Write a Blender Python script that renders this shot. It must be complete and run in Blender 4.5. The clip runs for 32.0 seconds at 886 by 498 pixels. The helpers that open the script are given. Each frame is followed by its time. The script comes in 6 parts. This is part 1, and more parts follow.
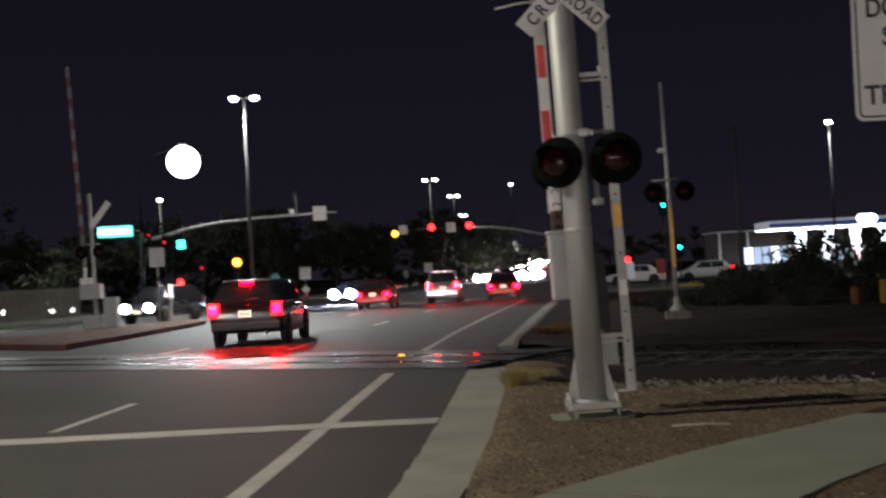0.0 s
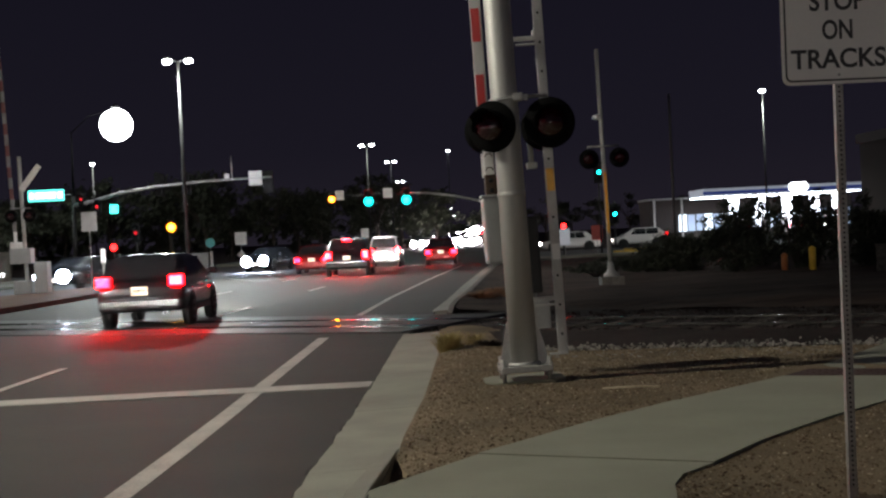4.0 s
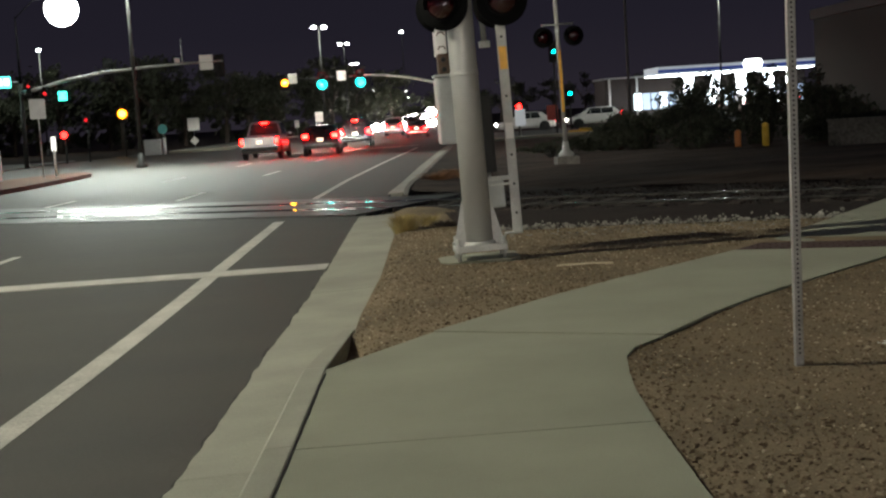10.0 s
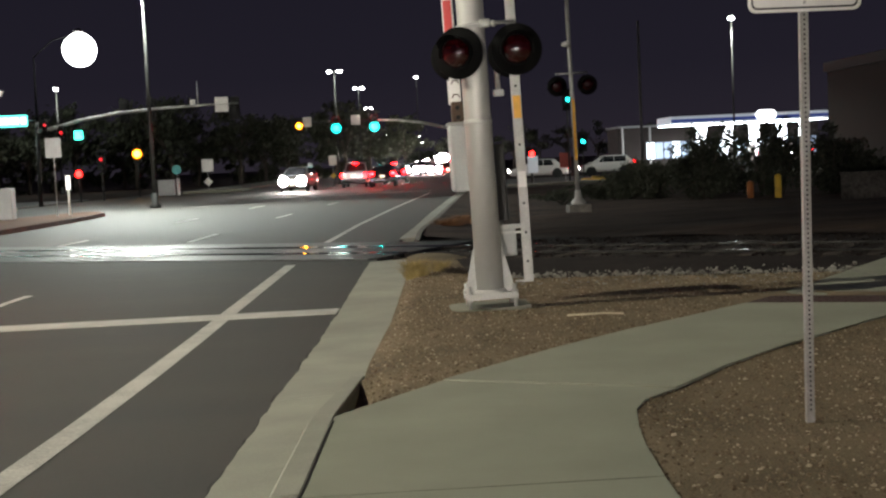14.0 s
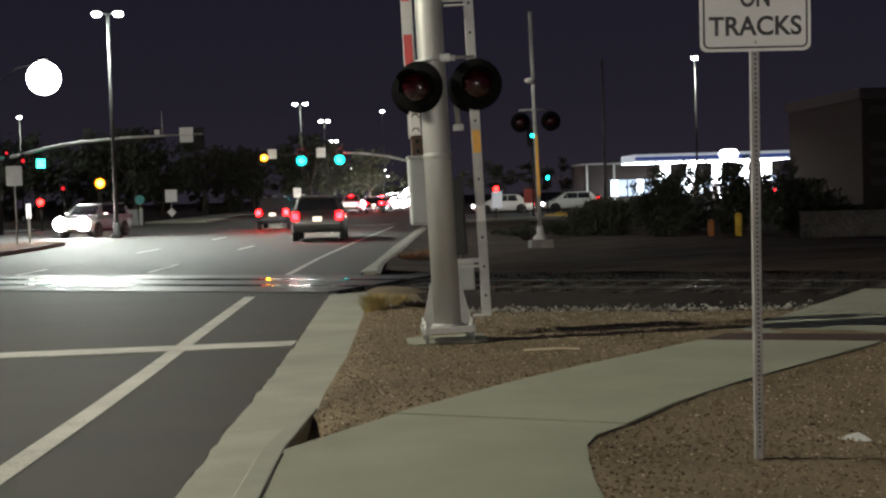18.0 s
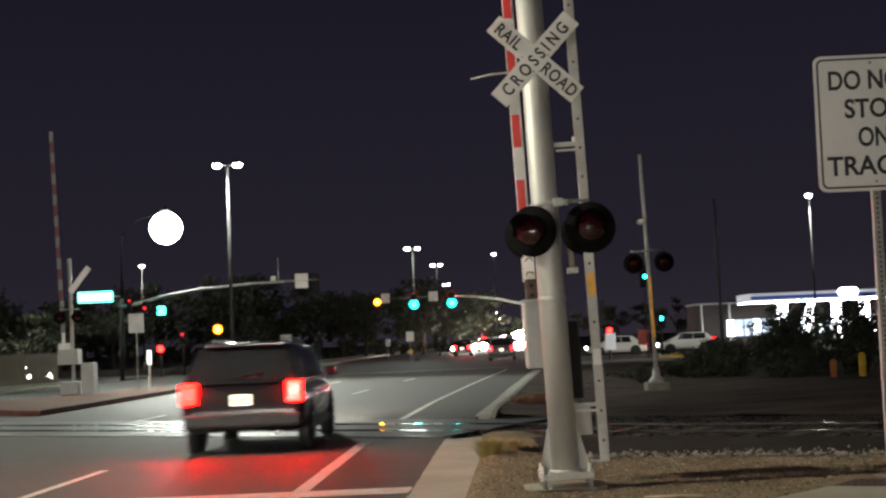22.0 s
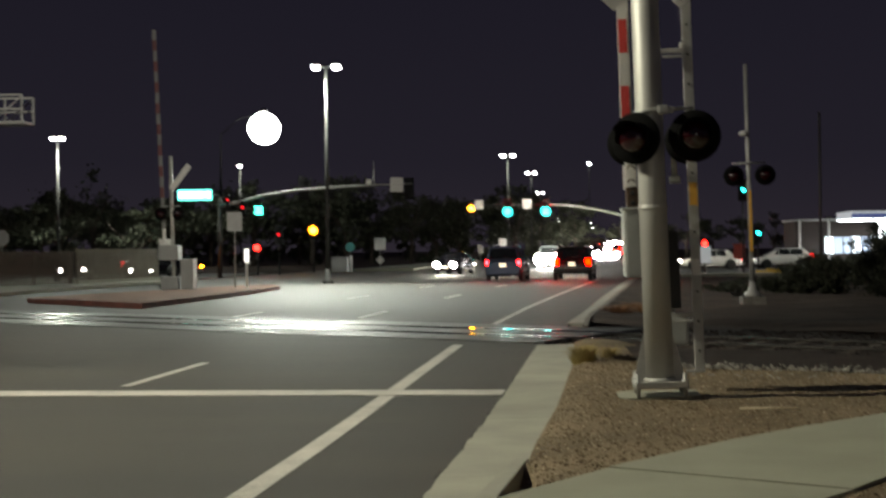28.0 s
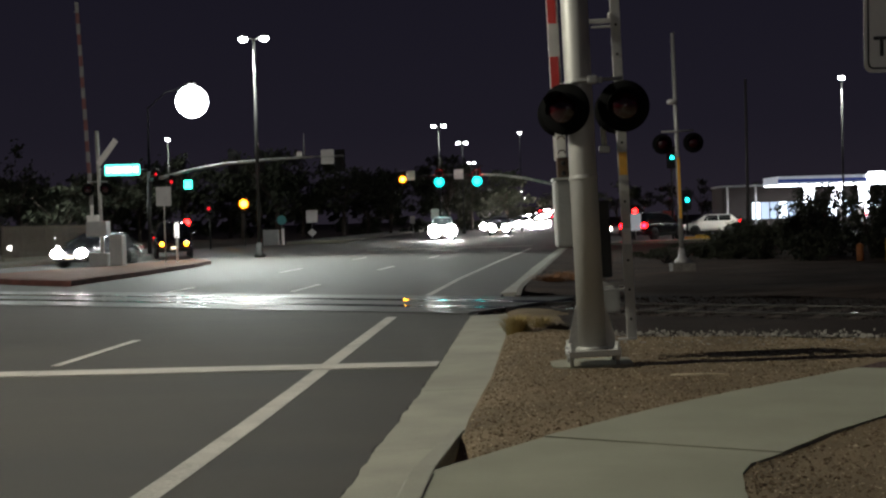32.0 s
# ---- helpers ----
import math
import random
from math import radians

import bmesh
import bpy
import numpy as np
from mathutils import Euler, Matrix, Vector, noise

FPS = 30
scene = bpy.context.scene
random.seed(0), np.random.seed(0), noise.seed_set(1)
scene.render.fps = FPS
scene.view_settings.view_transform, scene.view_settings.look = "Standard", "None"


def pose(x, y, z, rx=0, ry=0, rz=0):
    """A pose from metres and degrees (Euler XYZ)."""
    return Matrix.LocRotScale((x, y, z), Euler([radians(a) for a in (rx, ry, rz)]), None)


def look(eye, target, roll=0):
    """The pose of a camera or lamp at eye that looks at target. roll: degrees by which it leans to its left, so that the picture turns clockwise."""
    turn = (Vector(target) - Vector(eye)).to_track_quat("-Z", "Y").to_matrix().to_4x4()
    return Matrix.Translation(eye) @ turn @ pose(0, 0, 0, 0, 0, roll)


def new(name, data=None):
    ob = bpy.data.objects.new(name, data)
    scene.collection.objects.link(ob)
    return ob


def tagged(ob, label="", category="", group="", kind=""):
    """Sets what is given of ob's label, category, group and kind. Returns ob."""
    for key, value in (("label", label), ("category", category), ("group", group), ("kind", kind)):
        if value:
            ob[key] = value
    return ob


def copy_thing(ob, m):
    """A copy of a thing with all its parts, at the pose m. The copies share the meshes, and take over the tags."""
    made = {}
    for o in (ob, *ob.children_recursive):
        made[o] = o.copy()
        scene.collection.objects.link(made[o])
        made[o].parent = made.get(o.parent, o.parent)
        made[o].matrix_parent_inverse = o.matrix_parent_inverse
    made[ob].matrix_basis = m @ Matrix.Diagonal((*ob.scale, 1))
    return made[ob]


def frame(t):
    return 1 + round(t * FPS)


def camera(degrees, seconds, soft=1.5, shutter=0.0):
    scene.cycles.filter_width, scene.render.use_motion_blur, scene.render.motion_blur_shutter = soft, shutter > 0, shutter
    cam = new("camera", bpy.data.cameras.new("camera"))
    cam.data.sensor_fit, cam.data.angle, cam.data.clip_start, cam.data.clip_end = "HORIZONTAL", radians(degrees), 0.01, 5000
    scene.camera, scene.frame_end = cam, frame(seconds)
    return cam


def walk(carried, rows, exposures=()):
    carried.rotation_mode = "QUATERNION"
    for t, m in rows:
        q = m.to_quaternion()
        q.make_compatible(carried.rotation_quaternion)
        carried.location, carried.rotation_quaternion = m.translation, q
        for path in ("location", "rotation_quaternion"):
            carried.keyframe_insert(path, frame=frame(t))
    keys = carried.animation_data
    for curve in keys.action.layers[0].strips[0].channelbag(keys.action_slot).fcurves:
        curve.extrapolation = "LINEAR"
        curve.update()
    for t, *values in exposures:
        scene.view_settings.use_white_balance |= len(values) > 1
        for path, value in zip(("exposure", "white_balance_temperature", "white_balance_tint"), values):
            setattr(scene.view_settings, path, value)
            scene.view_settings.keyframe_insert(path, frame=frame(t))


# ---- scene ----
cam = camera(38.85, 32.0, soft=2.3, shutter=0.8)
walk(cam, [
    (0, pose(-0.058, -0.001, 1.492, 91.09, 3.00, 1.09)),
    (0.5, pose(-0.025, -0.000, 1.479, 90.56, 3.15, -0.34)),
    (1, pose(-0.026, -0.001, 1.485, 90.61, 2.98, -0.39)),
    (1.5, pose(-0.018, -0.000, 1.475, 90.85, 2.79, -0.34)),
    (2, pose(-0.016, -0.000, 1.472, 90.85, 2.69, -0.51)),
    (2.5, pose(-0.021, -0.000, 1.469, 90.74, 2.59, -0.56)),
    (3, pose(-0.016, -0.000, 1.474, 90.55, 2.56, -0.58)),
    (3.5, pose(-0.028, -0.000, 1.466, 89.69, 2.64, -1.28)),
    (5.5, pose(0.007, -0.000, 1.464, 89.07, 2.89, -2.15)),
    (6, pose(0.002, -0.000, 1.478, 88.63, 3.20, -2.14)),
    (6.5, pose(0.027, -0.000, 1.469, 88.45, 4.08, -3.94)),
    (7, pose(0.019, -0.000, 1.462, 88.48, 3.93, -5.10)),
    (7.5, pose(-0.002, 0.000, 1.455, 88.09, 3.76, -4.51)),
    (8, pose(0.000, 0.000, 1.444, 85.11, 3.44, -3.87)),
    (8.5, pose(0.016, 0.000, 1.443, 84.62, 3.52, -3.94)),
    (9, pose(0.010, 0.000, 1.445, 82.78, 3.93, -3.66)),
    (9.5, pose(0.014, 0.000, 1.446, 83.60, 3.86, -3.76)),
    (10, pose(0.000, 0.000, 1.443, 83.95, 3.66, -3.81)),
    (10.5, pose(-0.009, 0.000, 1.447, 84.16, 3.32, -3.91)),
    (11, pose(-0.012, 0.000, 1.450, 84.39, 3.14, -3.85)),
    (11.5, pose(-0.016, 0.000, 1.456, 84.60, 3.06, -3.78)),
    (12, pose(-0.014, -0.000, 1.465, 85.36, 2.89, -3.32)),
    (12.5, pose(-0.013, -0.000, 1.464, 85.61, 2.77, -3.30)),
    (13, pose(-0.007, -0.000, 1.465, 85.90, 2.78, -3.33)),
    (13.5, pose(-0.004, -0.000, 1.464, 85.96, 2.73, -3.23)),
    (14, pose(-0.001, -0.000, 1.465, 86.03, 2.66, -3.22)),
    (14.5, pose(0.006, -0.000, 1.464, 86.57, 2.22, -3.81)),
    (15, pose(0.017, -0.000, 1.462, 86.75, 2.01, -4.06)),
    (15.5, pose(0.029, -0.000, 1.461, 87.27, 1.88, -4.66)),
    (17.5, pose(0.067, 0.000, 1.449, 87.50, 1.78, -4.74)),
    (18, pose(0.065, 0.000, 1.455, 87.53, 1.81, -4.79)),
    (18.5, pose(0.065, 0.000, 1.456, 87.56, 1.79, -4.83)),
    (19, pose(0.059, 0.000, 1.457, 87.61, 1.83, -4.84)),
    (19.5, pose(0.051, 0.000, 1.452, 87.61, 1.74, -4.86)),
    (20, pose(0.054, 0.000, 1.449, 87.71, 1.69, -4.81)),
    (20.5, pose(0.067, 0.000, 1.449, 87.72, 1.65, -4.80)),
    (21, pose(0.062, 0.000, 1.452, 87.75, 1.59, -4.82)),
    (21.3, pose(0.062, 0.000, 1.452, 89.03, 1.22, -4.27)),
    (21.5, pose(0.062, -0.000, 1.461, 91.52, 2.19, -2.47)),
    (21.7, pose(-0.007, 0.000, 1.460, 93.91, 1.92, -0.78)),
    (22, pose(0.035, -0.000, 1.471, 94.21, 2.42, 0.31)),
    (22.5, pose(0.031, -0.000, 1.462, 94.34, 2.60, 0.80)),
    (23, pose(0.003, -0.000, 1.464, 93.73, 1.43, 6.76)),
    (23.5, pose(0.017, -0.000, 1.475, 92.92, 1.33, 11.80)),
    (24, pose(-0.018, -0.000, 1.462, 92.75, 1.46, 12.81)),
    (24.5, pose(-0.014, 0.000, 1.457, 92.64, 0.91, 11.26)),
    (25, pose(-0.002, -0.000, 1.468, 92.56, 0.70, 9.95)),
    (25.5, pose(-0.003, 0.000, 1.454, 92.62, 0.62, 9.89)),
    (27.5, pose(-0.029, 0.000, 1.436, 91.00, -0.29, 5.33)),
    (28, pose(-0.028, 0.000, 1.443, 90.08, 0.61, 4.49)),
    (28.5, pose(-0.018, 0.000, 1.446, 88.80, 1.24, 2.13)),
    (29, pose(-0.022, 0.000, 1.446, 88.61, 1.20, 1.71)),
    (29.5, pose(-0.031, 0.000, 1.439, 88.64, 1.14, 1.68)),
    (30, pose(-0.028, 0.000, 1.443, 88.57, 1.21, 1.59)),
    (30.5, pose(-0.033, 0.000, 1.446, 88.56, 1.21, 1.59)),
    (31, pose(-0.035, 0.000, 1.451, 88.56, 1.20, 1.52)),
    (31.5, pose(-0.033, 0.000, 1.456, 88.52, 1.28, 1.48)),
    (32, pose(-0.029, -0.000, 1.462, 88.69, 1.52, 1.40)),
], exposures=[(0, -0.3, 6250, 17), (1.5, 0.05, 6200, 17), (2, 0.1, 6200, 16), (3, -0.12, 6200, 16), (6, -0.05, 6350, 12), (7, 0.42, 6450, 12), (8, 0.42, 6500, 12), (10, 0.4, 6450, 8), (13, 0.4, 6450, 11), (14.2, 0.4, 6450, 11), (15, 0.2, 6450, 11), (17.5, 0.5, 6400, 11), (18, 0.5, 6400, 11), (19, 0.4, 6350, 11), (20, 0.72, 6350, 11), (21, 0.22, 6400, 11), (22, 0.65, 6600, 10), (23, 0.9, 6800, 7), (24, 0.75, 7000, 5), (25, 0.5, 7100, 5), (28, 0.5, 6750, 8), (29, 0.42, 6600, 10), (30, 0.2, 6500, 10), (31, 0.32, 6450, 10), (32, 0.12, 6350, 13)])

# world: a night sky over a lit town
world = bpy.data.worlds.new("night")
scene.world = world
world.use_nodes = True
wn, wl = world.node_tree.nodes, world.node_tree.links
wbg = wn["Background"]
wtc, wsep, wramp = wn.new("ShaderNodeTexCoord"), wn.new("ShaderNodeSeparateXYZ"), wn.new("ShaderNodeValToRGB")
wl.new(wtc.outputs["Generated"], wsep.inputs[0])
wl.new(wsep.outputs["Z"], wramp.inputs[0])
wramp.color_ramp.elements[0].position, wramp.color_ramp.elements[0].color = 0.0, (0.0190, 0.0158, 0.0225, 1)
wramp.color_ramp.elements[1].position, wramp.color_ramp.elements[1].color = 0.3, (0.0078, 0.0072, 0.0135, 1)
wramp.color_ramp.elements.new(0.07).color = (0.0128, 0.0112, 0.0178, 1)
wl.new(wramp.outputs[0], wbg.inputs[0])
wbg.inputs[1].default_value = 0.82


def lamp(name, kind, eye, target, watts, colour, size=0.4, cone=150):
    """A lamp inside a luminaire."""
    data = bpy.data.lights.new(name, kind)
    data.energy, data.color = watts, colour
    if kind == "SPOT":
        data.spot_size, data.spot_blend, data.shadow_soft_size = radians(cone), 0.6, size
    else:
        data.shadow_soft_size = size
    ob = new(name, data)
    ob.matrix_basis = look(eye, target)
    return ob


LED, WARM = (0.93, 1.0, 0.9), (1.0, 0.86, 0.62)
lamp("street_lamp_light", "SPOT", (-14.0, 11.15, 12.4), (-2.6, 10.6, 0), 9200, (1.0, 0.97, 0.78), 0.12, 80)
# added fill lamp: unseen, it stands for passing headlights on sign and mast
lamp("unseen_fill_light", "SPOT", (2.6, -26.0, 4.3), (1.5, 10.0, 3.5), 850, (1.0, 0.95, 0.86), 0.4, 12)
lamp("street_lamp_light", "SPOT", (-14.0, 11.35, 12.4), (-10.0, 38, 0), 10500, (1.0, 0.96, 0.82), 0.12, 82)
lamp("signal_pole_light", "SPOT", (-17.3, 78, 8.5), (-12, 64, 0), 20000, LED, 0.4, 140)
lamp("twin_lamp_light", "SPOT", (-11.2, 61.9, 10.2), (-8.0, 54, 0), 16000, LED, 0.4, 88)
lamp("median_lamp_light", "SPOT", (-3.4, 111.8, 9.4), (-2.9, 104.0, 0), 1300, LED, 0.9, 150)
lamp("side_lamp_light", "SPOT", (-33.0, 83.2, 8.9), (-30, 78, 0), 4500, LED, 0.4, 150)
lamp("distant_lamp_light", "POINT", (-34.0, 138.5, 10.6), (-34.0, 138, 0), 1500, LED, 0.4)
lamp("corner_lamp_light", "SPOT", (25.4, 86.6, 9.9), (21, 85, 0), 1800, LED, 0.3, 150)
lamp("forecourt_light", "SPOT", (45, 158, 4.5), (45, 158, 0), 4000, (0.9, 0.97, 1.0), 2.0, 170)


# ---- materials ----
def mat(name, colour, rough=0.6, metal=0.0, vary=0.25, scale=8.0, fine=90.0, bump=0.15, dist=0.004, glow=0.0, glow_colour=None, gloss_vary=0.1, speck=0.0, per_object=0.0, coat=0.0, along=None):
    m = bpy.data.materials.new(name)
    m.use_nodes = True
    n, l = m.node_tree.nodes, m.node_tree.links
    b = n["Principled BSDF"]
    b.inputs["Metallic"].default_value = metal
    b.inputs["Coat Weight"].default_value = coat
    tc = n.new("ShaderNodeTexCoord")
    big, small = n.new("ShaderNodeTexNoise"), n.new("ShaderNodeTexNoise")
    big.inputs["Scale"].default_value, big.inputs["Detail"].default_value = scale, 6
    small.inputs["Scale"].default_value, small.inputs["Detail"].default_value = fine, 4
    source = tc.outputs["Object"]
    if along:
        turn = n.new("ShaderNodeMapping")
        turn.inputs["Rotation"].default_value, turn.inputs["Scale"].default_value = (0, 0, -radians(along[0])), (along[1], 1, 1)
        l.new(source, turn.inputs["Vector"])
        source = turn.outputs["Vector"]
    for k in (big, small):
        l.new(source, k.inputs["Vector"])
    ramp = n.new("ShaderNodeValToRGB")
    c = Vector(colour)
    ramp.color_ramp.elements[0].position, ramp.color_ramp.elements[1].position = 0.3, 0.72
    ramp.color_ramp.elements[0].color = (*(c * (1 - vary)), 1)
    ramp.color_ramp.elements[1].color = (*[min(1, v) for v in c * (1 + vary)], 1)
    add = n.new("ShaderNodeMath")
    add.operation = "MULTIPLY_ADD"
    l.new(small.outputs["Fac"], add.inputs[0])
    add.inputs[1].default_value = 0.45 + speck
    sub = n.new("ShaderNodeMath")
    sub.operation = "MULTIPLY_ADD"
    l.new(big.outputs["Fac"], sub.inputs[0])
    sub.inputs[1].default_value, sub.inputs[2].default_value = 0.75, -0.1 - speck / 2
    l.new(sub.outputs[0], add.inputs[2])
    l.new(add.outputs[0], ramp.inputs[0])
    out = ramp.outputs[0]
    if per_object:
        info, hsv, mr = n.new("ShaderNodeObjectInfo"), n.new("ShaderNodeHueSaturation"), n.new("ShaderNodeMapRange")
        l.new(info.outputs["Random"], mr.inputs[0])
        mr.inputs["To Min"].default_value, mr.inputs["To Max"].default_value = 1 - per_object, 1 + per_object
        l.new(mr.outputs[0], hsv.inputs["Value"])
        l.new(out, hsv.inputs["Color"])
        out = hsv.outputs[0]
    l.new(out, b.inputs["Base Color"])
    rr = n.new("ShaderNodeMapRange")
    l.new(big.outputs["Fac"], rr.inputs[0])
    rr.inputs["To Min"].default_value, rr.inputs["To Max"].default_value = max(0.02, rough - gloss_vary), min(1, rough + gloss_vary)
    l.new(rr.outputs[0], b.inputs["Roughness"])
    if bump:
        bp = n.new("ShaderNodeBump")
        bp.inputs["Strength"].default_value, bp.inputs["Distance"].default_value = bump, dist
        l.new(small.outputs["Fac"], bp.inputs["Height"])
        l.new(bp.outputs[0], b.inputs["Normal"])
    if glow:
        b.inputs["Emission Color"].default_value = (*(glow_colour or colour), 1)
        b.inputs["Emission Strength"].default_value = glow
    return m


def glass(name, colour, rough=0.04):
    m = bpy.data.materials.new(name)
    m.use_nodes = True
    b = m.node_tree.nodes["Principled BSDF"]
    b.inputs["Base Color"].default_value, b.inputs["Roughness"].default_value = (*colour, 1), rough
    b.inputs["Transmission Weight"].default_value, b.inputs["IOR"].default_value = 0.55, 1.45
    return m


def glow(name, colour, strength):
    m = bpy.data.materials.new(name)
    m.use_nodes = True
    b = m.node_tree.nodes["Principled BSDF"]
    b.inputs["Base Color"].default_value, b.inputs["Roughness"].default_value = (*[0.5 * v + 0.1 for v in colour], 1), 0.2
    b.inputs["Emission Color"].default_value, b.inputs["Emission Strength"].default_value = (*colour, 1), strength
    return m


ASPHALT = mat("asphalt", (0.045, 0.0405, 0.034), 0.74, vary=0.46, scale=0.9, fine=170, bump=0.5, dist=0.006, speck=0.25, gloss_vary=0.10, along=(87, 0.30))
FAR_ASPHALT = mat("older_asphalt", (0.085, 0.085, 0.080), 0.66, vary=0.2, scale=0.25, fine=120, bump=0.4, dist=0.006, speck=0.2)
DIRT = mat("dirt", (0.058, 0.039, 0.030), 0.95, vary=0.4, scale=0.5, fine=25, bump=0.8, dist=0.03)
RUTS = mat("rutted_dirt", (0.060, 0.040, 0.031), 0.95, vary=0.75, scale=1.3, fine=12, bump=0.9, dist=0.05, speck=0.2, along=(-30, 0.06))
GRAVEL = mat("gravel_bed", (0.20, 0.155, 0.104), 0.93, vary=0.45, scale=0.9, fine=70, bump=0.8, dist=0.015, speck=0.3)
PEBBLE = mat("pebble", (0.21, 0.15, 0.105), 0.9, vary=0.5, scale=6, fine=60, bump=0.3, dist=0.003)
# every pebble has a tone of its own
pn, pl = PEBBLE.node_tree.nodes, PEBBLE.node_tree.links
geo, pr = pn.new("ShaderNodeNewGeometry"), pn.new("ShaderNodeValToRGB")
pr.color_ramp.elements[0].color, pr.color_ramp.elements[1].color = (0.125, 0.088, 0.056, 1), (0.50, 0.42, 0.31, 1)
pr.color_ramp.elements.new(0.75).color = (0.23, 0.178, 0.118, 1)
pl.new(geo.outputs["Random Per Island"], pr.inputs[0])
pl.new(pr.outputs[0], pn["Principled BSDF"].inputs["Base Color"])
BALLAST = mat("ballast", (0.032, 0.0245, 0.022), 0.95, vary=0.45, scale=1.0, fine=30, bump=1.0, dist=0.03, speck=0.4)
ROCK = mat("pale_rock", (0.28, 0.265, 0.235), 0.9, vary=0.5, scale=9, fine=60, bump=0.5, dist=0.006)
# loose dry earth has next to no sheen
for m in (DIRT, RUTS, GRAVEL, BALLAST, PEBBLE):
    m.node_tree.nodes["Principled BSDF"].inputs["Specular IOR Level"].default_value = 0.12
CONCRETE = mat("concrete", (0.275, 0.275, 0.215), 0.88, vary=0.17, scale=1.1, fine=140, bump=0.3, dist=0.003, speck=0.12)
KERB = mat("kerb_concrete", (0.30, 0.295, 0.245), 0.85, vary=0.2, scale=1.6, fine=90, bump=0.4, dist=0.004, per_object=0.08)
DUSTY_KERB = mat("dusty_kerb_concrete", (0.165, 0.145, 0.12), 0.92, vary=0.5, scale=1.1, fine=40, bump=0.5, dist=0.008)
DARKJOINT = mat("joint_filler", (0.03, 0.026, 0.024), 0.9, vary=0.3, scale=3)
PAINT = mat("road_paint", (0.46, 0.44, 0.40), 0.75, vary=0.28, scale=2.5, fine=60, bump=0.3, speck=0.3)
KERBRED = mat("worn_red_kerb_paint", (0.115, 0.042, 0.032), 0.8, vary=0.4, scale=2.2, fine=60, bump=0.3, dist=0.004)
TANPAVE = mat("tan_median_paving", (0.25, 0.135, 0.078), 0.95, vary=0.3, scale=1.2, fine=40, bump=0.6, dist=0.008)
BRICKRED = mat("median_paving", (0.15, 0.080, 0.055), 0.95, vary=0.3, scale=1.2, fine=40, bump=0.6, dist=0.008)
BRICKRED.node_tree.nodes["Principled BSDF"].inputs["Specular IOR Level"].default_value = 0.08
WARNING = mat("warning_strip", (0.055, 0.026, 0.022), 0.8, vary=0.25, scale=3, fine=40)
PANEL = mat("crossing_panel", (0.060, 0.060, 0.058), 0.50, vary=0.3, scale=0.8, fine=26, bump=0.25, dist=0.002, gloss_vary=0.10, coat=0.08)
PANEL.node_tree.nodes["Principled BSDF"].inputs["Coat Roughness"].default_value = 0.24
qn, ql = PANEL.node_tree.nodes, PANEL.node_tree.links
qi, qm = qn.new("ShaderNodeObjectInfo"), qn.new("ShaderNodeMath")
qm.operation = "MULTIPLY_ADD"
qm.inputs[1].default_value = 0.16
ql.new(qi.outputs["Random"], qm.inputs[0])
ql.new(qn["Principled BSDF"].inputs["Roughness"].links[0].from_socket, qm.inputs[2])
ql.new(qm.outputs[0], qn["Principled BSDF"].inputs["Roughness"])
SEAL = mat("rail_seal_rubber", (0.028, 0.028, 0.028), 0.30, vary=0.3, scale=1.5, fine=40, bump=0.05, dist=0.001, gloss_vary=0.05, coat=0.9)
SEAL.node_tree.nodes["Principled BSDF"].inputs["Coat Roughness"].default_value = 0.045
STEEL = mat("rail_steel", (0.55, 0.54, 0.52), 0.16, 0.95, vary=0.2, scale=2, fine=60, bump=0.05, dist=0.001)
RUST = mat("rusty_steel", (0.10, 0.065, 0.045), 0.75, 0.4, vary=0.4, scale=4, fine=50)
ALU = mat("brushed_aluminium", (0.46, 0.455, 0.43), 0.56, 0.48, vary=0.10, scale=1.8, fine=120, bump=0.06, dist=0.001, gloss_vary=0.08)
GALV = mat("galvanised_steel", (0.38, 0.38, 0.365), 0.5, 0.55, vary=0.2, scale=6, fine=80, bump=0.08, dist=0.001)
POSTGREY = mat("weathered_zinc", (0.27, 0.255, 0.245), 0.6, 0.3, vary=0.3, scale=6, fine=60, bump=0.1, dist=0.001)
WORN_PAINT = mat("worn_road_paint", (0.17, 0.165, 0.15), 0.8, vary=0.45, scale=3, fine=30)
# galvanised steel paled to stand for lamplight on the gantry
BRIGHTENED_STEEL = mat("brightened_galvanised", (0.44, 0.44, 0.43), 0.6, 0.2, vary=0.15, scale=3)
LADDER = mat("weathered_aluminium", (0.46, 0.46, 0.44), 0.62, 0.25, vary=0.2, scale=3, fine=50, bump=0.15, dist=0.001)
STAINED = mat("stained_concrete", (0.13, 0.12, 0.105), 0.9, vary=0.75, scale=0.9, fine=12, bump=0.4, dist=0.01)
# stripe colours darkened for the far gate arm standing in the dark
SHADED_RED = mat("shaded_stripe_red", (0.12, 0.028, 0.026), 0.6, vary=0.3, scale=4)
SHADED_WHITE = mat("shaded_stripe_white", (0.17, 0.165, 0.16), 0.6, vary=0.25, scale=4)
GREYBOX = mat("grey_paint", (0.33, 0.34, 0.33), 0.55, vary=0.12, scale=3, fine=60)
# black of the flashers, and of poles that merely stand unlit
FLASHER = mat("flat_black", (0.005, 0.005, 0.005), 0.95, vary=0.2, scale=4)
FLASHER.node_tree.nodes["Principled BSDF"].inputs["Specular IOR Level"].default_value = 0.08
BLACK = mat("black_paint", (0.007, 0.007, 0.007), 0.85, vary=0.2, scale=4)
WHITEBACK = mat("sign_white", (0.74, 0.73, 0.70), 0.42, vary=0.06, scale=3, fine=60, bump=0.02)
INK = mat("sign_black", (0.015, 0.015, 0.016), 0.5, vary=0.1)
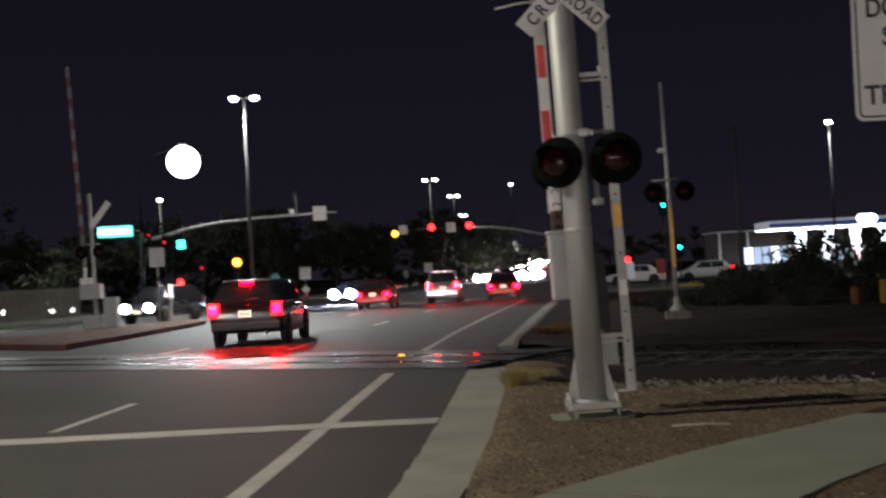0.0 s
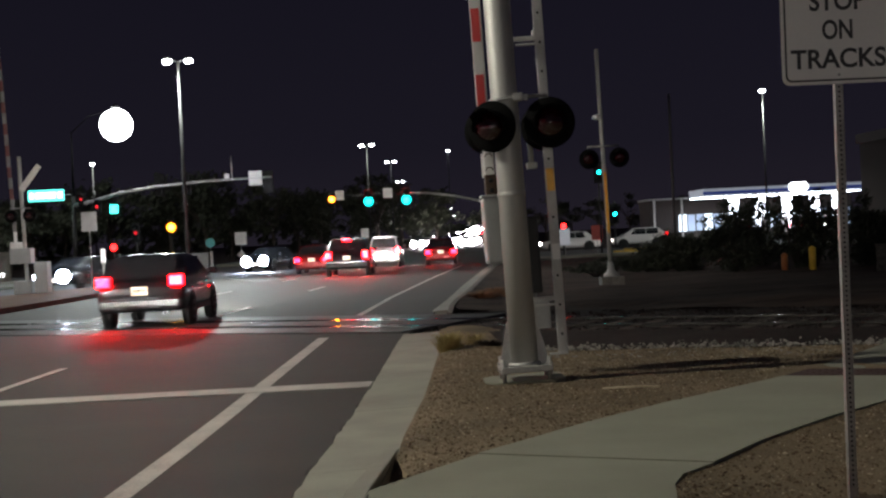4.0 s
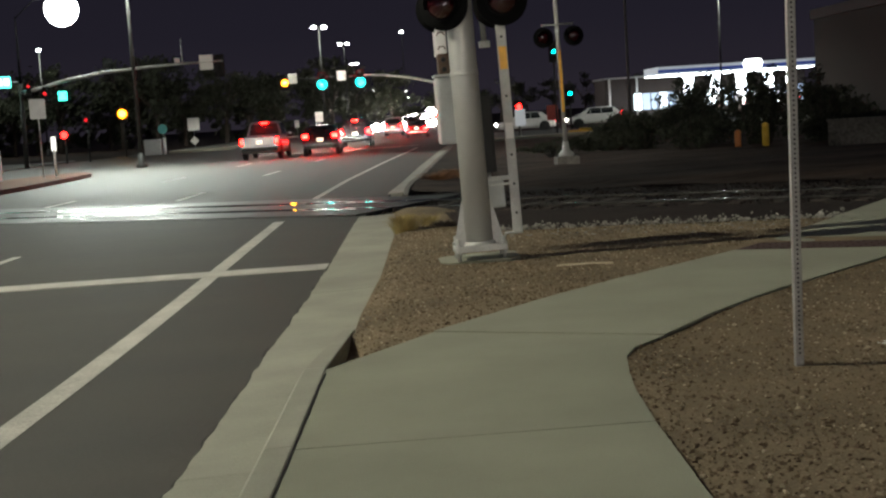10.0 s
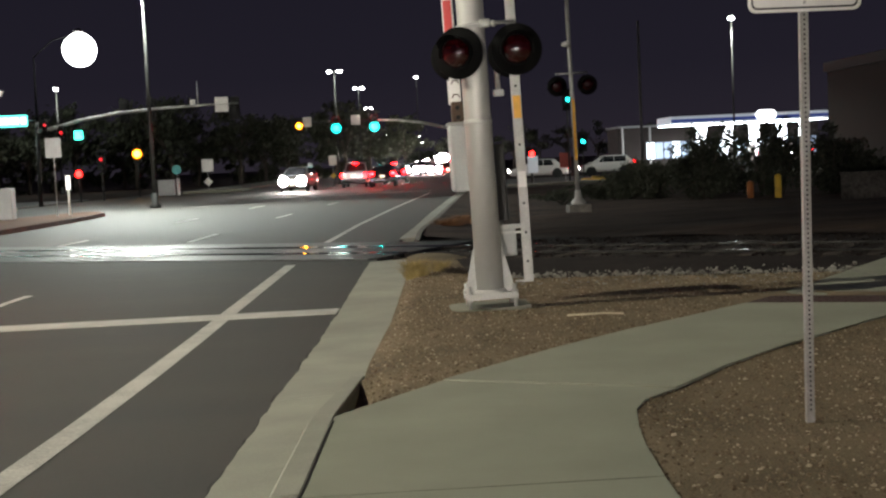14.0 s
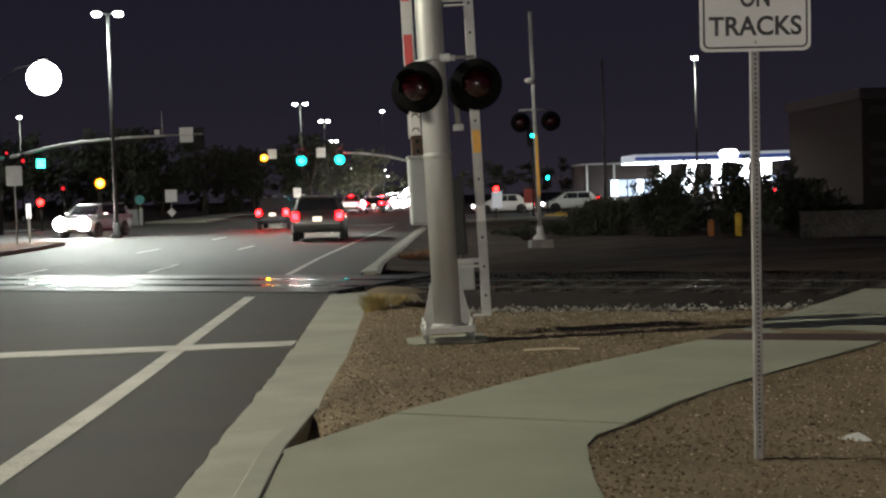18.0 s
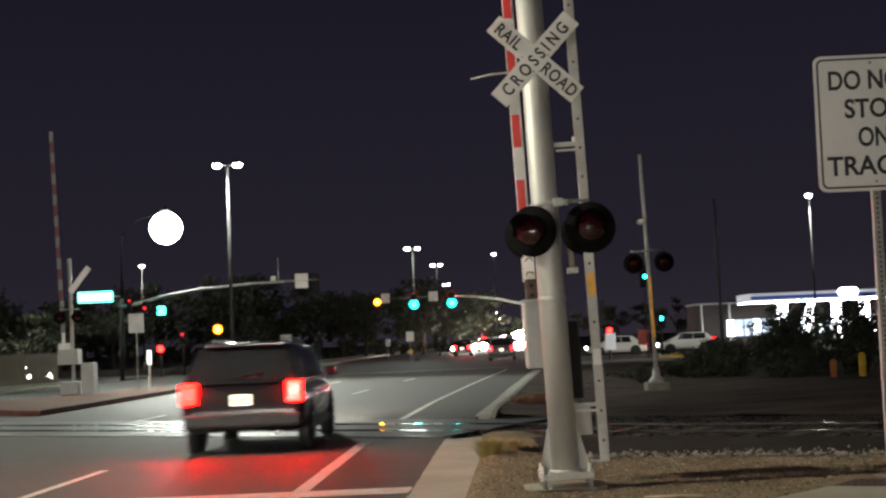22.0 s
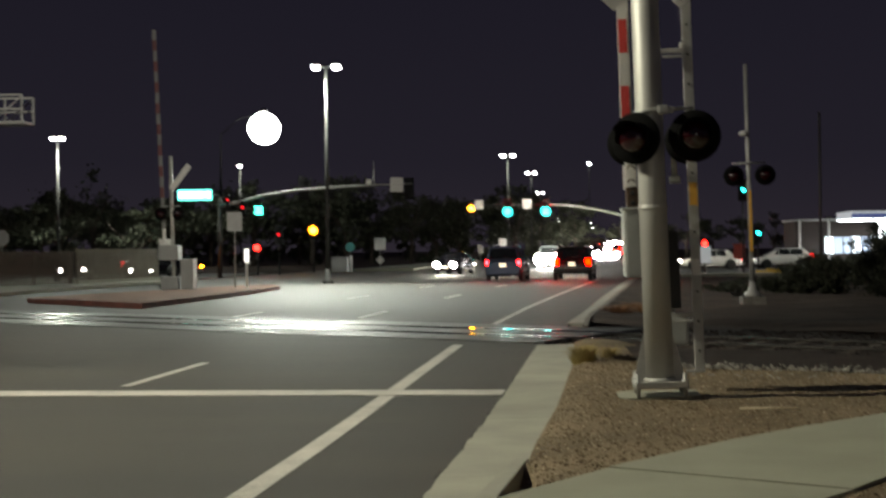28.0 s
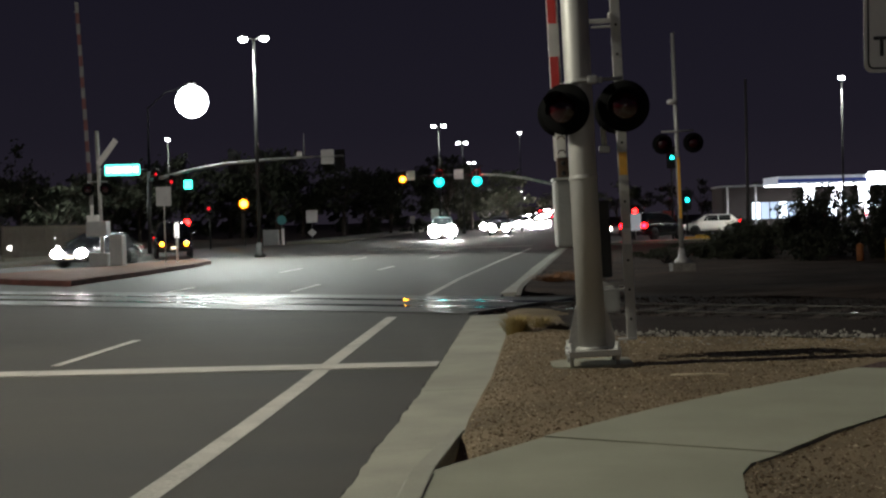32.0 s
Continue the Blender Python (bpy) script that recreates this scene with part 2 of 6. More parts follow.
STRIPE_RED = mat("stripe_red", (0.62, 0.035, 0.03), 0.45, vary=0.15, scale=5)
STRIPE_WHITE = mat("stripe_white", (0.66, 0.65, 0.62), 0.5, vary=0.12, scale=5)
YELLOW = mat("yellow_paint", (0.62, 0.40, 0.04), 0.5, vary=0.2, scale=5)
ORANGE = mat("orange_tape", (0.8, 0.42, 0.05), 0.5, vary=0.15, scale=9)
POLE = mat("dark_pole", (0.026, 0.0255, 0.0245), 0.6, 0.2, vary=0.25, scale=2)
WALL = mat("block_wall", (0.136, 0.117, 0.085), 0.9, vary=0.16, scale=1.2, fine=30, bump=0.4, dist=0.01)
FENCE = mat("fence_boards", (0.09, 0.072, 0.055), 0.85, vary=0.25, scale=1.5, fine=20, bump=0.3)
STUCCO = mat("brown_stucco", (0.036, 0.027, 0.024), 0.9, vary=0.2, scale=0.8, fine=25, bump=0.4, dist=0.01)
SHINGLE = mat("dark_band", (0.05, 0.045, 0.045), 0.8, vary=0.2, scale=2)
TYRE = mat("tyre_rubber", (0.014, 0.014, 0.014), 0.85, vary=0.2, scale=8)
RIM = mat("wheel_alloy", (0.45, 0.45, 0.46), 0.35, 0.9, vary=0.1)
TRIM = mat("black_plastic", (0.018, 0.018, 0.019), 0.55, vary=0.2)
# plate face glows itself, standing for plate lamps and reflected light
PLATE = mat("plate_face_glow", (0.66, 0.62, 0.55), 0.4, vary=0.05, glow=1.6, glow_colour=(1.0, 0.85, 0.6))
GLASS = glass("car_glass", (0.05, 0.055, 0.06))
BARK = mat("bark", (0.06, 0.045, 0.035), 0.95, vary=0.35, scale=5, fine=40, bump=0.8, dist=0.02)
LEAF = mat("leaf", (0.048, 0.052, 0.036), 0.75, vary=0.45, scale=0.8, fine=6, bump=0)
LEAF.node_tree.nodes["Principled BSDF"].inputs["Specular IOR Level"].default_value = 0.1
RUSTGRASS = mat("rust_brown_grass", (0.27, 0.13, 0.055), 0.9, vary=0.35, scale=3, bump=0)
DRYGRASS = mat("dry_grass", (0.34, 0.26, 0.10), 0.85, vary=0.35, scale=3, bump=0)
PAPER = mat("paper", (0.62, 0.62, 0.60), 0.85, vary=0.1)
LENS_DARK = mat("dark_lens", (0.020, 0.0008, 0.0018), 0.22, vary=0.3, scale=14, fine=60, bump=0.25, dist=0.002, gloss_vary=0.05, coat=0.7)
LENS_DIM = mat("unlit_lens", (0.03, 0.02, 0.02), 0.2, vary=0.1, bump=0)
SIGN_GREEN = glow("lit_sign_face", (0.10, 0.85, 0.68), 3.0)
SIGN_TEXT = glow("lit_sign_letters", (0.75, 1.0, 0.92), 4.5)
LIT_WHITE = glow("lamp_white", (0.93, 1.0, 0.95), 30)
# glow of the street lamp's lens and the glare modelled round it
BOWL_GLARE = glow("lamp_bowl_glare", (0.95, 1.0, 0.95), 25)
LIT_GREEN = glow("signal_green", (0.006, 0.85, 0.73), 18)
# glowing rings that stand for the halo of light round signal lenses
GREEN_HALO = glow("signal_green_halo", (0.0, 0.80, 0.70), 2.2)
AMBER_HALO = glow("signal_amber_halo", (1.0, 0.27, 0.0), 1.5)
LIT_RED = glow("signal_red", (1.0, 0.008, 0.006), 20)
LIT_AMBER = glow("signal_amber", (1.0, 0.36, 0.010), 40)
HEADLIGHT = glow("headlight_lit", (1.0, 0.95, 0.88), 300)
HEADLIGHT_BEAM = glow("headlight_beam", (1.0, 0.93, 0.82), 170000)
# headlight housings that glow themselves, standing for glare round the lens
HOUSING_GLARE = glow("headlight_housing_glare", (1.0, 0.95, 0.88), 3.0)
HOUSING_GLARE_COOL = glow("cool_housing_glare", (0.22, 0.48, 1.0), 2.2)
HEADLIGHT_DIM = glow("headlight_dim", (1.0, 0.95, 0.86), 25)
HEADLIGHT_COOL = glow("headlight_cool", (0.72, 0.84, 1.0), 350)
HEADLIGHT_FAR = glow("headlight_far", (1.0, 0.92, 0.88), 110)
TAIL = glow("tail_light_lit", (1.0, 0.006, 0.010), 26)
DIM_RED = glow("dim_red", (1.0, 0.01, 0.02), 0.9)
BRAKE = glow("brake_light_lit", (1.0, 0.0005, 0.0005), 480)
TAIL_BRIGHT = glow("bright_tail_light", (1.0, 0.006, 0.010), 60)
TAIL_GLOW = glow("tail_light_glow", (1.0, 0.003, 0.004), 9)
BRAKE_GLOW = glow("brake_light_glow", (1.0, 0.0016, 0.0010), 56)
SIGNAL_ORANGE = glow("turn_signal_lit", (1.0, 0.22, 0.005), 50)
TAIL_OFF = mat("tail_light_unlit", (0.25, 0.01, 0.01), 0.2, vary=0.1, bump=0)
CANOPY_LIT = glow("canopy_lit", (0.85, 0.95, 1.0), 14)
SHOP_LIT = glow("shop_window_lit", (0.80, 0.92, 1.0), 2.2)
SHOP_DIM = glow("shop_window_dim", (0.55, 0.72, 1.0), 0.22)
# glow of the sign panel, also put on columns as the canopy's light
WHITE_GLOW = glow("white_glow", (0.92, 0.97, 1.0), 8)
# fascia and stripe carry a faint glow of their own
FASCIA = mat("canopy_fascia", (0.62, 0.64, 0.68), 0.5, vary=0.06, glow=0.25, glow_colour=(0.8, 0.9, 1.0))
FASCIA_BLUE = mat("canopy_stripe", (0.03, 0.06, 0.30), 0.5, vary=0.06, glow=0.12, glow_colour=(0.1, 0.2, 0.9))


# ---- mesh helpers ----
def box(bm, x0, x1, y0, y1, z0, z1, bevel=0.0):
    """A box, with its edges chamfered where bevel is given."""
    v = [bm.verts.new((x, y, z)) for z in (z0, z1) for x, y in ((x0, y0), (x1, y0), (x1, y1), (x0, y1))]
    fs = [bm.faces.new([v[i] for i in q]) for q in ((3, 2, 1, 0), (4, 5, 6, 7), (0, 1, 5, 4), (1, 2, 6, 5), (2, 3, 7, 6), (3, 0, 4, 7))]
    if bevel:
        bmesh.ops.bevel(bm, geom=list({e for f in fs for e in f.edges}), offset=bevel, segments=2, affect="EDGES", profile=0.6)
    return bm


def tube(bm, pts, radii, n=12, cap=True):
    """A round tube along the points with a radius at each."""
    pts = [Vector(p) for p in pts]
    rings = []
    for i, p in enumerate(pts):
        a = (pts[min(i + 1, len(pts) - 1)] - pts[max(i - 1, 0)]).normalized()
        u = Vector((0.0, 0.0, 1.0)) if abs(a.z) < 0.9 else Vector((1.0, 0.0, 0.0))
        u = (u - a * u.dot(a)).normalized()
        w = a.cross(u)
        r = radii[i] if isinstance(radii, (list, tuple)) else radii
        rings.append([bm.verts.new(p + (u * math.cos(2 * math.pi * k / n) + w * math.sin(2 * math.pi * k / n)) * r) for k in range(n)])
    for a, b in zip(rings, rings[1:]):
        for k in range(n):
            f = bm.faces.new((a[k], a[(k + 1) % n], b[(k + 1) % n], b[k]))
            f.smooth = True
    if cap:
        bm.faces.new(rings[0][::-1])
        bm.faces.new(rings[-1])
    return bm


def lathe(bm, profile, centre=(0, 0, 0), axis="z", n=20):
    """A turned body: profile of (radius, height) along the axis."""
    rows = []
    c = Vector(centre)
    for r, h in profile:
        row = []
        for k in range(n):
            s, t = r * math.cos(2 * math.pi * k / n), r * math.sin(2 * math.pi * k / n)
            row.append(bm.verts.new(c + (Vector((s, t, h)) if axis == "z" else Vector((s, -h, t)) if axis == "y" else Vector((h, s, t)))))
        rows.append(row)
    for a, b in zip(rows, rows[1:]):
        for k in range(n):
            f = bm.faces.new((a[k], a[(k + 1) % n], b[(k + 1) % n], b[k]))
            f.smooth = True
    bm.faces.new(rows[0][::-1])
    bm.faces.new(rows[-1])
    return bm


def prism(bm, poly, z0, z1):
    """An upright prism over a plan polygon; z1 may be a list of heights."""
    tops = z1 if isinstance(z1, (list, tuple)) else [z1] * len(poly)
    lo = [bm.verts.new((x, y, z0)) for x, y in poly]
    hi = [bm.verts.new((x, y, z)) for (x, y), z in zip(poly, tops)]
    bm.faces.new(hi)
    bm.faces.new(lo[::-1])
    for i in range(len(poly)):
        j = (i + 1) % len(poly)
        bm.faces.new((lo[i], lo[j], hi[j], hi[i]))
    return bm


def plate(bm, poly, y0, y1):
    """A flat upright plate: polygon in x and z, thick from y0 to y1."""
    a = [bm.verts.new((x, y0, z)) for x, z in poly]
    b = [bm.verts.new((x, y1, z)) for x, z in poly]
    bm.faces.new(a)
    bm.faces.new(b[::-1])
    for i in range(len(poly)):
        j = (i + 1) % len(poly)
        bm.faces.new((a[j], a[i], b[i], b[j]))
    return bm


def rounded(w, h, r, n=4):
    out = []
    for cx, cz, a0 in ((w / 2 - r, h / 2 - r, 0), (-w / 2 + r, h / 2 - r, 90), (-w / 2 + r, -h / 2 + r, 180), (w / 2 - r, -h / 2 + r, 270)):
        out += [(cx + r * math.cos(radians(a0 + 90 * k / n)), cz + r * math.sin(radians(a0 + 90 * k / n))) for k in range(n + 1)]
    return out


def mesh_of(name, bm):
    bmesh.ops.recalc_face_normals(bm, faces=bm.faces)
    me = bpy.data.meshes.new(name)
    bm.to_mesh(me)
    bm.free()
    return me


def part(name, bm, material, parent, label=""):
    """One mesh object under a thing or a part."""
    me = mesh_of(name, bm) if isinstance(bm, bmesh.types.BMesh) else bm
    ob = new(name, me)
    if not me.materials:
        me.materials.append(material)
    ob.parent = parent
    return tagged(ob, label) if label else ob


def thing(name, label, category, at=None, group="", kind=""):
    ob = new(name)
    ob.empty_display_size = 0.3
    if at is not None:
        ob.matrix_basis = at
    return tagged(ob, label, category, group, kind)


def single(name, bm, material, label="", category="", group="", kind="", at=None):
    """A thing that is one mesh."""
    me = mesh_of(name, bm) if isinstance(bm, bmesh.types.BMesh) else bm
    ob = new(name, me)
    if not me.materials:
        me.materials.append(material)
    if at is not None:
        ob.matrix_basis = at
    return tagged(ob, label, category, group, kind)


def nb():
    return bmesh.new()


def letters(text, size, parent, material, m, name="lettering", label="", spacing=1.0):
    """Raised letters as a mesh, centred, facing -y before m is applied."""
    cu = bpy.data.curves.new("lettering", "FONT")
    cu.body, cu.size, cu.align_x, cu.align_y, cu.extrude = text, size, "CENTER", "CENTER", 0.002
    cu.offset, cu.space_character = size * 0.022, spacing
    ob = bpy.data.objects.new("lettering", cu)
    me = bpy.data.meshes.new_from_object(ob)
    bpy.data.objects.remove(ob)
    me.transform(m @ pose(0, 0, 0, 90, 0, 0))
    return part(name, me, material, parent, label)


# ---- ground, road and rails ----
EDGE = ((-60, -3.6), (-20, -3.1), (0, -2.45), (6.7, -2.05), (8.3, -1.95), (11, -1.81), (15.4, -1.65), (21, -1.43), (26, -1.1), (34, -0.45), (47, 0.85), (62, 2.5), (90, 5.6), (130, 9.6), (200, 16.0), (420, 36.0))


def ex(y):
    """x of the white edge line of the carriageway."""
    return float(np.interp(y, [p[0] for p in EDGE], [p[1] for p in EDGE]))


PAN = ((-60, -3.3), (-30, -2.1), (0, -1.30), (5.06, -0.98), (5.7, -0.925), (6.7, -0.86), (8.4, -0.765), (10.75, -0.61), (13.9, -0.435), (18.6, -0.22), (21.3, -0.07), (24.7, 0.3), (32, 1.05), (40, 1.8), (62, 4.05), (90, 7.2), (130, 11.2), (200, 17.6))
BACK = ((-60, -1.6), (-30, -0.9), (0, -0.73), (4.5, -0.46), (5.5, -0.40), (6.2, -0.36), (7.25, -0.30), (9.34, -0.13), (12.1, 0.10), (16, 0.33), (18.6, 0.44), (21.3, 0.50), (24.7, 0.85), (27, 1.0), (32, 1.6), (40, 2.4), (62, 4.65), (90, 7.8), (130, 11.8), (200, 18.2))


def pan(y):
    return float(np.interp(y, [p[0] for p in PAN], [p[1] for p in PAN]))


def back_of(y):
    return float(np.interp(y, [p[0] for p in BACK], [p[1] for p in BACK]))


ROAD_Z = -0.13
TRACK_A = radians(-30)
TDIR, TNOR = Vector((math.cos(TRACK_A), math.sin(TRACK_A), 0)), Vector((-math.sin(TRACK_A), math.cos(TRACK_A), 0))
TRACK_C = Vector((-3.3, 25.3, 0))


def on_track(s, n, z):
    p = TRACK_C + TDIR * s + TNOR * n
    return (p.x, p.y, z)


YS = [-60, -20, -8, 0] + [4 + 2 * i for i in range(30)] + [66 + 6 * i for i in range(20)] + [200, 260, 340, 420]


def strip(bm, left, right, z, ys=YS, bottom=None):
    """A slab along the road from x = left(y) to right(y)."""
    rows = []
    for y in ys:
        a, b = left(y), right(y)
        row = [bm.verts.new((a, y, z)), bm.verts.new((b, y, z))]
        if bottom is not None:
            row += [bm.verts.new((b, y, bottom)), bm.verts.new((a, y, bottom))]
        rows.append(row)
    for p, q in zip(rows, rows[1:]):
        k = len(p)
        for i in range(k if k > 2 else 1):
            j = (i + 1) % k
            bm.faces.new((p[i], p[j], q[j], q[i]))
    if bottom is not None:
        bm.faces.new(rows[0])
        bm.faces.new(rows[-1][::-1])
    return bm


g = nb()
box(g, -1500, 1500, -400, 2500, -0.6, -0.19)
single("ground", g, DIRT, "dark bare desert dirt reaching to the horizon", "ground", kind="structure")
g = strip(nb(), lambda y: -21.5 + 0.06 * max(0, y - 60), lambda y: pan(y) + 0.06, ROAD_Z, bottom=-0.3)
single("road", g, ASPHALT, "worn grey asphalt carriageway with several lanes", "road", kind="structure")
g = nb()
prism(g, [(-90, 74), (-90, 100), (-21.4, 96), (-21.4, 72)], -0.3, ROAD_Z + 0.004)
prism(g, [(ex(74) + 1.2, 74), (95, 82), (95, 105), (ex(98) + 1.2, 98)], -0.3, ROAD_Z + 0.004)
single("road", g, FAR_ASPHALT, "grey asphalt of the crossing street", "road", kind="structure")



def rise(y):
    """Height of the far road above its near level: it climbs gently beyond the intersection."""
    return max(0.0, y - 190) * 0.014


g = nb()
rows = []
for y in (186, 190, 230, 280, 340, 420, 520):
    l_, r_ = -2.5 + (y - 200) * 0.0875 - 1.0, ex(y) + 1.2 + max(0, y - 420) * 0.09
    z = ROAD_Z + rise(y) + 0.006
    rows.append([g.verts.new(v) for v in ((l_, y, z), (r_, y, z), (r_, y, -0.6), (l_, y, -0.6))])
for p, q in zip(rows, rows[1:]):
    for i in range(4):
        j = (i + 1) % 4
        g.faces.new((p[i], p[j], q[j], q[i]))
g.faces.new(rows[0]), g.faces.new(rows[-1][::-1])
single("road", g, FAR_ASPHALT, "far carriageway climbing gently away", "road", kind="structure")

# road markings, a few millimetres proud
markings = thing("road_markings", "white painted lane and stop lines on the asphalt", "road marking", kind="structure")
g = strip(nb(), lambda y: ex(y) - 0.09, lambda y: ex(y) + 0.09, ROAD_Z + 0.004, ys=[y for y in YS if y < 21] + [20.9])
part("edge_line", g, PAINT, markings)
g = strip(nb(), lambda y: ex(y) - 0.07, lambda y: ex(y) + 0.07, ROAD_Z + 0.004, ys=[26.2] + [28 + 2 * i for i in range(20)])
part("edge_line", g, PAINT, markings)
g = nb()
prism(g, [(-11.3, 13.55), (-0.48, 13.62), (-0.45, 14.1), (-11.3, 14.05)], ROAD_Z - 0.01, ROAD_Z + 0.008)
part("stop_line", g, PAINT, markings)
g = nb()
prism(g, [(ex(71) - 9.6, 70.6), (ex(71) - 0.2, 71.3), (ex(71) - 0.2, 71.8), (ex(71) - 9.6, 71.1)], ROAD_Z - 0.01, ROAD_Z + 0.006)
part("stop_line", g, PAINT, markings)
dash = nb()
box(dash, -0.06, 0.06, 0, 3.1, -0.01, 0.005)
dash = mesh_of("lane_dash", dash)
for off in (-3.3, -6.6):
    for y in (-9.5, 2.5, 14.6, 29.6, 41.6, 53.6, 112, 124, 136, 148, 160):
        o = part("lane_dash", dash, WORN_PAINT if y > 25 else PAINT, markings)
        o.matrix_basis = pose(ex(y) + off - (0.25 if y > 25 else 0), y, ROAD_Z, 0, 0, -math.degrees(math.atan2(ex(y + 3) - ex(y), 3)))

# gutter, kerb and the verge
gutter = thing("gutter", "pale concrete gutter pan cast in lengths beside the asphalt", "gutter", kind="structure")


def gutter_edge(v):
    """x of the uneven edge of the gutter where the asphalt meets it."""
    return pan(v) + 0.020 * noise.noise((v * 1.9, 0, 4)) + 0.016 * noise.noise((v * 5.3, 0, 8)) + 0.012 * noise.noise((v * 13, 0, 2))


y = -30.4
while y < 66:
    ln = 3.0
    if not 20.0 < y + ln / 2 < 25.6:
        g = nb()
        ks = [y + ln * k / 30 for k in range(31)]
        lo = [(gutter_edge(v), v) for v in ks]
        hi = [(back_of(v), v) for v in ks[::-1]]
        lo[-1], hi[0] = (lo[-1][0], lo[-1][1] - 0.008), (hi[0][0], hi[0][1] - 0.008)
        prism(g, lo + hi, -0.3, [ROAD_Z + 0.014] * 31 + [ROAD_Z + 0.035] * 31)
        part("gutter_length", g, KERB, gutter)
    y += ln
g = nb()
for k in range(330):
    v0, v1 = 1.0 + 0.055 * k, 1.0 + 0.055 * (k + 1)
    w0, w1 = (0.004 + 0.030 * max(0, noise.noise((v * 2.1, 3, 5)) + 0.25) + 0.014 * abs(noise.noise((v * 9, 1, 5))) for v in (v0, v1))
    prism(g, [(gutter_edge(v0) - w0, v0), (gutter_edge(v0) + 0.003, v0), (gutter_edge(v1) + 0.003, v1), (gutter_edge(v1) - w1, v1)], -0.2, ROAD_Z + 0.006)
single("joint_gap", g, DARKJOINT, "dark ragged crack where the asphalt meets the gutter", "gap", kind="structure")
kerb = thing("kerb", "pale concrete kerb ending in a ramped-down nose", "kerb", kind="structure")


def kerb_piece(y0, y1, h0, h1, w0=0.30, w1=0.30):
    g = nb()
    rows = []
    for k in range(9):
        f = k / 8
        y = y0 + (y1 - y0) * f
        h, xb = h0 + (h1 - h0) * f, back_of(y) - 0.004
        w = w0 + (w1 - w0) * f
        low = ROAD_Z + 0.02
        rows.append([g.verts.new(v) for v in ((xb - w * 0.54, y, -0.3), (xb - w * 0.54, y, low), (xb - w * 0.50, y, max(low, h - 0.022)), (xb - w * 0.44, y, max(low, h - 0.004)), (xb - 0.008, y, h), (xb, y, h - 0.006), (xb, y, -0.3))])
    for p, q in zip(rows, rows[1:]):
        for i in range(7):
            j = (i + 1) % 7
            g.faces.new((p[i], p[j], q[j], q[i]))
    g.faces.new(rows[0]), g.faces.new(rows[-1][::-1])
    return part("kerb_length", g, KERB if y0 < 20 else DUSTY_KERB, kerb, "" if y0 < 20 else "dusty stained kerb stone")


for y in (-27.4, -24.4, -21.4, -18.4, -15.4, -12.4, -9.4, -6.4, -3.4, -0.4, 2.6):
    kerb_piece(y, y + 2.99, 0.004, 0.004)
kerb_piece(5.6, 7.40, 0.004, 0.004)
kerb_piece(7.405, 9.30, 0.004, -0.092, 0.30, 0.22)
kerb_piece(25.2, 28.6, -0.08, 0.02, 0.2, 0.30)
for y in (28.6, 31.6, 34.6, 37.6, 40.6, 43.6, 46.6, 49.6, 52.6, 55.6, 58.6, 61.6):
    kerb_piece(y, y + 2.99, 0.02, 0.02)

# paved path that swings off to cross the rails
WALK_L = ((-0.9, -30), (-0.73, 0), (-0.43, 5.0), (-0.30, 7.32), (0.40, 8.36), (1.33, 9.50), (2.17, 10.40), (3.02, 11.22), (3.55, 11.75))
WALK_R = ((5.05, 11.12), (4.66, 10.70), (3.11, 9.20), (2.32, 8.32), (1.80, 7.62), (1.55, 7.33), (1.44, 7.05), (1.37, 6.65), (1.31, 6.24), (1.25, 5.53), (1.18, 4.7), (1.08, 0), (1.0, -30))
path_walk = thing("path", "pale grey concrete path with fine joints", "pavement", kind="structure")


def slab(poly, z=0.0):
    g = nb()
    prism(g, poly, -0.25, z)
    return part("slab", g, CONCRETE, path_walk)


slab([(-0.396, 5.55), (1.252, 5.55), (1.31, 6.24), (1.37, 6.65), (1.44, 7.05), (1.55, 7.33), (1.80, 7.62), (0.4, 8.36), (-0.31, 7.32)])
slab([(-0.486, 4.0), (1.165, 4.0), (1.251, 5.54), (-0.396, 5.54)])
slab([(-0.89, -30), (1.0, -30), (1.08, 0), (1.165, 3.99), (-0.486, 3.99), (-0.725, 0)])
slab([(0.405, 8.365), (1.805, 7.626), (2.32, 8.32), (3.11, 9.20), (2.17, 10.40), (1.33, 9.50)], 0.008)
slab([(2.176, 10.405), (3.115, 9.206), (4.66, 10.70), (4.95, 11.0), (3.47, 11.66), (3.02, 11.22)], 0.004)
g = nb()
prism(g, [(3.48, 11.672), (4.965, 11.012), (5.35, 11.42), (3.85, 12.1)], -0.25, 0.004)
for i in range(14):
    for j in range(4):
        u, v = (i + 0.5) / 14, (j + 0.5) / 4
        x = 3.48 + 1.485 * u + 0.38 * v
        yy = 11.672 - 0.66 * u + 0.41 * v
        lathe(g, [(0.016, 0.004), (0.012, 0.009)], (x, yy, 0), n=6)
part("warning_strip", g, WARNING, path_walk, "dark red domed warning strip")
slab([(3.855, 12.11), (5.36, 11.43), (8.6, 14.9), (7.2, 16.6)], -0.005)
g = nb()
for a, b in zip(WALK_R[1:], WALK_R[2:]):
    d = Vector((b[1] - a[1], a[0] - b[0], 0)).normalized() * -0.010
    prism(g, [(a[0], a[1]), (a[0] - d.x, a[1] - d.y), (b[0] - d.x, b[1] - d.y), (b[0], b[1])], -0.2, -0.03)
single("joint_gap", g, DARKJOINT, "dark earth gap along the path edge", "gap", kind="structure")


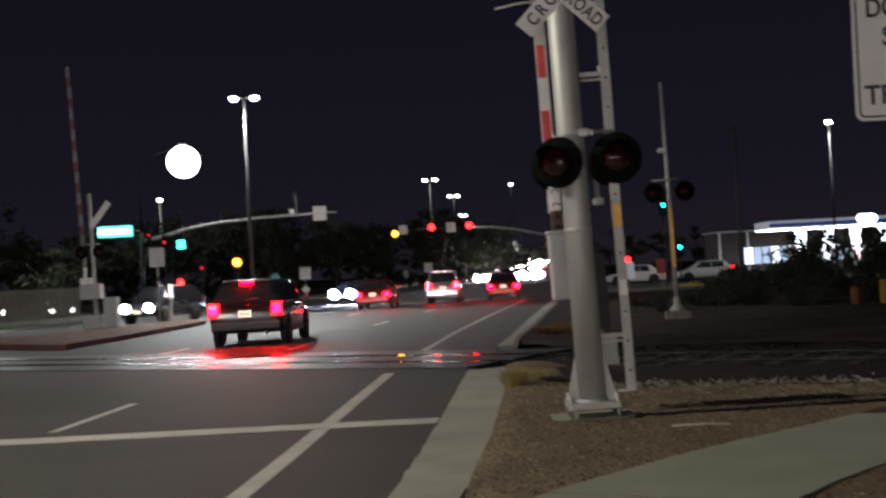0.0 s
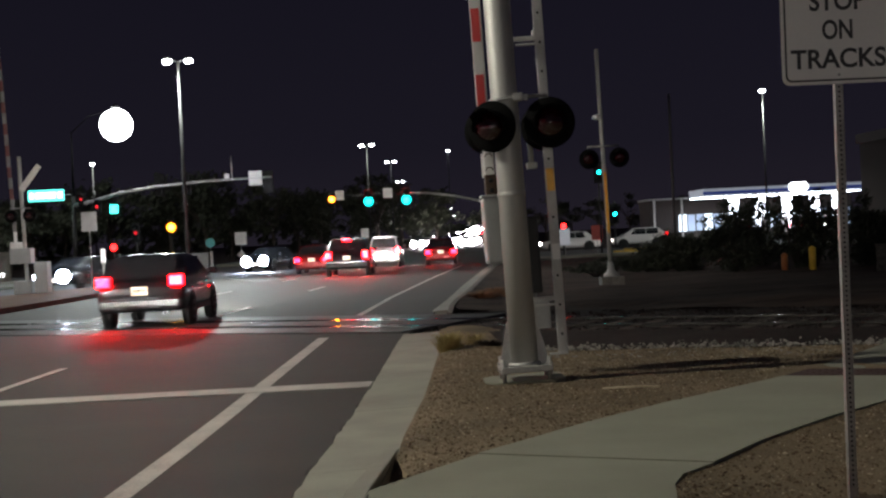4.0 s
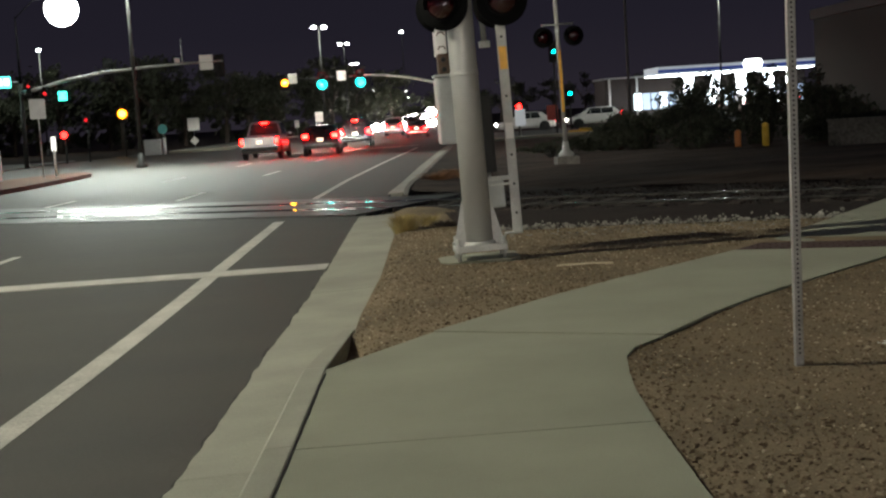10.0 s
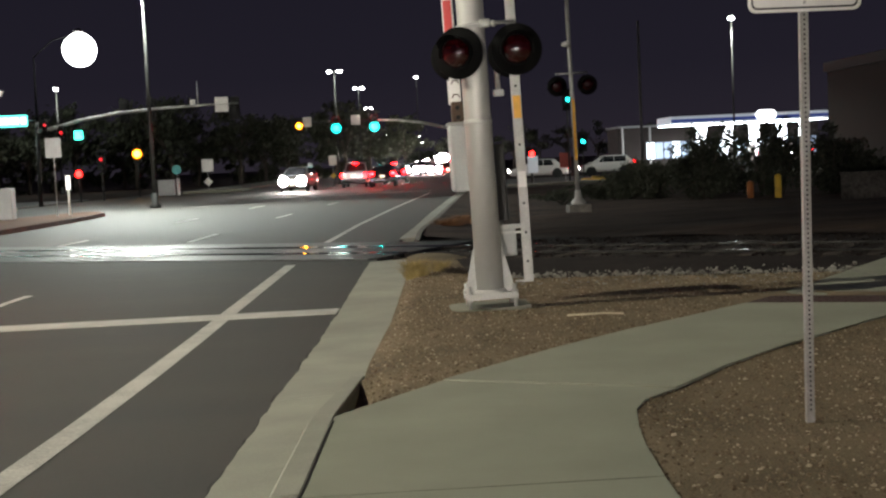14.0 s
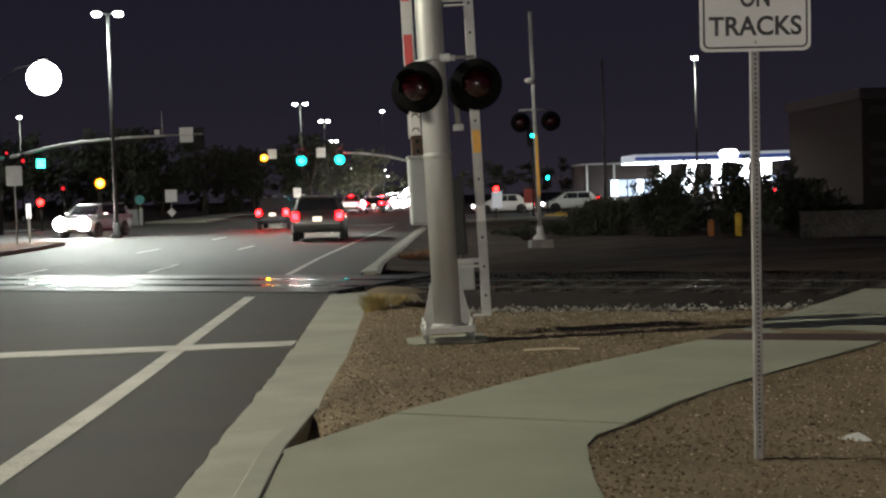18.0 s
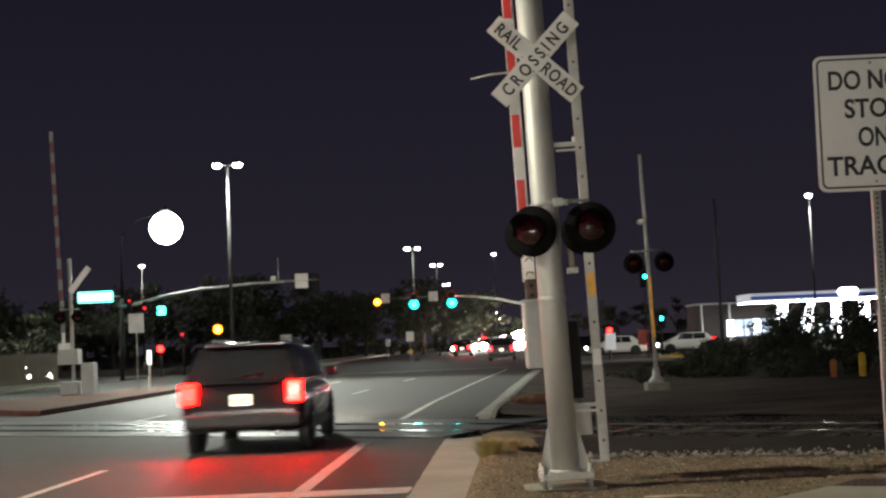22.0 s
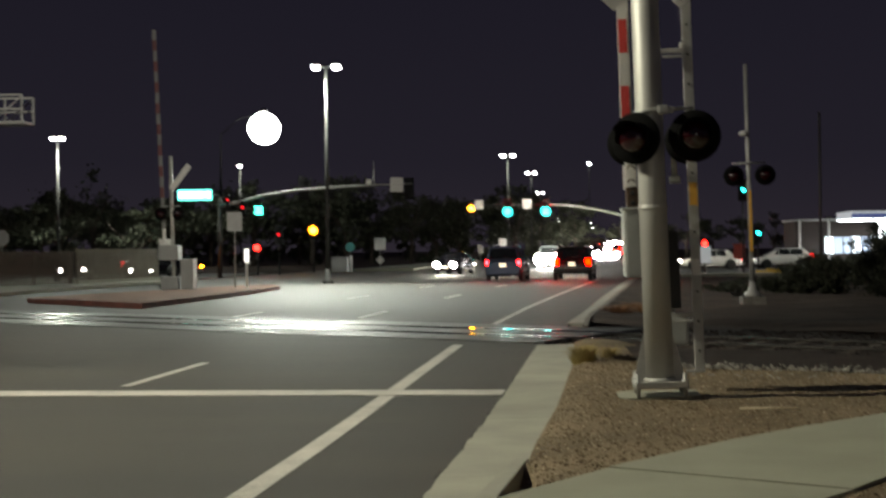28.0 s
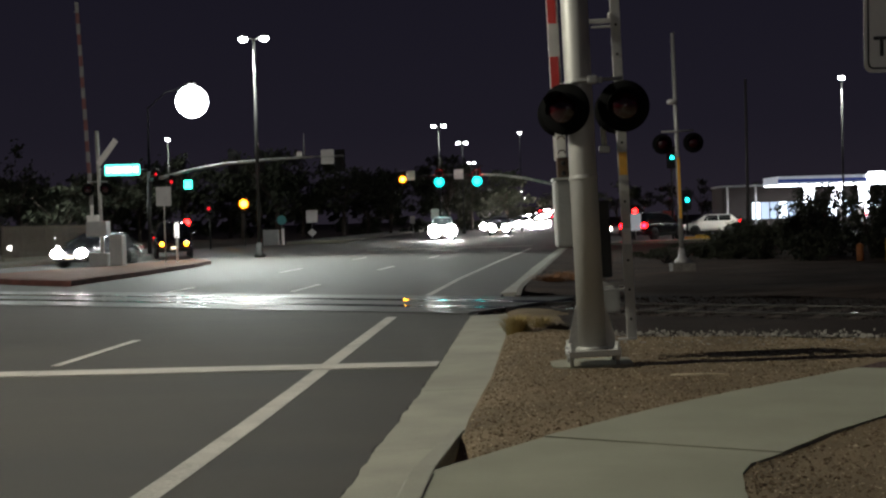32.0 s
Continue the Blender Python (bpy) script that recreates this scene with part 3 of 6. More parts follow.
# dark crack between kerb and path
g = nb()
for k in range(60):
    y0, y1 = -3 + 10.2 * k / 60, -3 + 10.2 * (k + 1) / 60
    a0, a1 = (0.006 * noise.noise((0, v * 3, 1)) for v in (y0, y1))
    w0, w1 = (0.003 + 0.005 * abs(noise.noise((5, v * 4, 1))) for v in (y0, y1))
    prism(g, [(back_of(y0) + a0 - w0, y0), (back_of(y0) + a0 + w0, y0), (back_of(y1) + a1 + w1, y1), (back_of(y1) + a1 - w1, y1)], -0.05, 0.0055)
single("joint_gap", g, DARKJOINT, "dark open crack between kerb and path", "gap", kind="structure")


def verge_z(x, y):
    hole = math.exp(-(((x + 0.17) / 0.13) ** 2 + ((y - 8.35) / 0.75) ** 2))
    return -0.011 + 0.013 * noise.noise((x * 0.7, y * 0.7, 3.1)) + 0.006 * noise.noise((x * 3, y * 3, 7.7)) - 0.16 * hole - 0.10 * min(1, max(0, (y - 15.4 + 0.33 * (x - 1.4)) / 0.9)) * min(1, max(0, x - 1.0)) - 0.05 * math.exp(-((x - back_of(y)) / 0.12) ** 2) * (y > 9)


def inside(x, y, poly):
    c = False
    for (x0, y0), (x1, y1) in zip(poly, poly[1:] + poly[:1]):
        if (y0 > y) != (y1 > y) and x < (x1 - x0) * (y - y0) / (y1 - y0) + x0:
            c = not c
    return c


def on_path(x, y):
    return inside(x, y, list(WALK_L) + list(WALK_R))


def patch(name, x0, x1, y0, y1, step, keep, zf, material, label, category):
    """A grid of ground where keep(x, y) holds."""
    nx, ny = int((x1 - x0) / step), int((y1 - y0) / step)
    verts, faces = [], []
    for j in range(ny + 1):
        for i in range(nx + 1):
            x, y = x0 + i * step, y0 + j * step
            verts.append((x, y, zf(x, y)))
    for j in range(ny):
        for i in range(nx):
            if keep(x0 + (i + 0.5) * step, y0 + (j + 0.5) * step):
                k = j * (nx + 1) + i
                faces.append((k, k + 1, k + nx + 2, k + nx + 1))
    me = bpy.data.meshes.new(name)
    me.from_pydata(verts, [], faces)
    for p in me.polygons:
        p.use_smooth = True
    return single(name, me, material, label, category, kind="structure")


def track_n(x, y):
    return (Vector((x, y, 0)) - TRACK_C).dot(TNOR)


def sheet(name, ys, us, left, right, zf, material, label, category):
    """Ground between two lines, finest near its left edge."""
    verts, faces = [], []
    for y in ys:
        for u in us:
            x = left(y) + (right(y) - left(y)) * u
            verts.append((x, y, zf(x, y)))
    n = len(us)
    for j in range(len(ys) - 1):
        for i in range(n - 1):
            k = j * n + i
            faces.append((k, k + 1, k + n + 1, k + n))
    me = bpy.data.meshes.new(name)
    me.from_pydata(verts, [], faces)
    for p in me.polygons:
        p.use_smooth = True
    return single(name, me, material, label, category, kind="structure")


def track_edge(y):
    """x of the near shoulder of the track bed at y."""
    return TRACK_C.x + (TRACK_C.y - 2.35 - y) / math.tan(radians(30))


sheet("verge", [-2 + 0.1 * i for i in range(226)], [(i / 150) ** 1.5 for i in range(151)], lambda y: back_of(y) + 0.003, lambda y: max(back_of(y) + 0.05, min(24, track_edge(y))), verge_z, GRAVEL, "brown decomposed granite verge beside the path", "verge")
def bank(x, y):
    """Metres past the row of rocks where the verge falls to the track bed."""
    return y - (15.55 - 0.33 * (x - 1.4)) - 0.25 * noise.noise((x * 1.1, y * 0.5, 6))


# dark sheet laid where the bank falls away into shade
patch("track_bed", 1.2, 14, 9, 21, 0.1, lambda x, y: bank(x, y) > 0 and x > 1.2 + 0.3 * noise.noise((0, y, 2)) and track_n(x, y) < -2.2 and not on_path(x, y), lambda x, y: verge_z(x, y) + 0.016, BALLAST, "dark sheet coloured for the shade below the row of pale rocks", "track bed")
patch("track_bed", 0.2, 40, 2, 28, 0.3, lambda x, y: x > back_of(y) - 0.1 and -2.5 < track_n(x, y) < 3.4, lambda x, y: -0.165 + 0.03 * noise.noise((x * 1.3, y * 1.3, 1)), BALLAST, "dark ballast and dirt round the rails", "track bed")
sheet("verge", [5 + 0.5 * i for i in range(123)], [(i / 110) ** 1.6 for i in range(111)], lambda y: max(back_of(y) + 0.003, 3.1 - 1.732 * (y - 25.3)), lambda y: 62.0, lambda x, y: 0.015 - 0.06 * min(1, max(0, x - back_of(y)) / 0.7) - 0.12 * max(0, 1 - (track_n(x, y) - 3.2) / 1.6) + 0.05 * noise.noise((x * 0.6, y * 0.6, 9)) * min(1, max(0, x - back_of(y))) + 0.05 * noise.noise((track_n(x, y) * 1.4, (x - y) * 0.05, 4)), RUTS, "dark rutted dirt verge beyond the rails", "verge")

# rails and the crossing deck
deck = thing("crossing_deck", "smooth worn panels set between the rails across the road", "rail crossing", kind="structure")
for n0, n1 in ((-2.05, -0.80), (-0.66, 0.66), (0.80, 2.05)):
    s = -22.0
    while s < 4.2:
        g = nb()
        a = [on_track(s + 0.01, n0, 0), on_track(s + 2.42, n0, 0), on_track(s + 2.42, n1, 0), on_track(s + 0.01, n1, 0)]
        prism(g, [p[:2] for p in a], -0.3, ROAD_Z + 0.018 + random.uniform(-0.003, 0.003))
        part("panel", g, PANEL, deck)
        s += 2.44
for n in (-0.755, 0.755):
    for n0, n1 in ((n - 0.21, n - 0.045), (n + 0.045, n + 0.21)):
        s = -22.0
        while s < 4.2:
            a = [on_track(s + 0.01, n0, 0), on_track(s + 2.42, n0, 0), on_track(s + 2.42, n1, 0), on_track(s + 0.01, n1, 0)]
            part("rail_seal", prism(nb(), [p[:2] for p in a], -0.3, ROAD_Z + 0.0235), SEAL, deck, "smooth worn rubber seal along the rail")
            s += 2.44
    rail = nb()
    prof = ((-0.036, 0), (0.036, 0), (0.036, -0.035), (0.010, -0.05), (0.010, -0.13), (0.07, -0.15), (-0.07, -0.15), (-0.010, -0.13), (-0.010, -0.05), (-0.036, -0.035))
    ends = []
    for s in (-60, 60):
        ends.append([rail.verts.new(on_track(s, n + a, ROAD_Z + 0.022 + b)) for a, b in prof])
    for i in range(len(prof)):
        j = (i + 1) % len(prof)
        rail.faces.new((ends[0][i], ends[0][j], ends[1][j], ends[1][i]))
    rail.faces.new(ends[0]), rail.faces.new(ends[1][::-1])
    single("rail", rail, STEEL, "polished steel rail set in the crossing", "rail", "rails of the line")
sleeper = nb()
box(sleeper, -0.11, 0.11, -1.3, 1.3, -0.09, 0.06, 0.015)
sleeper = mesh_of("sleeper", sleeper)
for i in range(34):
    o = single("sleeper", sleeper, BARK, "dark weathered timber sleeper under the rails", "sleeper", "sleepers of the line")
    o.matrix_basis = Matrix.Translation(on_track(5.4 + 0.62 * i, random.uniform(-0.04, 0.04), -0.215)) @ pose(0, 0, 0, 0, 0, -30 + random.uniform(-1, 1))

# medians
def median(poly, red, name_label):
    m = thing("median", name_label, "median", kind="structure")
    g = nb()
    prism(g, poly, -0.3, 0.02)
    c = Vector((sum(p[0] for p in poly) / len(poly), sum(p[1] for p in poly) / len(poly)))
    part("kerb_ring", g, KERBRED, m, "worn red paint on the kerb")
    g = nb()
    prism(g, [tuple(c + (Vector(p) - c) * (1 - 0.25 / max(0.5, (Vector(p) - c).length))) for p in poly], -0.25, 0.032)
    part("paving", g, red, m)
    return m


median([(-13.2, -30), (-10.6, -30), (-11.2, 10), (-11.45, 20.4), (-12.0, 26.0), (-12.5, 27.2), (-13.3, 27.6), (-14.6, 28.4), (-16.2, 29.2), (-15.6, 20)], TANPAVE, "tan paved median with a worn red-painted kerb")
median([(-11.45, 35.2), (-11.1, 42), (-10.95, 49.0), (-11.1, 52.5), (-11.7, 54.6), (-12.4, 55.0), (-13.2, 54.0), (-17.2, 40.8), (-16.6, 40.0)], BRICKRED, "brown paved median with a worn red-painted kerb")
# far kerbs and footways
g = nb()
prism(g, [(-10.3, 100), (-10.15, 130), (-6.9, 200), (6, 330), (2, 332), (-11, 200), (-14, 131), (-15, 100)], -0.3, 0.06)
single("pavement", g, CONCRETE, "pale raised footway along the far carriageway", "pavement", kind="structure")
g = nb()
prism(g, [(-22.3, -30), (-21.3, 40), (-20.4, 58), (-19.2, 69), (-21.2, 71.5), (-30, 72.2), (-30, -30)], -0.3, 0.0)
single("pavement", g, CONCRETE, "pale concrete footway on the opposite side", "pavement", kind="structure")
g = nb()
prism(g, [(ex(66) + 1.9, 64.5), (ex(70) + 2.2, 70.5), (ex(72) + 5, 73.4), (60, 81), (60, 78), (ex(68) + 6, 70)], -0.3, 0.0)
single("pavement", g, CONCRETE, "pale concrete corner footway at the intersection", "pavement", kind="structure")


# ---- the near crossing signal ----
def crossing_lamp(parent, x, z, y, r, detail=True, turn=0.0):
    """A round black backing with a hooded lens, turned about its upright axis."""
    m = pose(x, y, z, 0, 0, turn)

    def placed(g):
        g.transform(m)
        return g

    head = part("flasher", placed(lathe(nb(), [(0.02, 0.0), (r * 0.98, 0.0), (r, -0.012), (r, -0.03), (r * 0.6, -0.05), (0.02, -0.16)], (0, 0, 0), "y", 32)), FLASHER, parent, "unlit red flasher on a round black backing")
    rr = r * 0.56
    part("lens", placed(lathe(nb(), [(rr, 0.04), (rr * 0.95, 0.07), (rr * 0.8, 0.10), (rr * 0.5, 0.125), (0.01, 0.135)], (0, 0, 0), "y", 24)), LENS_DARK, head, "dark red glass lens")
    part("lens_bezel", placed(lathe(nb(), [(rr * 1.10, 0.0), (rr * 1.10, 0.05), (rr * 1.0, 0.055), (rr * 0.98, 0.0)], (0, 0, 0), "y", 24)), FLASHER, head)
    if detail:
        g = nb()
        rows = []
        for k in range(13):
            a = radians(-15 + 210 * k / 12)
            c, s = math.cos(a) * rr * 1.14, math.sin(a) * rr * 1.14
            d = 0.22 if 2 < k < 10 else 0.10
            rows.append((g.verts.new((c, 0, s)), g.verts.new((c, -d, s)), g.verts.new((c * 1.03, -d, s * 1.03)), g.verts.new((c * 1.03, 0, s * 1.03))))
        for p, q in zip(rows, rows[1:]):
            for i in range(4):
                j = (i + 1) % 4
                g.faces.new((p[i], p[j], q[j], q[i]))
        part("hood", placed(g), FLASHER, head)
    return head


def crossbuck(parent, x, z, y, ln, w):
    for sgn in (1, -1):
        m = pose(x, y - (0.012 if sgn < 0 else 0), z, 0, 45 * sgn, 0)
        g = plate(nb(), rounded(ln, w, 0.010, 2), 0, 0.008)
        g.transform(m)
        blade = part("crossbuck_blade", g, WHITEBACK, parent, "white crossbuck board with black letters")
        if sgn > 0:
            for wd, off in (("RAIL", -0.345), ("ROAD", 0.315)):
                letters(wd, 0.172, blade, INK, m @ pose(off, -0.004, -0.006) @ Matrix.Diagonal((0.80, 1, 1, 1)), spacing=1.12)
        else:
            letters("CROSSING", 0.172, blade, INK, m @ pose(0, -0.004, -0.006) @ Matrix.Diagonal((0.80, 1, 1, 1)), spacing=1.52)
        for off in (-ln * 0.1, ln * 0.1):
            b = lathe(nb(), [(0.011, 0.0), (0.008, 0.005)], (off, -0.001, -0.07), "y", 8)
            b.transform(m)
            part("board_bolt", b, GALV, blade)


mast = thing("crossing_signal", "aluminium railway crossing mast with crossbuck, flashers and ladder", "crossing signal", pose(1.13, 12.42, 0.0, 0, -1.7, 0))
g = nb()
prism(g, [(-0.42, -0.10), (-0.34, -0.21), (0.26, -0.21), (0.37, -0.12), (0.37, 0.36), (0.28, 0.44), (-0.34, 0.44), (-0.42, 0.34)], -0.25, 0.012)
part("footing", g, CONCRETE, mast, "pale concrete footing")
PX = -0.013
part("mast_pole", tube(nb(), [(PX, 0, 0.14), (PX, 0, 2.2), (PX, 0, 6.4)], [0.137, 0.135, 0.134], 32), ALU, mast, "brushed aluminium pole")
g = nb()
box(g, -0.27, 0.245, -0.21, 0.21, 0.115, 0.145, 0.006)
base = part("base_plate", g, LADDER, mast)
part("base_bar", box(nb(), -0.26, 0.235, -0.235, -0.205, 0.10, 0.16, 0.006), LADDER, mast)
part("base_collar", lathe(nb(), [(0.139, 0.145), (0.165, 0.146), (0.160, 0.175), (0.139, 0.185)], (PX, 0, 0), n=28), ALU, mast)
for sx in (-1, 1):
    for sy in (-1, 1):
        part("bolt", tube(nb(), [(PX + 0.225 * sx, 0.18 * sy, 0.0), (PX + 0.225 * sx, 0.18 * sy, 0.235)], 0.020, 8), GALV, base)
        part("nut", lathe(nb(), [(0.034, 0.0), (0.034, 0.03)], (PX + 0.225 * sx, 0.18 * sy, 0.147), n=6), GALV, base)
        part("nut", lathe(nb(), [(0.034, 0.0), (0.034, 0.03)], (PX + 0.225 * sx, 0.18 * sy, 0.083), n=6), GALV, base)
    g = plate(nb(), [(PX + 0.134 * sx, 0.60), (PX + 0.134 * sx, 0.146), (PX + 0.245 * sx, 0.146), (PX + 0.240 * sx, 0.20), (PX + 0.150 * sx, 0.58)], -0.010, 0.010)
    part("gusset", g, LADDER, mast)
part("band", lathe(nb(), [(0.136, 1.82), (0.142, 1.825), (0.142, 1.865), (0.136, 1.87)], (PX, 0, 0), n=28), ALU, mast)
part("crossarm", tube(nb(), [(-0.18, -0.11, 2.765), (PX, -0.155, 2.780), (0.40, -0.11, 2.79)], 0.017, 10), GALV, mast)
g = nb()
box(g, 0.06, 0.16, -0.19, -0.09, 2.745, 2.825, 0.015)
box(g, 0.17, 0.21, -0.16, -0.11, 2.75, 2.81, 0.01)
part("clamp", g, GALV, mast)
for xx, turn in ((-0.175, -27), (0.40, 0)):
    crossing_lamp(mast, xx, 2.515, -0.17, 0.252, True, turn)
    crossing_lamp(mast, xx, 2.515, 0.42, 0.235, False, 180)
    part("drop_tube", tube(nb(), [(xx, -0.05, 2.48), (xx, -0.09, 2.77)], 0.02, 8), FLASHER, mast)
crossbuck(mast, -0.01, 4.215, -0.175, 1.10, 0.203)
part("crossbuck_bracket", tube(nb(), [(PX, -0.17, 4.215), (PX, 0, 4.215)], 0.03, 8), GALV, mast)
# ladder rail with its brackets
LX, LY = 0.424, 0.35
ladder = part("ladder_rail", box(nb(), LX - 0.048, LX + 0.048, LY, LY + 0.035, 0.19, 6.2, 0.004), LADDER, mast, "pale aluminium ladder rail with bolt holes")
hole = mesh_of("bolt_hole", tube(nb(), [(0, -0.003, 0), (0, 0.003, 0)], 0.0135, 10))
for i in range(20):
    part("bolt_hole", hole, BLACK, ladder).matrix_basis = pose(LX, LY - 0.002, 0.40 + 0.298 * i)
for zz in (0.745, 3.40, 5.1):
    part("ladder_bracket", box(nb(), 0.10, LX - 0.04, LY - 0.02, LY + 0.02, zz, zz + 0.045, 0.006), LADDER, mast)
    part("bracket_lip", box(nb(), 0.17, LX - 0.05, LY - 0.04, LY - 0.01, zz - 0.05, zz - 0.028, 0.005), LADDER, mast)
part("tape", box(nb(), LX - 0.040, LX + 0.040, LY - 0.012, LY - 0.006, 1.86, 2.09), ORANGE, ladder, "orange reflective tape")
part("reflector", box(nb(), LX - 0.040, LX + 0.040, LY - 0.014, LY - 0.006, 1.16, 1.32, 0.006), WHITEBACK, ladder, "white reflective tape")
part("ladder_foot", box(nb(), LX - 0.14, LX + 0.04, LY - 0.02, LY + 0.05, 0.19, 0.21, 0.004), LADDER, mast)
# gate machine and raised arm behind the mast
part("gate_machine", box(nb(), -0.285, 0.06, 0.26, 0.66, 1.16, 1.84, 0.03), GREYBOX, mast, "grey gate machine housing")
part("machine_lid", box(nb(), -0.295, 0.07, 0.25, 0.67, 1.84, 1.865, 0.008), GREYBOX, mast)
part("relay_box", box(nb(), 0.13, 0.29, 0.60, 0.80, 0.82, 1.62, 0.02), POLE, mast, "dark relay box")
part("junction_box", box(nb(), 0.13, 0.33, 0.42, 0.58, 0.46, 0.745, 0.02), GREYBOX, mast, "grey junction box")
part("conduit_box", box(nb(), 0.205, 0.315, 0.44, 0.52, 2.10, 2.17, 0.012), GALV, mast)
part("conduit", tube(nb(), [(0.26, 0.48, 2.14), (0.25, 0.48, 2.62)], 0.028, 8), GALV, mast)
part("conduit", tube(nb(), [(0.20, 0.70, 0.0), (0.20, 0.70, 0.9)], 0.03, 8), GALV, mast)
hub = part("arm_hub", box(nb(), -0.245, -0.125, 0.30, 0.42, 1.86, 2.07, 0.012), RUST, mast, "brown steel gate arm hub")
for zz in (1.91, 2.01):
    part("hub_bolt", lathe(nb(), [(0.024, 0.0), (0.024, 0.02), (0.012, 0.035)], (-0.185, 0.30, zz), "y", 8), BLACK, hub)
cap = part("arm_reflector", box(nb(), -0.245, -0.140, 0.295, 0.335, 2.07, 2.36, 0.008), WHITEBACK, mast, "pale reflective plate clamped to the gate arm")
for zz in (2.11, 2.25):
    part("u_bolt", tube(nb(), [(-0.23, 0.285, zz), (-0.215, 0.275, zz + 0.03), (-0.17, 0.275, zz + 0.03), (-0.155, 0.285, zz)], 0.007, 6), RUST, cap)
arm = part("gate_arm", box(nb(), -0.257, -0.143, 0.46, 0.495, 2.05, 6.55, 0.004), STRIPE_WHITE, mast, "raised gate arm striped red and white")
for i in range(6):
    z0 = 2.765 + 0.68 * i
    part("arm_stripe", box(nb(), -0.249, -0.163, 0.4565, 0.4605, z0, z0 + 0.342), STRIPE_RED, arm, "red reflective stripe")
for i in range(9):
    part("arm_screw", lathe(nb(), [(0.006, 0.0), (0.005, 0.004)], (-0.150, 0.4595, 2.72 + 0.065 * i), "y", 6), GALV, arm)
part("whip_rod", tube(nb(), [(-0.20, 0.33, 4.21), (-0.42, 0.31, 4.195), (-0.645, 0.30, 4.16)], [0.014, 0.012, 0.008], 6), ALU, mast)
part("ladder_lamp", box(nb(), LX - 0.075, LX - 0.05, LY - 0.01, LY + 0.02, 3.44, 3.50, 0.006), WHITEBACK, ladder, "small white reflector")

# ---- sign on the perforated post ----
sign = thing("traffic_sign", "white sign with black letters on a perforated steel post in gravel", "traffic sign", pose(2.266, 6.52, 0, 0, 0.5, -4))
g = nb()
box(g, -0.0215, 0.0215, -0.0215, 0.0215, -0.3, 2.82, 0.003)
post = part("post", g, POSTGREY, sign, "galvanised post with rows of holes")
hole = nb()
tube(hole, [(0, -0.0228, 0), (0, -0.021, 0)], 0.0060, 8)
hole = mesh_of("post_hole", hole)
for i in range(84):
    o = part("post_hole", hole, BLACK, post)
    o.matrix_basis = pose(0, 0, 0.06 + 0.0254 * i)
face = part("sign_face", plate(nb(), [(x, z + 2.515) for x, z in rounded(0.585, 0.715, 0.04)], -0.032, -0.028), WHITEBACK, sign, "white reflective sign plate")
g = nb()
outer, inner = rounded(0.553, 0.683, 0.032), rounded(0.533, 0.663, 0.024)
o_ = [g.verts.new((x, -0.0335, z + 2.515)) for x, z in outer]
i_ = [g.verts.new((x, -0.0335, z + 2.515)) for x, z in inner]
for k in range(len(o_)):
    j = (k + 1) % len(o_)
    g.faces.new((o_[k], o_[j], i_[j], i_[k]))
part("border", g, INK, face)
for wd, zz, sx in (("DO NOT", 2.735, 0.80), ("STOP", 2.585, 0.87), ("ON", 2.435, 0.74), ("TRACKS", 2.285, 0.96)):
    letters(wd, 0.138, face, INK, pose(0, -0.034, zz) @ Matrix.Diagonal((sx, 1, 1, 1)))
for zz in (2.205, 2.83):
    part("sign_bolt", lathe(nb(), [(0.009, 0.0), (0.007, 0.004)], (0, -0.033, zz), "y", 8), GALV, face)


# ---- lamps and signals further off ----
def lamp_post(x, y, h, heads, arm=0.45, r=0.09, label="tall dark street lamp post with lit white heads", size=0.21):
    t = thing("street_lamp", label, "street lamp", pose(x, y, 0), "street lamps")
    part("pole", tube(nb(), [(0, 0, -0.2), (0, 0, h - 0.1)], [r, r * 0.6], 12), POLE, t)
    part("base", lathe(nb(), [(r * 2.6, -0.2), (r * 2.6, 0.02), (r * 1.5, 0.08), (r * 1.5, 0.6)], n=14), POLE, t)
    if heads == 2:
        part("bracket", tube(nb(), [(-arm, 0, h), (0, 0, h - 0.12), (arm, 0, h)], 0.04, 8), GALV, t)
    for sx in ((-1, 1) if heads == 2 else (1,)):
        px = sx * arm if heads == 2 else 0.0
        hd = part("lamp_head", lathe(nb(), [(0.05, h + 0.14), (size * 0.7, h + 0.10), (size, h + 0.02), (size, h - 0.02)], (px, 0, 0), n=16), GALV, t)
        part("lens", lathe(nb(), [(size * 1.0, h - 0.021), (size * 1.08, h - size * 0.40), (size * 0.95, h - size * 0.78), (size * 0.58, h - size * 1.05), (0.03, h - size * 1.12)], (px, 0, 0), n=16), LIT_WHITE, hd, "lit white lens")
    return t


lamp_post(-10.66, 62.0, 10.75, 2, 0.52, 0.11)
lamp_post(-2.95, 112.0, 9.95, 2, 0.46, 0.088)
lamp_post(-1.15, 145.0, 10.4, 2, 0.42, 0.10)
lamp_post(-0.2, 190.0, 10.1, 2, 0.42, 0.10)
lamp_post(25.4, 87.0, 10.6, 1, 0, 0.084, "tall pale street lamp post by the forecourt")
lamp_post(-33.0, 83.7, 9.5, 2, 0.3, 0.12, "pale street lamp post behind the boundary wall")
lamp_post(-14.4, 11.1, 12.7, 1, 0, 0.11, "street lamp post standing in the paved median")
# made-up post that carries the unseen fill lamp
lamp_post(2.6, -26.2, 4.7, 1, 0, 0.09, "made-up lamp post behind the camera for the fill light")
lamp_post(-34.0, 140.0, 11.4, 1, 0, 0.1, "distant street lamp among trees", 0.24)
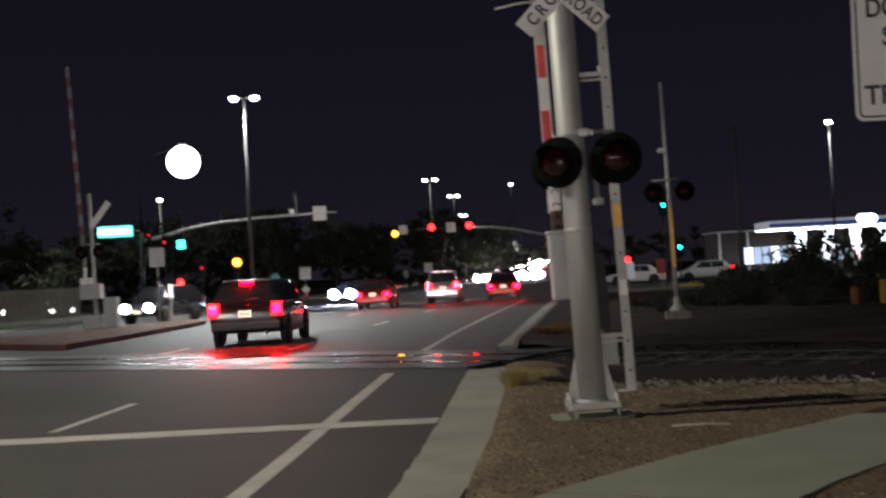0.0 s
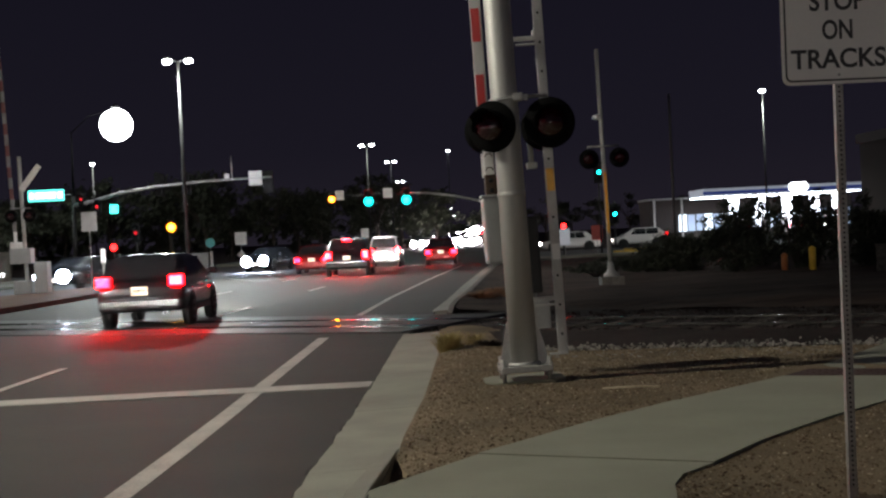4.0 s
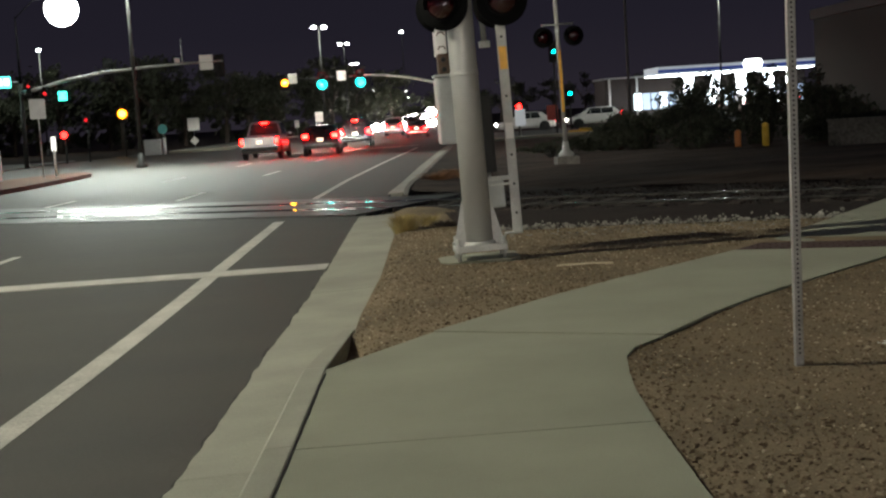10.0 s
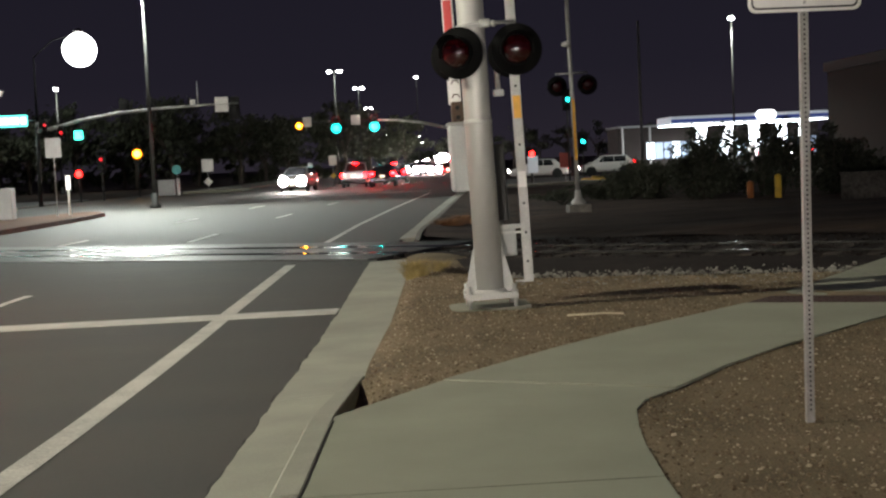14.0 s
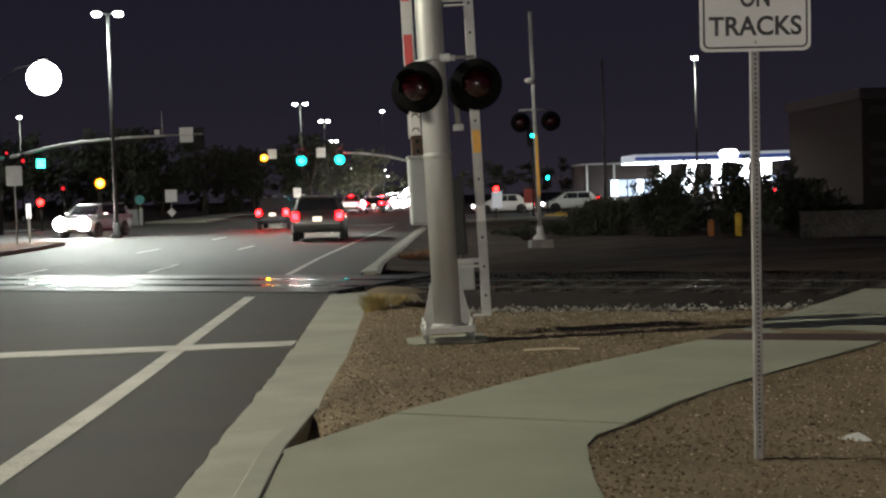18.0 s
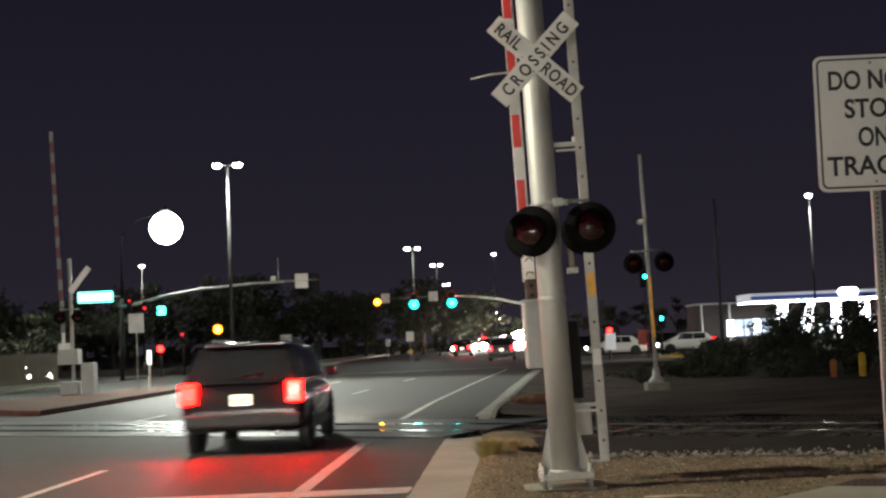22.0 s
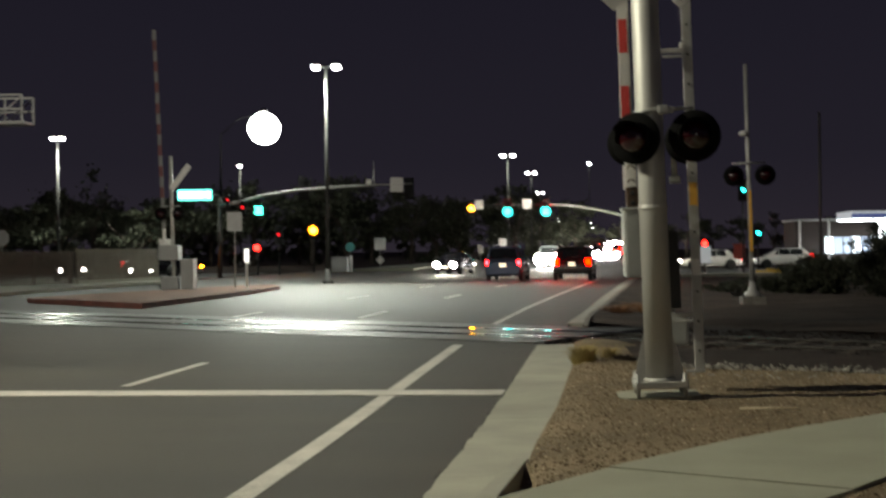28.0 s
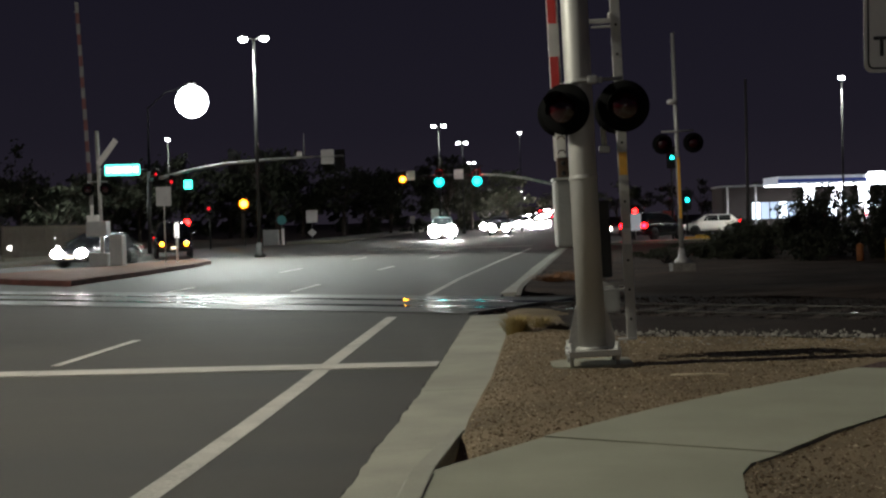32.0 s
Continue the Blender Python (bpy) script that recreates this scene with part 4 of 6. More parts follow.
lamp_post(5.7, 150.0, 11.7, 1, 0, 0.08, "distant street lamp above the road", 0.2)
for i, (x, y, z) in enumerate(((3.2, 240, 7.2), (4.6, 300, 8.6), (6.5, 330, 7.4), (9.0, 300, 6.4), (14.5, 380, 9.6), (0.9, 215, 3.4), (16.5, 410, 8.2), (12.2, 390, 7.0))):
    lamp_post(x, y, z, 1, 0, 0.08, "distant street lamp along the road", 0.24)


def signal_head(parent, x, y, z, lit=None, facing=-1, s=1.0, sections=3, label="black three-light traffic signal head"):
    """A signal head; lit is the index from the top, or None where it is seen from behind."""
    h = 0.36 * s
    g = box(nb(), x - 0.17 * s, x + 0.17 * s, y - 0.10, y + 0.10, z - h * sections / 2, z + h * sections / 2, 0.02)
    body = part("signal_head", g, BLACK, parent, label)
    part("backplate", plate(nb(), [(x + a, z + b) for a, b in rounded(0.62 * s, h * sections + 0.3 * s, 0.05, 2)], y + 0.03, y + 0.036), BLACK, body)
    for k in range(sections):
        zz = z + h * (sections / 2 - 0.5 - k)
        g = nb()
        n = 10
        rows = []
        for q in range(n + 1):
            a = radians(-10 + 200 * q / n)
            rows.append((g.verts.new((x + math.cos(a) * 0.16 * s, y + 0.10 * facing, zz + math.sin(a) * 0.16 * s)), g.verts.new((x + math.cos(a) * 0.16 * s, y + 0.32 * facing, zz + math.sin(a) * 0.16 * s - 0.02))))
        for p, q in zip(rows, rows[1:]):
            g.faces.new((p[0], p[1], q[1], q[0]))
        part("visor", g, BLACK, body)
    return body


def lens(parent, x, y, z, r, material, label, facing=-1):
    g = lathe(nb(), [(r, 0), (r * 0.9, 0.03), (r * 0.5, 0.055), (0.01, 0.06)], (0, 0, 0), "y", 18)
    if facing > 0:
        g.transform(pose(0, 0, 0, 0, 0, 180))
    g.transform(pose(x, y, z))
    return part("lens", g, material, parent, label)


# signals for the road ahead, on a curved arm from the corner beyond the crossing street
ahead = thing("traffic_signal", "galvanised mast arm with lit traffic signals over the road", "traffic signal", pose(0, 110, 0))
part("pole", tube(nb(), [(8.4, 0, -0.2), (8.35, 0, 4.4), (8.3, 0, 6.6)], [0.16, 0.14, 0.12], 14), GALV, ahead)
ARM = [(8.3, 0, 4.1), (6.6, 0, 4.45), (4.6, 0, 4.95), (2.4, 0, 5.28), (0.3, 0, 5.38), (-3.0, 0, 5.36), (-6.4, 0, 5.34)]
part("mast_arm", tube(nb(), ARM[:5], [0.13, 0.12, 0.11, 0.10, 0.09], 12), GALV, ahead)
# outer arm given a dark colour for the light that misses it
part("arm_tip", tube(nb(), ARM[4:], [0.085, 0.075, 0.06], 12), POLE, ahead, "end of the arm coloured dark for lying unlit")
DRUMS = []
for x in (-2.95, 0.36):
    sh = signal_head(ahead, x, -0.15, 5.16)
    for k, (zz, lit, dark) in enumerate(((5.52, LIT_RED, "red"), (4.80, LIT_GREEN, "green"))):
        g = lathe(nb(), [(0.29, 0.02), (0.27, 0.05), (0.14, 0.075), (0.01, 0.08)], (0, 0, 0), "y", 20)
        me = mesh_of("turning_lens", g)
        me.materials.append(lit)
        o = part("turning_lens", me, lit, sh, "lit %s signal lens" % dark)
        # ring added as the green light's halo, no part of the signal head
        if dark == "green":
            part("lens_halo", lathe(nb(), [(0.44, 0.0), (0.43, 0.025), (0.30, 0.03), (0.28, 0.02)], (0, 0, 0), "y", 20), GREEN_HALO, o, "ring modelled as the halo of light round the green lens")
        back = lathe(nb(), [(0.445 if dark == "green" else 0.293, 0.001), (0.18, 0.035), (0.01, 0.05)], (0, 0, 0), "y", 18)
        back.transform(pose(0, 0.012, 0, 0, 0, 180))
        part("lens_back", back, BLACK, o)
        DRUMS.append((o, dark, Vector((x, -0.27, zz))))
    lens(sh, x, -0.26, 5.16, 0.13, LENS_DIM, "unlit lens")
sh = signal_head(ahead, -6.15, -0.15, 5.15)
lens(sh, -6.15, -0.33, 5.12, 0.22, LIT_AMBER, "lit amber arrow lens")
# wider disc behind the lens, added as the amber light's halo
lens(sh, -6.15, -0.30, 5.12, 0.34, AMBER_HALO, "disc modelled as the halo of light round the amber lens")
for x, w in ((-5.45, 0.75), (-1.25, 0.8)):
    part("arm_sign", plate(nb(), [(x + a, 5.45 + b) for a, b in rounded(w, 0.85, 0.05, 2)], -0.10, -0.09), WHITEBACK, ahead, "small white sign on the arm")
ss = part("street_sign", plate(nb(), [(8.0 + a, 4.6 + b) for a, b in rounded(0.3, 1.7, 0.06, 2)], -0.2, -0.1), SIGN_TEXT, ahead, "lit street name sign seen edge on")

# signal arm of the oncoming side, seen from behind
back = thing("traffic_signal", "curved mast arm with dark signal backs and lit street sign", "traffic signal", pose(0, 78, 0))
part("pole", tube(nb(), [(-20.3, 0, -0.2), (-20.2, 0, 5.0)], [0.15, 0.11], 14), POLE, back)
# upper pole coloured black because hardly any light falls on it
part("lamp_pole", tube(nb(), [(-20.2, 0, 5.0), (-20.15, 0, 9.0)], [0.09, 0.04], 12), FLASHER, back, "thin lamp pole coloured black for standing unlit")
ARM = [(-20.2, 0, 4.45), (-19.2, 0, 4.62), (-17.4, 0, 5.05), (-15.2, 0, 5.36), (-12.8, 0, 5.52), (-10.5, 0, 5.60), (-8.0, 0, 5.64)]
part("mast_arm", tube(nb(), ARM, [0.13, 0.12, 0.11, 0.10, 0.09, 0.08, 0.06], 12), GALV, back)
# lamp arm blackened likewise, for want of light
part("lamp_arm", tube(nb(), [(-20.15, 0, 8.9), (-19.0, 0, 9.9), (-17.4, 0, 10.2)], [0.04, 0.032, 0.028], 10), FLASHER, back)
hd = part("lamp_head", lathe(nb(), [(0.06, 1.3), (0.2, 1.2), (0.3, 1.08)], (-17.35, -0.1, 9.25), n=24), POLE, back, "round street lamp head on an arm")
# ball far larger than the real lens: its shape holds the lamp's glare
part("lens", lathe(nb(), [(0.1, 1.0), (0.46, 0.9), (0.78, 0.64), (0.96, 0.27), (1.0, 0.0), (0.96, -0.27), (0.78, -0.64), (0.46, -0.9), (0.1, -1.0)], (-17.35, -0.1, 9.25), n=32), BOWL_GLARE, hd, "white lens blown up into a ball for the lamp's glare")
ss = part("street_sign", plate(nb(), [(-21.80 + a, 5.12 + b) for a, b in rounded(2.16, 0.68, 0.06, 3)], -0.30, -0.16), SIGN_GREEN, back, "internally lit green street sign")
for i in range(6):
    w = (0.22, 0.3, 0.26, 0.34, 0.2, 0.28)[i]
    part("name_bar", box(nb(), -22.78 + 0.34 * i, -22.78 + 0.34 * i + w, -0.306, -0.30, 4.95, 5.30), SIGN_TEXT, ss)
part("sign_hanger", tube(nb(), [(-20.7, -0.2, 5.12), (-20.2, 0, 5.12)], 0.03, 6), GALV, back)
for x in (-14.95, -13.3):
    signal_head(back, x, 0.12, 5.45, facing=1, label="black signal head seen from behind")
signal_head(back, -8.25, 0.12, 5.35, facing=1, label="black signal head seen from behind")
for k, zz in enumerate((5.83, 5.36)):
    part("sign_back", plate(nb(), [(-9.0 + a, zz + b) for a, b in rounded(0.82, 0.44, 0.04, 2)], -0.14, -0.12), WHITEBACK, back, "pale back of a sign")
part("antenna", tube(nb(), [(-10.45, 0, 5.6), (-10.45, 0, 7.1)], [0.05, 0.03], 8), GALV, back)
part("detector", box(nb(), -10.9, -10.6, -0.2, 0.1, 5.66, 5.96, 0.05), WHITEBACK, back, "small white detector box")
sh = signal_head(back, -17.7, -0.2, 4.1, sections=1, s=1.3)
part("lens", plate(nb(), [(-17.7 + a, 4.1 + b) for a, b in rounded(0.5, 0.52, 0.05, 2)], -0.34, -0.31), glow("arrow_green", (0.05, 0.95, 0.65), 6), sh, "lit square green face")
sh = signal_head(back, -18.75, -0.1, 4.3, s=0.8)
lens(sh, -18.75, -0.24, 4.3, 0.11, DIM_RED, "dim red lens")
sh = signal_head(back, -19.7, -0.1, 4.75, s=0.8)
lens(sh, -19.7, -0.24, 4.8, 0.09, DIM_RED, "dim red lens")

def post_signal(x, y, z, material, label, pole_h, r=0.15, sections=3, k=1):
    t = thing("traffic_signal", label, "traffic signal", pose(x, y, 0))
    part("pole", tube(nb(), [(0, 0.1, -0.2), (0, 0.1, pole_h)], 0.06, 10), POLE, t)
    sh = signal_head(t, 0, 0, z, sections=sections)
    lens(sh, 0, -0.16, z, r * 1.4, material, "lit lens")
    # the same amber halo disc on post signals
    if material is LIT_AMBER:
        lens(sh, 0, -0.13, z, r * 2.0, AMBER_HALO, "disc modelled as the halo of light round the amber lens")
    return t


post_signal(-17.6, 96.0, 3.12, LIT_AMBER, "post-mounted signal with a lit amber lens", 3.8, 0.2)
post_signal(-19.6, 85.5, 1.78, LIT_RED, "low pedestrian signal with a lit red lens", 2.2, 0.16, 1)
post_signal(-18.4, 87.0, 2.7, DIM_RED, "post-mounted signal with a dim red lens", 3.2, 0.085)
post_signal(9.6, 75.5, 1.72, LIT_RED, "pedestrian signal with a lit red lens", 2.2, 0.12, 1)
post_signal(15.2, 90.0, 2.45, LIT_GREEN, "post-mounted signal with a lit green lens", 3.4, 0.09)
post_signal(12.6, 80.0, 5.05, LIT_GREEN, "signal turned away with a green glint", 5.6, 0.075)
t = thing("notice_board", "white notice board on a post at the corner", "sign", pose(9.35, 75.0, 0))
# white board given a faint glow of its own to look brighter
part("board", plate(nb(), [(a + 0.25, b + 1.05) for a, b in rounded(0.62, 1.0, 0.04, 2)], -0.03, 0), glow("board_glow", (0.9, 0.95, 1.0), 0.2), t)
part("post", tube(nb(), [(0.25, 0.05, -0.2), (0.25, 0.05, 1.2)], 0.03, 8), GALV, t)


def plain_sign(name, label, x, y, z, w, h, material, shape="rect", r=0.025, turn=0, below=None):
    t = thing(name, label, "traffic sign", pose(x, y, 0, 0, 0, turn))
    part("post", tube(nb(), [(0, 0.03, -0.2), (0, 0.03, z + h * 0.4)], r, 8), GALV, t)
    if shape == "rect":
        poly = [(a, b + z) for a, b in rounded(w, h, 0.05, 2)]
    else:
        k = {"disc": 20, "octagon": 8, "diamond": 4}[shape]
        a0 = math.pi / 8 if shape == "octagon" else math.pi / 2
        poly = [(w / 2 * math.cos(a0 + 2 * math.pi * i / k), z + w / 2 * math.sin(a0 + 2 * math.pi * i / k)) for i in range(k)]
    part("sign_plate", plate(nb(), poly, -0.01, 0), material, t)
    if below:
        zz, ww, m = below
        part("diamond_plate", plate(nb(), [(ww / 2 * math.cos(math.pi / 2 * i), zz + ww / 2 * math.sin(math.pi / 2 * i)) for i in range(4)], -0.01, 0), m, t)
    return t


TEAL = mat("teal_sign", (0.05, 0.30, 0.30), 0.5, vary=0.1)
RED_SIGN = mat("faded_red_sign", (0.5, 0.10, 0.08), 0.5)
GREYSIGN = mat("sign_back_grey", (0.30, 0.30, 0.30), 0.5, 0.5, vary=0.15, scale=3)
plain_sign("traffic_sign", "grey back of a sign on a post in the median", -12.5, 50.4, 2.72, 0.62, 0.78, GREYSIGN)
plain_sign("traffic_sign", "white sign above a pale diamond marker on a post", -13.0, 100.5, 2.05, 0.92, 1.0, WHITEBACK, below=(0.75, 0.72, STRIPE_WHITE))
plain_sign("traffic_sign", "small red sign at the corner of the side street", 12.94, 84, 1.2, 0.75, 1.0, RED_SIGN)
plain_sign("traffic_sign", "round teal sign on a short post", -14.75, 96, 1.80, 0.72, 0.7, TEAL, "disc")
plain_sign("traffic_sign", "white arrow sign on the far median", -3.2, 103, 2.0, 0.62, 0.78, WHITEBACK, below=(0.75, 0.5, YELLOW))
plain_sign("traffic_sign", "small white sign by the footway", -6.6, 135, 1.6, 0.5, 0.8, STRIPE_WHITE)
plain_sign("traffic_sign", "grey back of a sign by the fence", -27.0, 53.4, 2.95, 0.68, 0.9, GREYSIGN, below=(1.72, 0.62, YELLOW))
plain_sign("traffic_sign", "grey back of a stop sign by the fence", -25.1, 56.7, 2.25, 0.80, 0.8, GREYSIGN, "octagon")
plain_sign("traffic_sign", "small pale sign beyond the fence", -33.5, 58, 1.9, 0.3, 0.36, STRIPE_WHITE)
t = thing("marker_post", "white flexible marker post in the median nose", "marker post", pose(-12.25, 51.4, 0.03))
part("tube", tube(nb(), [(0, 0, 0), (0, 0, 1.1)], 0.05, 10), STRIPE_WHITE, t)
# paddle emits a little, standing for light a reflective sheet throws back
part("paddle", box(nb(), -0.09, 0.09, -0.02, 0.02, 1.0, 1.58, 0.015), glow("paddle_glow", (1.0, 0.97, 0.9), 1.3), t, "white paddle glowing in place of reflected light")
t = thing("utility_cabinet", "grey-green utility cabinet beside the footway", "cabinet", pose(-14.9, 95.4, 0))
part("cabinet_body", box(nb(), -1.15, 0.05, -0.4, 0.4, -0.1, 1.08, 0.03), GREYBOX, t)
part("white_post", tube(nb(), [(0.35, -0.3, -0.1), (0.35, -0.3, 1.15)], 0.12, 8), STRIPE_WHITE, t)
t = thing("utility_cabinet", "white utility cabinet at the kerb by the fence", "cabinet", pose(-25.1, 53.4, 0))
part("cabinet_body", box(nb(), -0.29, 0.29, -0.25, 0.25, -0.02, 1.30, 0.03), WHITEBACK, t)
part("cap", box(nb(), -0.32, 0.32, -0.28, 0.28, 1.30, 1.36, 0.02), GREYBOX, t)

# far crossing gates
fg = thing("crossing_signal", "far crossing gate with raised striped arm, crossbuck and flashers", "crossing signal", pose(-14.75, 49.1, 0.03))
part("pole", tube(nb(), [(0.1, 0, 0), (0.0, 0, 5.3)], 0.075, 12), ALU, fg)
part("footing", box(nb(), -0.35, 0.35, -0.35, 0.35, -0.02, 0.5, 0.03), GREYBOX, fg)
part("gate_machine", box(nb(), -0.45, 0.35, -0.3, 0.3, 1.15, 1.75, 0.03), GREYBOX, fg)
part("counterweight", box(nb(), -0.6, -0.1, 0.3, 0.4, 1.6, 2.0, 0.02), STRIPE_WHITE, fg)
arm = part("gate_arm", box(nb(), -0.38, -0.26, 0.1, 0.14, 1.5, 2.4), STRIPE_WHITE, fg, "raised gate arm striped red and white")
for i in range(19):
    z0 = 2.4 + 0.42 * i
    # darkened stripe colours: the lack of light up here is painted in
    part("arm_stripe", box(nb(), -0.40 - 0.018 * i, -0.26 - 0.018 * i, 0.1, 0.14, z0, z0 + 0.419), SHADED_RED if i % 2 else SHADED_WHITE, arm)
for xx in (-0.35, 0.35):
    crossing_lamp(fg, xx, 3.0, -0.2, 0.25, False)
part("crossarm", tube(nb(), [(-0.4, -0.1, 3.3), (0.4, -0.1, 3.3)], 0.025, 8), GALV, fg)
b_ = part("crossbuck_blade", plate(nb(), rounded(1.2, 0.229, 0.01, 2), 0, 0.01), STRIPE_WHITE, fg)
b_.matrix_basis = pose(0.42, -0.1, 4.45, 0, -52, 0)
part("relay_box", box(nb(), 0.45, 0.95, -0.3, 0.3, 0.0, 1.2, 0.03), GREYBOX, fg)

m2 = thing("crossing_signal", "slim crossing signal mast with dark flashers on a pale footing", "crossing signal", pose(5.40, 33.0, -0.06, 0, -1.2, 0))
part("pole", tube(nb(), [(0, 0, 0.4), (0, 0, 6.25)], [0.058, 0.052], 12), ALU, m2)
part("footing", box(nb(), -0.30, 0.30, -0.3, 0.3, -0.1, 0.24, 0.03), STAINED, m2)
part("base_casting", lathe(nb(), [(0.20, 0.24), (0.20, 0.31), (0.10, 0.40), (0.075, 0.62)], n=12), ALU, m2)
part("crossarm", tube(nb(), [(-0.42, -0.1, 3.68), (0.42, -0.1, 3.68)], 0.028, 8), GALV, m2)
for xx in (-0.40, 0.40):
    crossing_lamp(m2, xx, 3.36, -0.14, 0.265)
part("bell", lathe(nb(), [(0.02, 4.52), (0.10, 4.50), (0.12, 4.42), (0.05, 4.38)], (-0.12, -0.1, 0), n=12), WHITEBACK, m2, "small pale bell")
part("reflective_strip", box(nb(), -0.035, 0.035, -0.085, -0.07, 1.4, 3.0), ORANGE, m2)

# rail signal gantry
gan = thing("signal_gantry", "grey steel lattice gantry reaching over the road", "gantry", pose(-28.4, 46.9, 0))
# legs coloured near black, lattice paled, for how light falls on them
for dx in (0, 0.7):
    part("leg", box(nb(), dx - 0.10, dx + 0.10, -0.1, 0.1, -0.2, 6.6, 0.01), POLE, gan)
    part("leg", box(nb(), dx - 0.10, dx + 0.10, 1.0, 1.2, -0.2, 6.6, 0.01), POLE, gan)
for i in range(6):
    part("brace", tube(nb(), [(0, 0, 1.0 * i + 0.2), (0.7, 0, 1.0 * i + 1.1)], 0.035, 6), BRIGHTENED_STEEL, gan)
for yy in (0, 1.1):
    for zz in (6.55, 7.08, 7.62):
        part("chord", box(nb(), -3, 8.5, yy - 0.04, yy + 0.04, zz - 0.04, zz + 0.04), BRIGHTENED_STEEL, gan)
    for i in range(11):
        xx = -3 + 1.15 * i
        part("upright", box(nb(), xx - 0.035, xx + 0.035, yy - 0.035, yy + 0.035, 6.55, 7.62), BRIGHTENED_STEEL, gan)
    for i in (2, 6, 9):
        part("brace", tube(nb(), [(-3 + 1.15 * i, yy, 6.6), (-1.85 + 1.15 * i, yy, 7.58)], 0.03, 6), BRIGHTENED_STEEL, gan)
for i in range(11):
    part("tie", box(nb(), -3 + 1.15 * i - 0.03, -3 + 1.15 * i + 0.03, 0, 1.1, 6.53, 6.59), BRIGHTENED_STEEL, gan)
part("deck", box(nb(), -3, 8.5, 0.15, 0.95, 6.60, 6.64), BRIGHTENED_STEEL, gan)
part("signal_lamp", lathe(nb(), [(0.3, 0), (0.3, 0.05), (0.12, 0.3)], (6.8, 0.5, 7.0), "y", 16), BLACK, gan)
part("relay_case", box(nb(), 1.5, 2.1, -0.3, 0.4, -0.1, 1.6, 0.03), WHITEBACK, gan, "pale relay case at the gantry foot")

# walls and fence on the opposite side
wl_ = thing("fence", "beige slatted screen fence in the lamp light", "fence", kind="structure")
P0, P1 = Vector((-22.95, 60.6)), Vector((-21.2, 68.4))
slat = nb()
box(slat, 0, 0.078, 0, 0.005, 0, 1.72, 0)
slat = mesh_of("slat", slat)
d = (P1 - P0).normalized()
ang = math.degrees(math.atan2(d.y, d.x))
for i in range(int((P1 - P0).length / 0.10)):
    p = P0 + d * 0.10 * i
    part("slat", slat, WALL, wl_).matrix_basis = pose(p.x, p.y, 0.0 + random.uniform(0, 0.03), 0, 0, ang)
rail_ = mesh_of("fence_rail", box(nb(), 0, (P1 - P0).length, 0.006, 0.04, 0, 0.04))
for zz in (0.08, 1.60):
    part("fence_rail", rail_, WALL, wl_).matrix_basis = pose(P0.x, P0.y, zz, 0, 0, ang)
for i in range(5):
    p = P0 + d * 1.98 * i
    part("fence_post", box(nb(), -0.03, 0.03, 0.04, 0.10, -0.1, 1.78, 0.008), WALL, wl_).matrix_basis = pose(p.x, p.y, 0, 0, 0, ang)
part("footing", prism(nb(), [tuple(P0 + Vector((0.10, -0.05))), tuple(P1 + Vector((0.10, 0))), tuple(P1 + Vector((-0.12, 0.02))), tuple(P0 + Vector((-0.12, 0.0)))], -0.2, 0.16), CONCRETE, wl_, "low pale concrete footing")
fn = thing("fence", "dark slatted screen fence along the footway", "fence", kind="structure")
board = nb()
box(board, 0, 0.112, 0, 0.006, 0, 1.60, 0)
board = mesh_of("board", board)
Q0, Q1 = Vector((-31.0, 40.0)), Vector((-23.0, 60.4))
d = (Q1 - Q0).normalized()
ang = math.degrees(math.atan2(d.y, d.x))
for i in range(int((Q1 - Q0).length / 0.15)):
    p = Q0 + d * 0.15 * i
    o = part("board", board, FENCE, fn)
    o.matrix_basis = pose(p.x, p.y, random.uniform(0, 0.03), 0, 0, ang)
for i in range(10):
    p = Q0 + d * 2.4 * i
    o = part("fence_post", box(nb(), -0.05, 0.05, 0.02, 0.12, -0.1, 1.62, 0.01), FENCE, fn)
    o.matrix_basis = pose(p.x, p.y, 0, 0, 0, ang)

# filling station and buildings on the other side
fs = thing("filling_station", "brightly lit filling station with a white canopy and blue stripe", "filling station", pose(0, 0, 0))
X0, X1, Y0, Y1 = 37.6, 57.6, 156, 164
part("canopy_fascia", box(nb(), X0, X1, Y0, Y1, 4.75, 5.75, 0.03), FASCIA, fs)
part("fascia_stripe", box(nb(), X0 - 0.02, X1 + 0.02, Y0 - 0.03, Y0 - 0.005, 5.0, 5.38), FASCIA_BLUE, fs)
part("soffit", box(nb(), X0 + 0.1, X1 - 0.1, Y0 + 0.1, Y1 - 0.1, 4.66, 4.74), CANOPY_LIT, fs, "glowing white canopy soffit")
part("logo_panel", plate(nb(), [(49.6 + a, 5.5 + b) for a, b in rounded(2.4, 1.1, 0.5)], Y0 - 0.12, Y0 - 0.04), WHITE_GLOW, fs, "glowing rounded sign panel")
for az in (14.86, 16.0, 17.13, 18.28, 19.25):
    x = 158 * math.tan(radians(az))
    # columns glow by themselves, standing for canopy light falling on them
    c = part("canopy_column", box(nb(), x - 0.62, x + 0.48, 157.5, 158.2, -0.1, 4.66, 0.05), WHITE_GLOW, fs, "canopy column glowing white in place of the light on it")
part("shop_wall", box(nb(), 34.0, 62.0, 172, 180, -0.2, 4.9, 0.05), STUCCO, fs)
part("shop_roof_edge", box(nb(), 33.8, 62.2, 171.8, 180.2, 4.9, 5.15, 0.05), GREYBOX, fs)
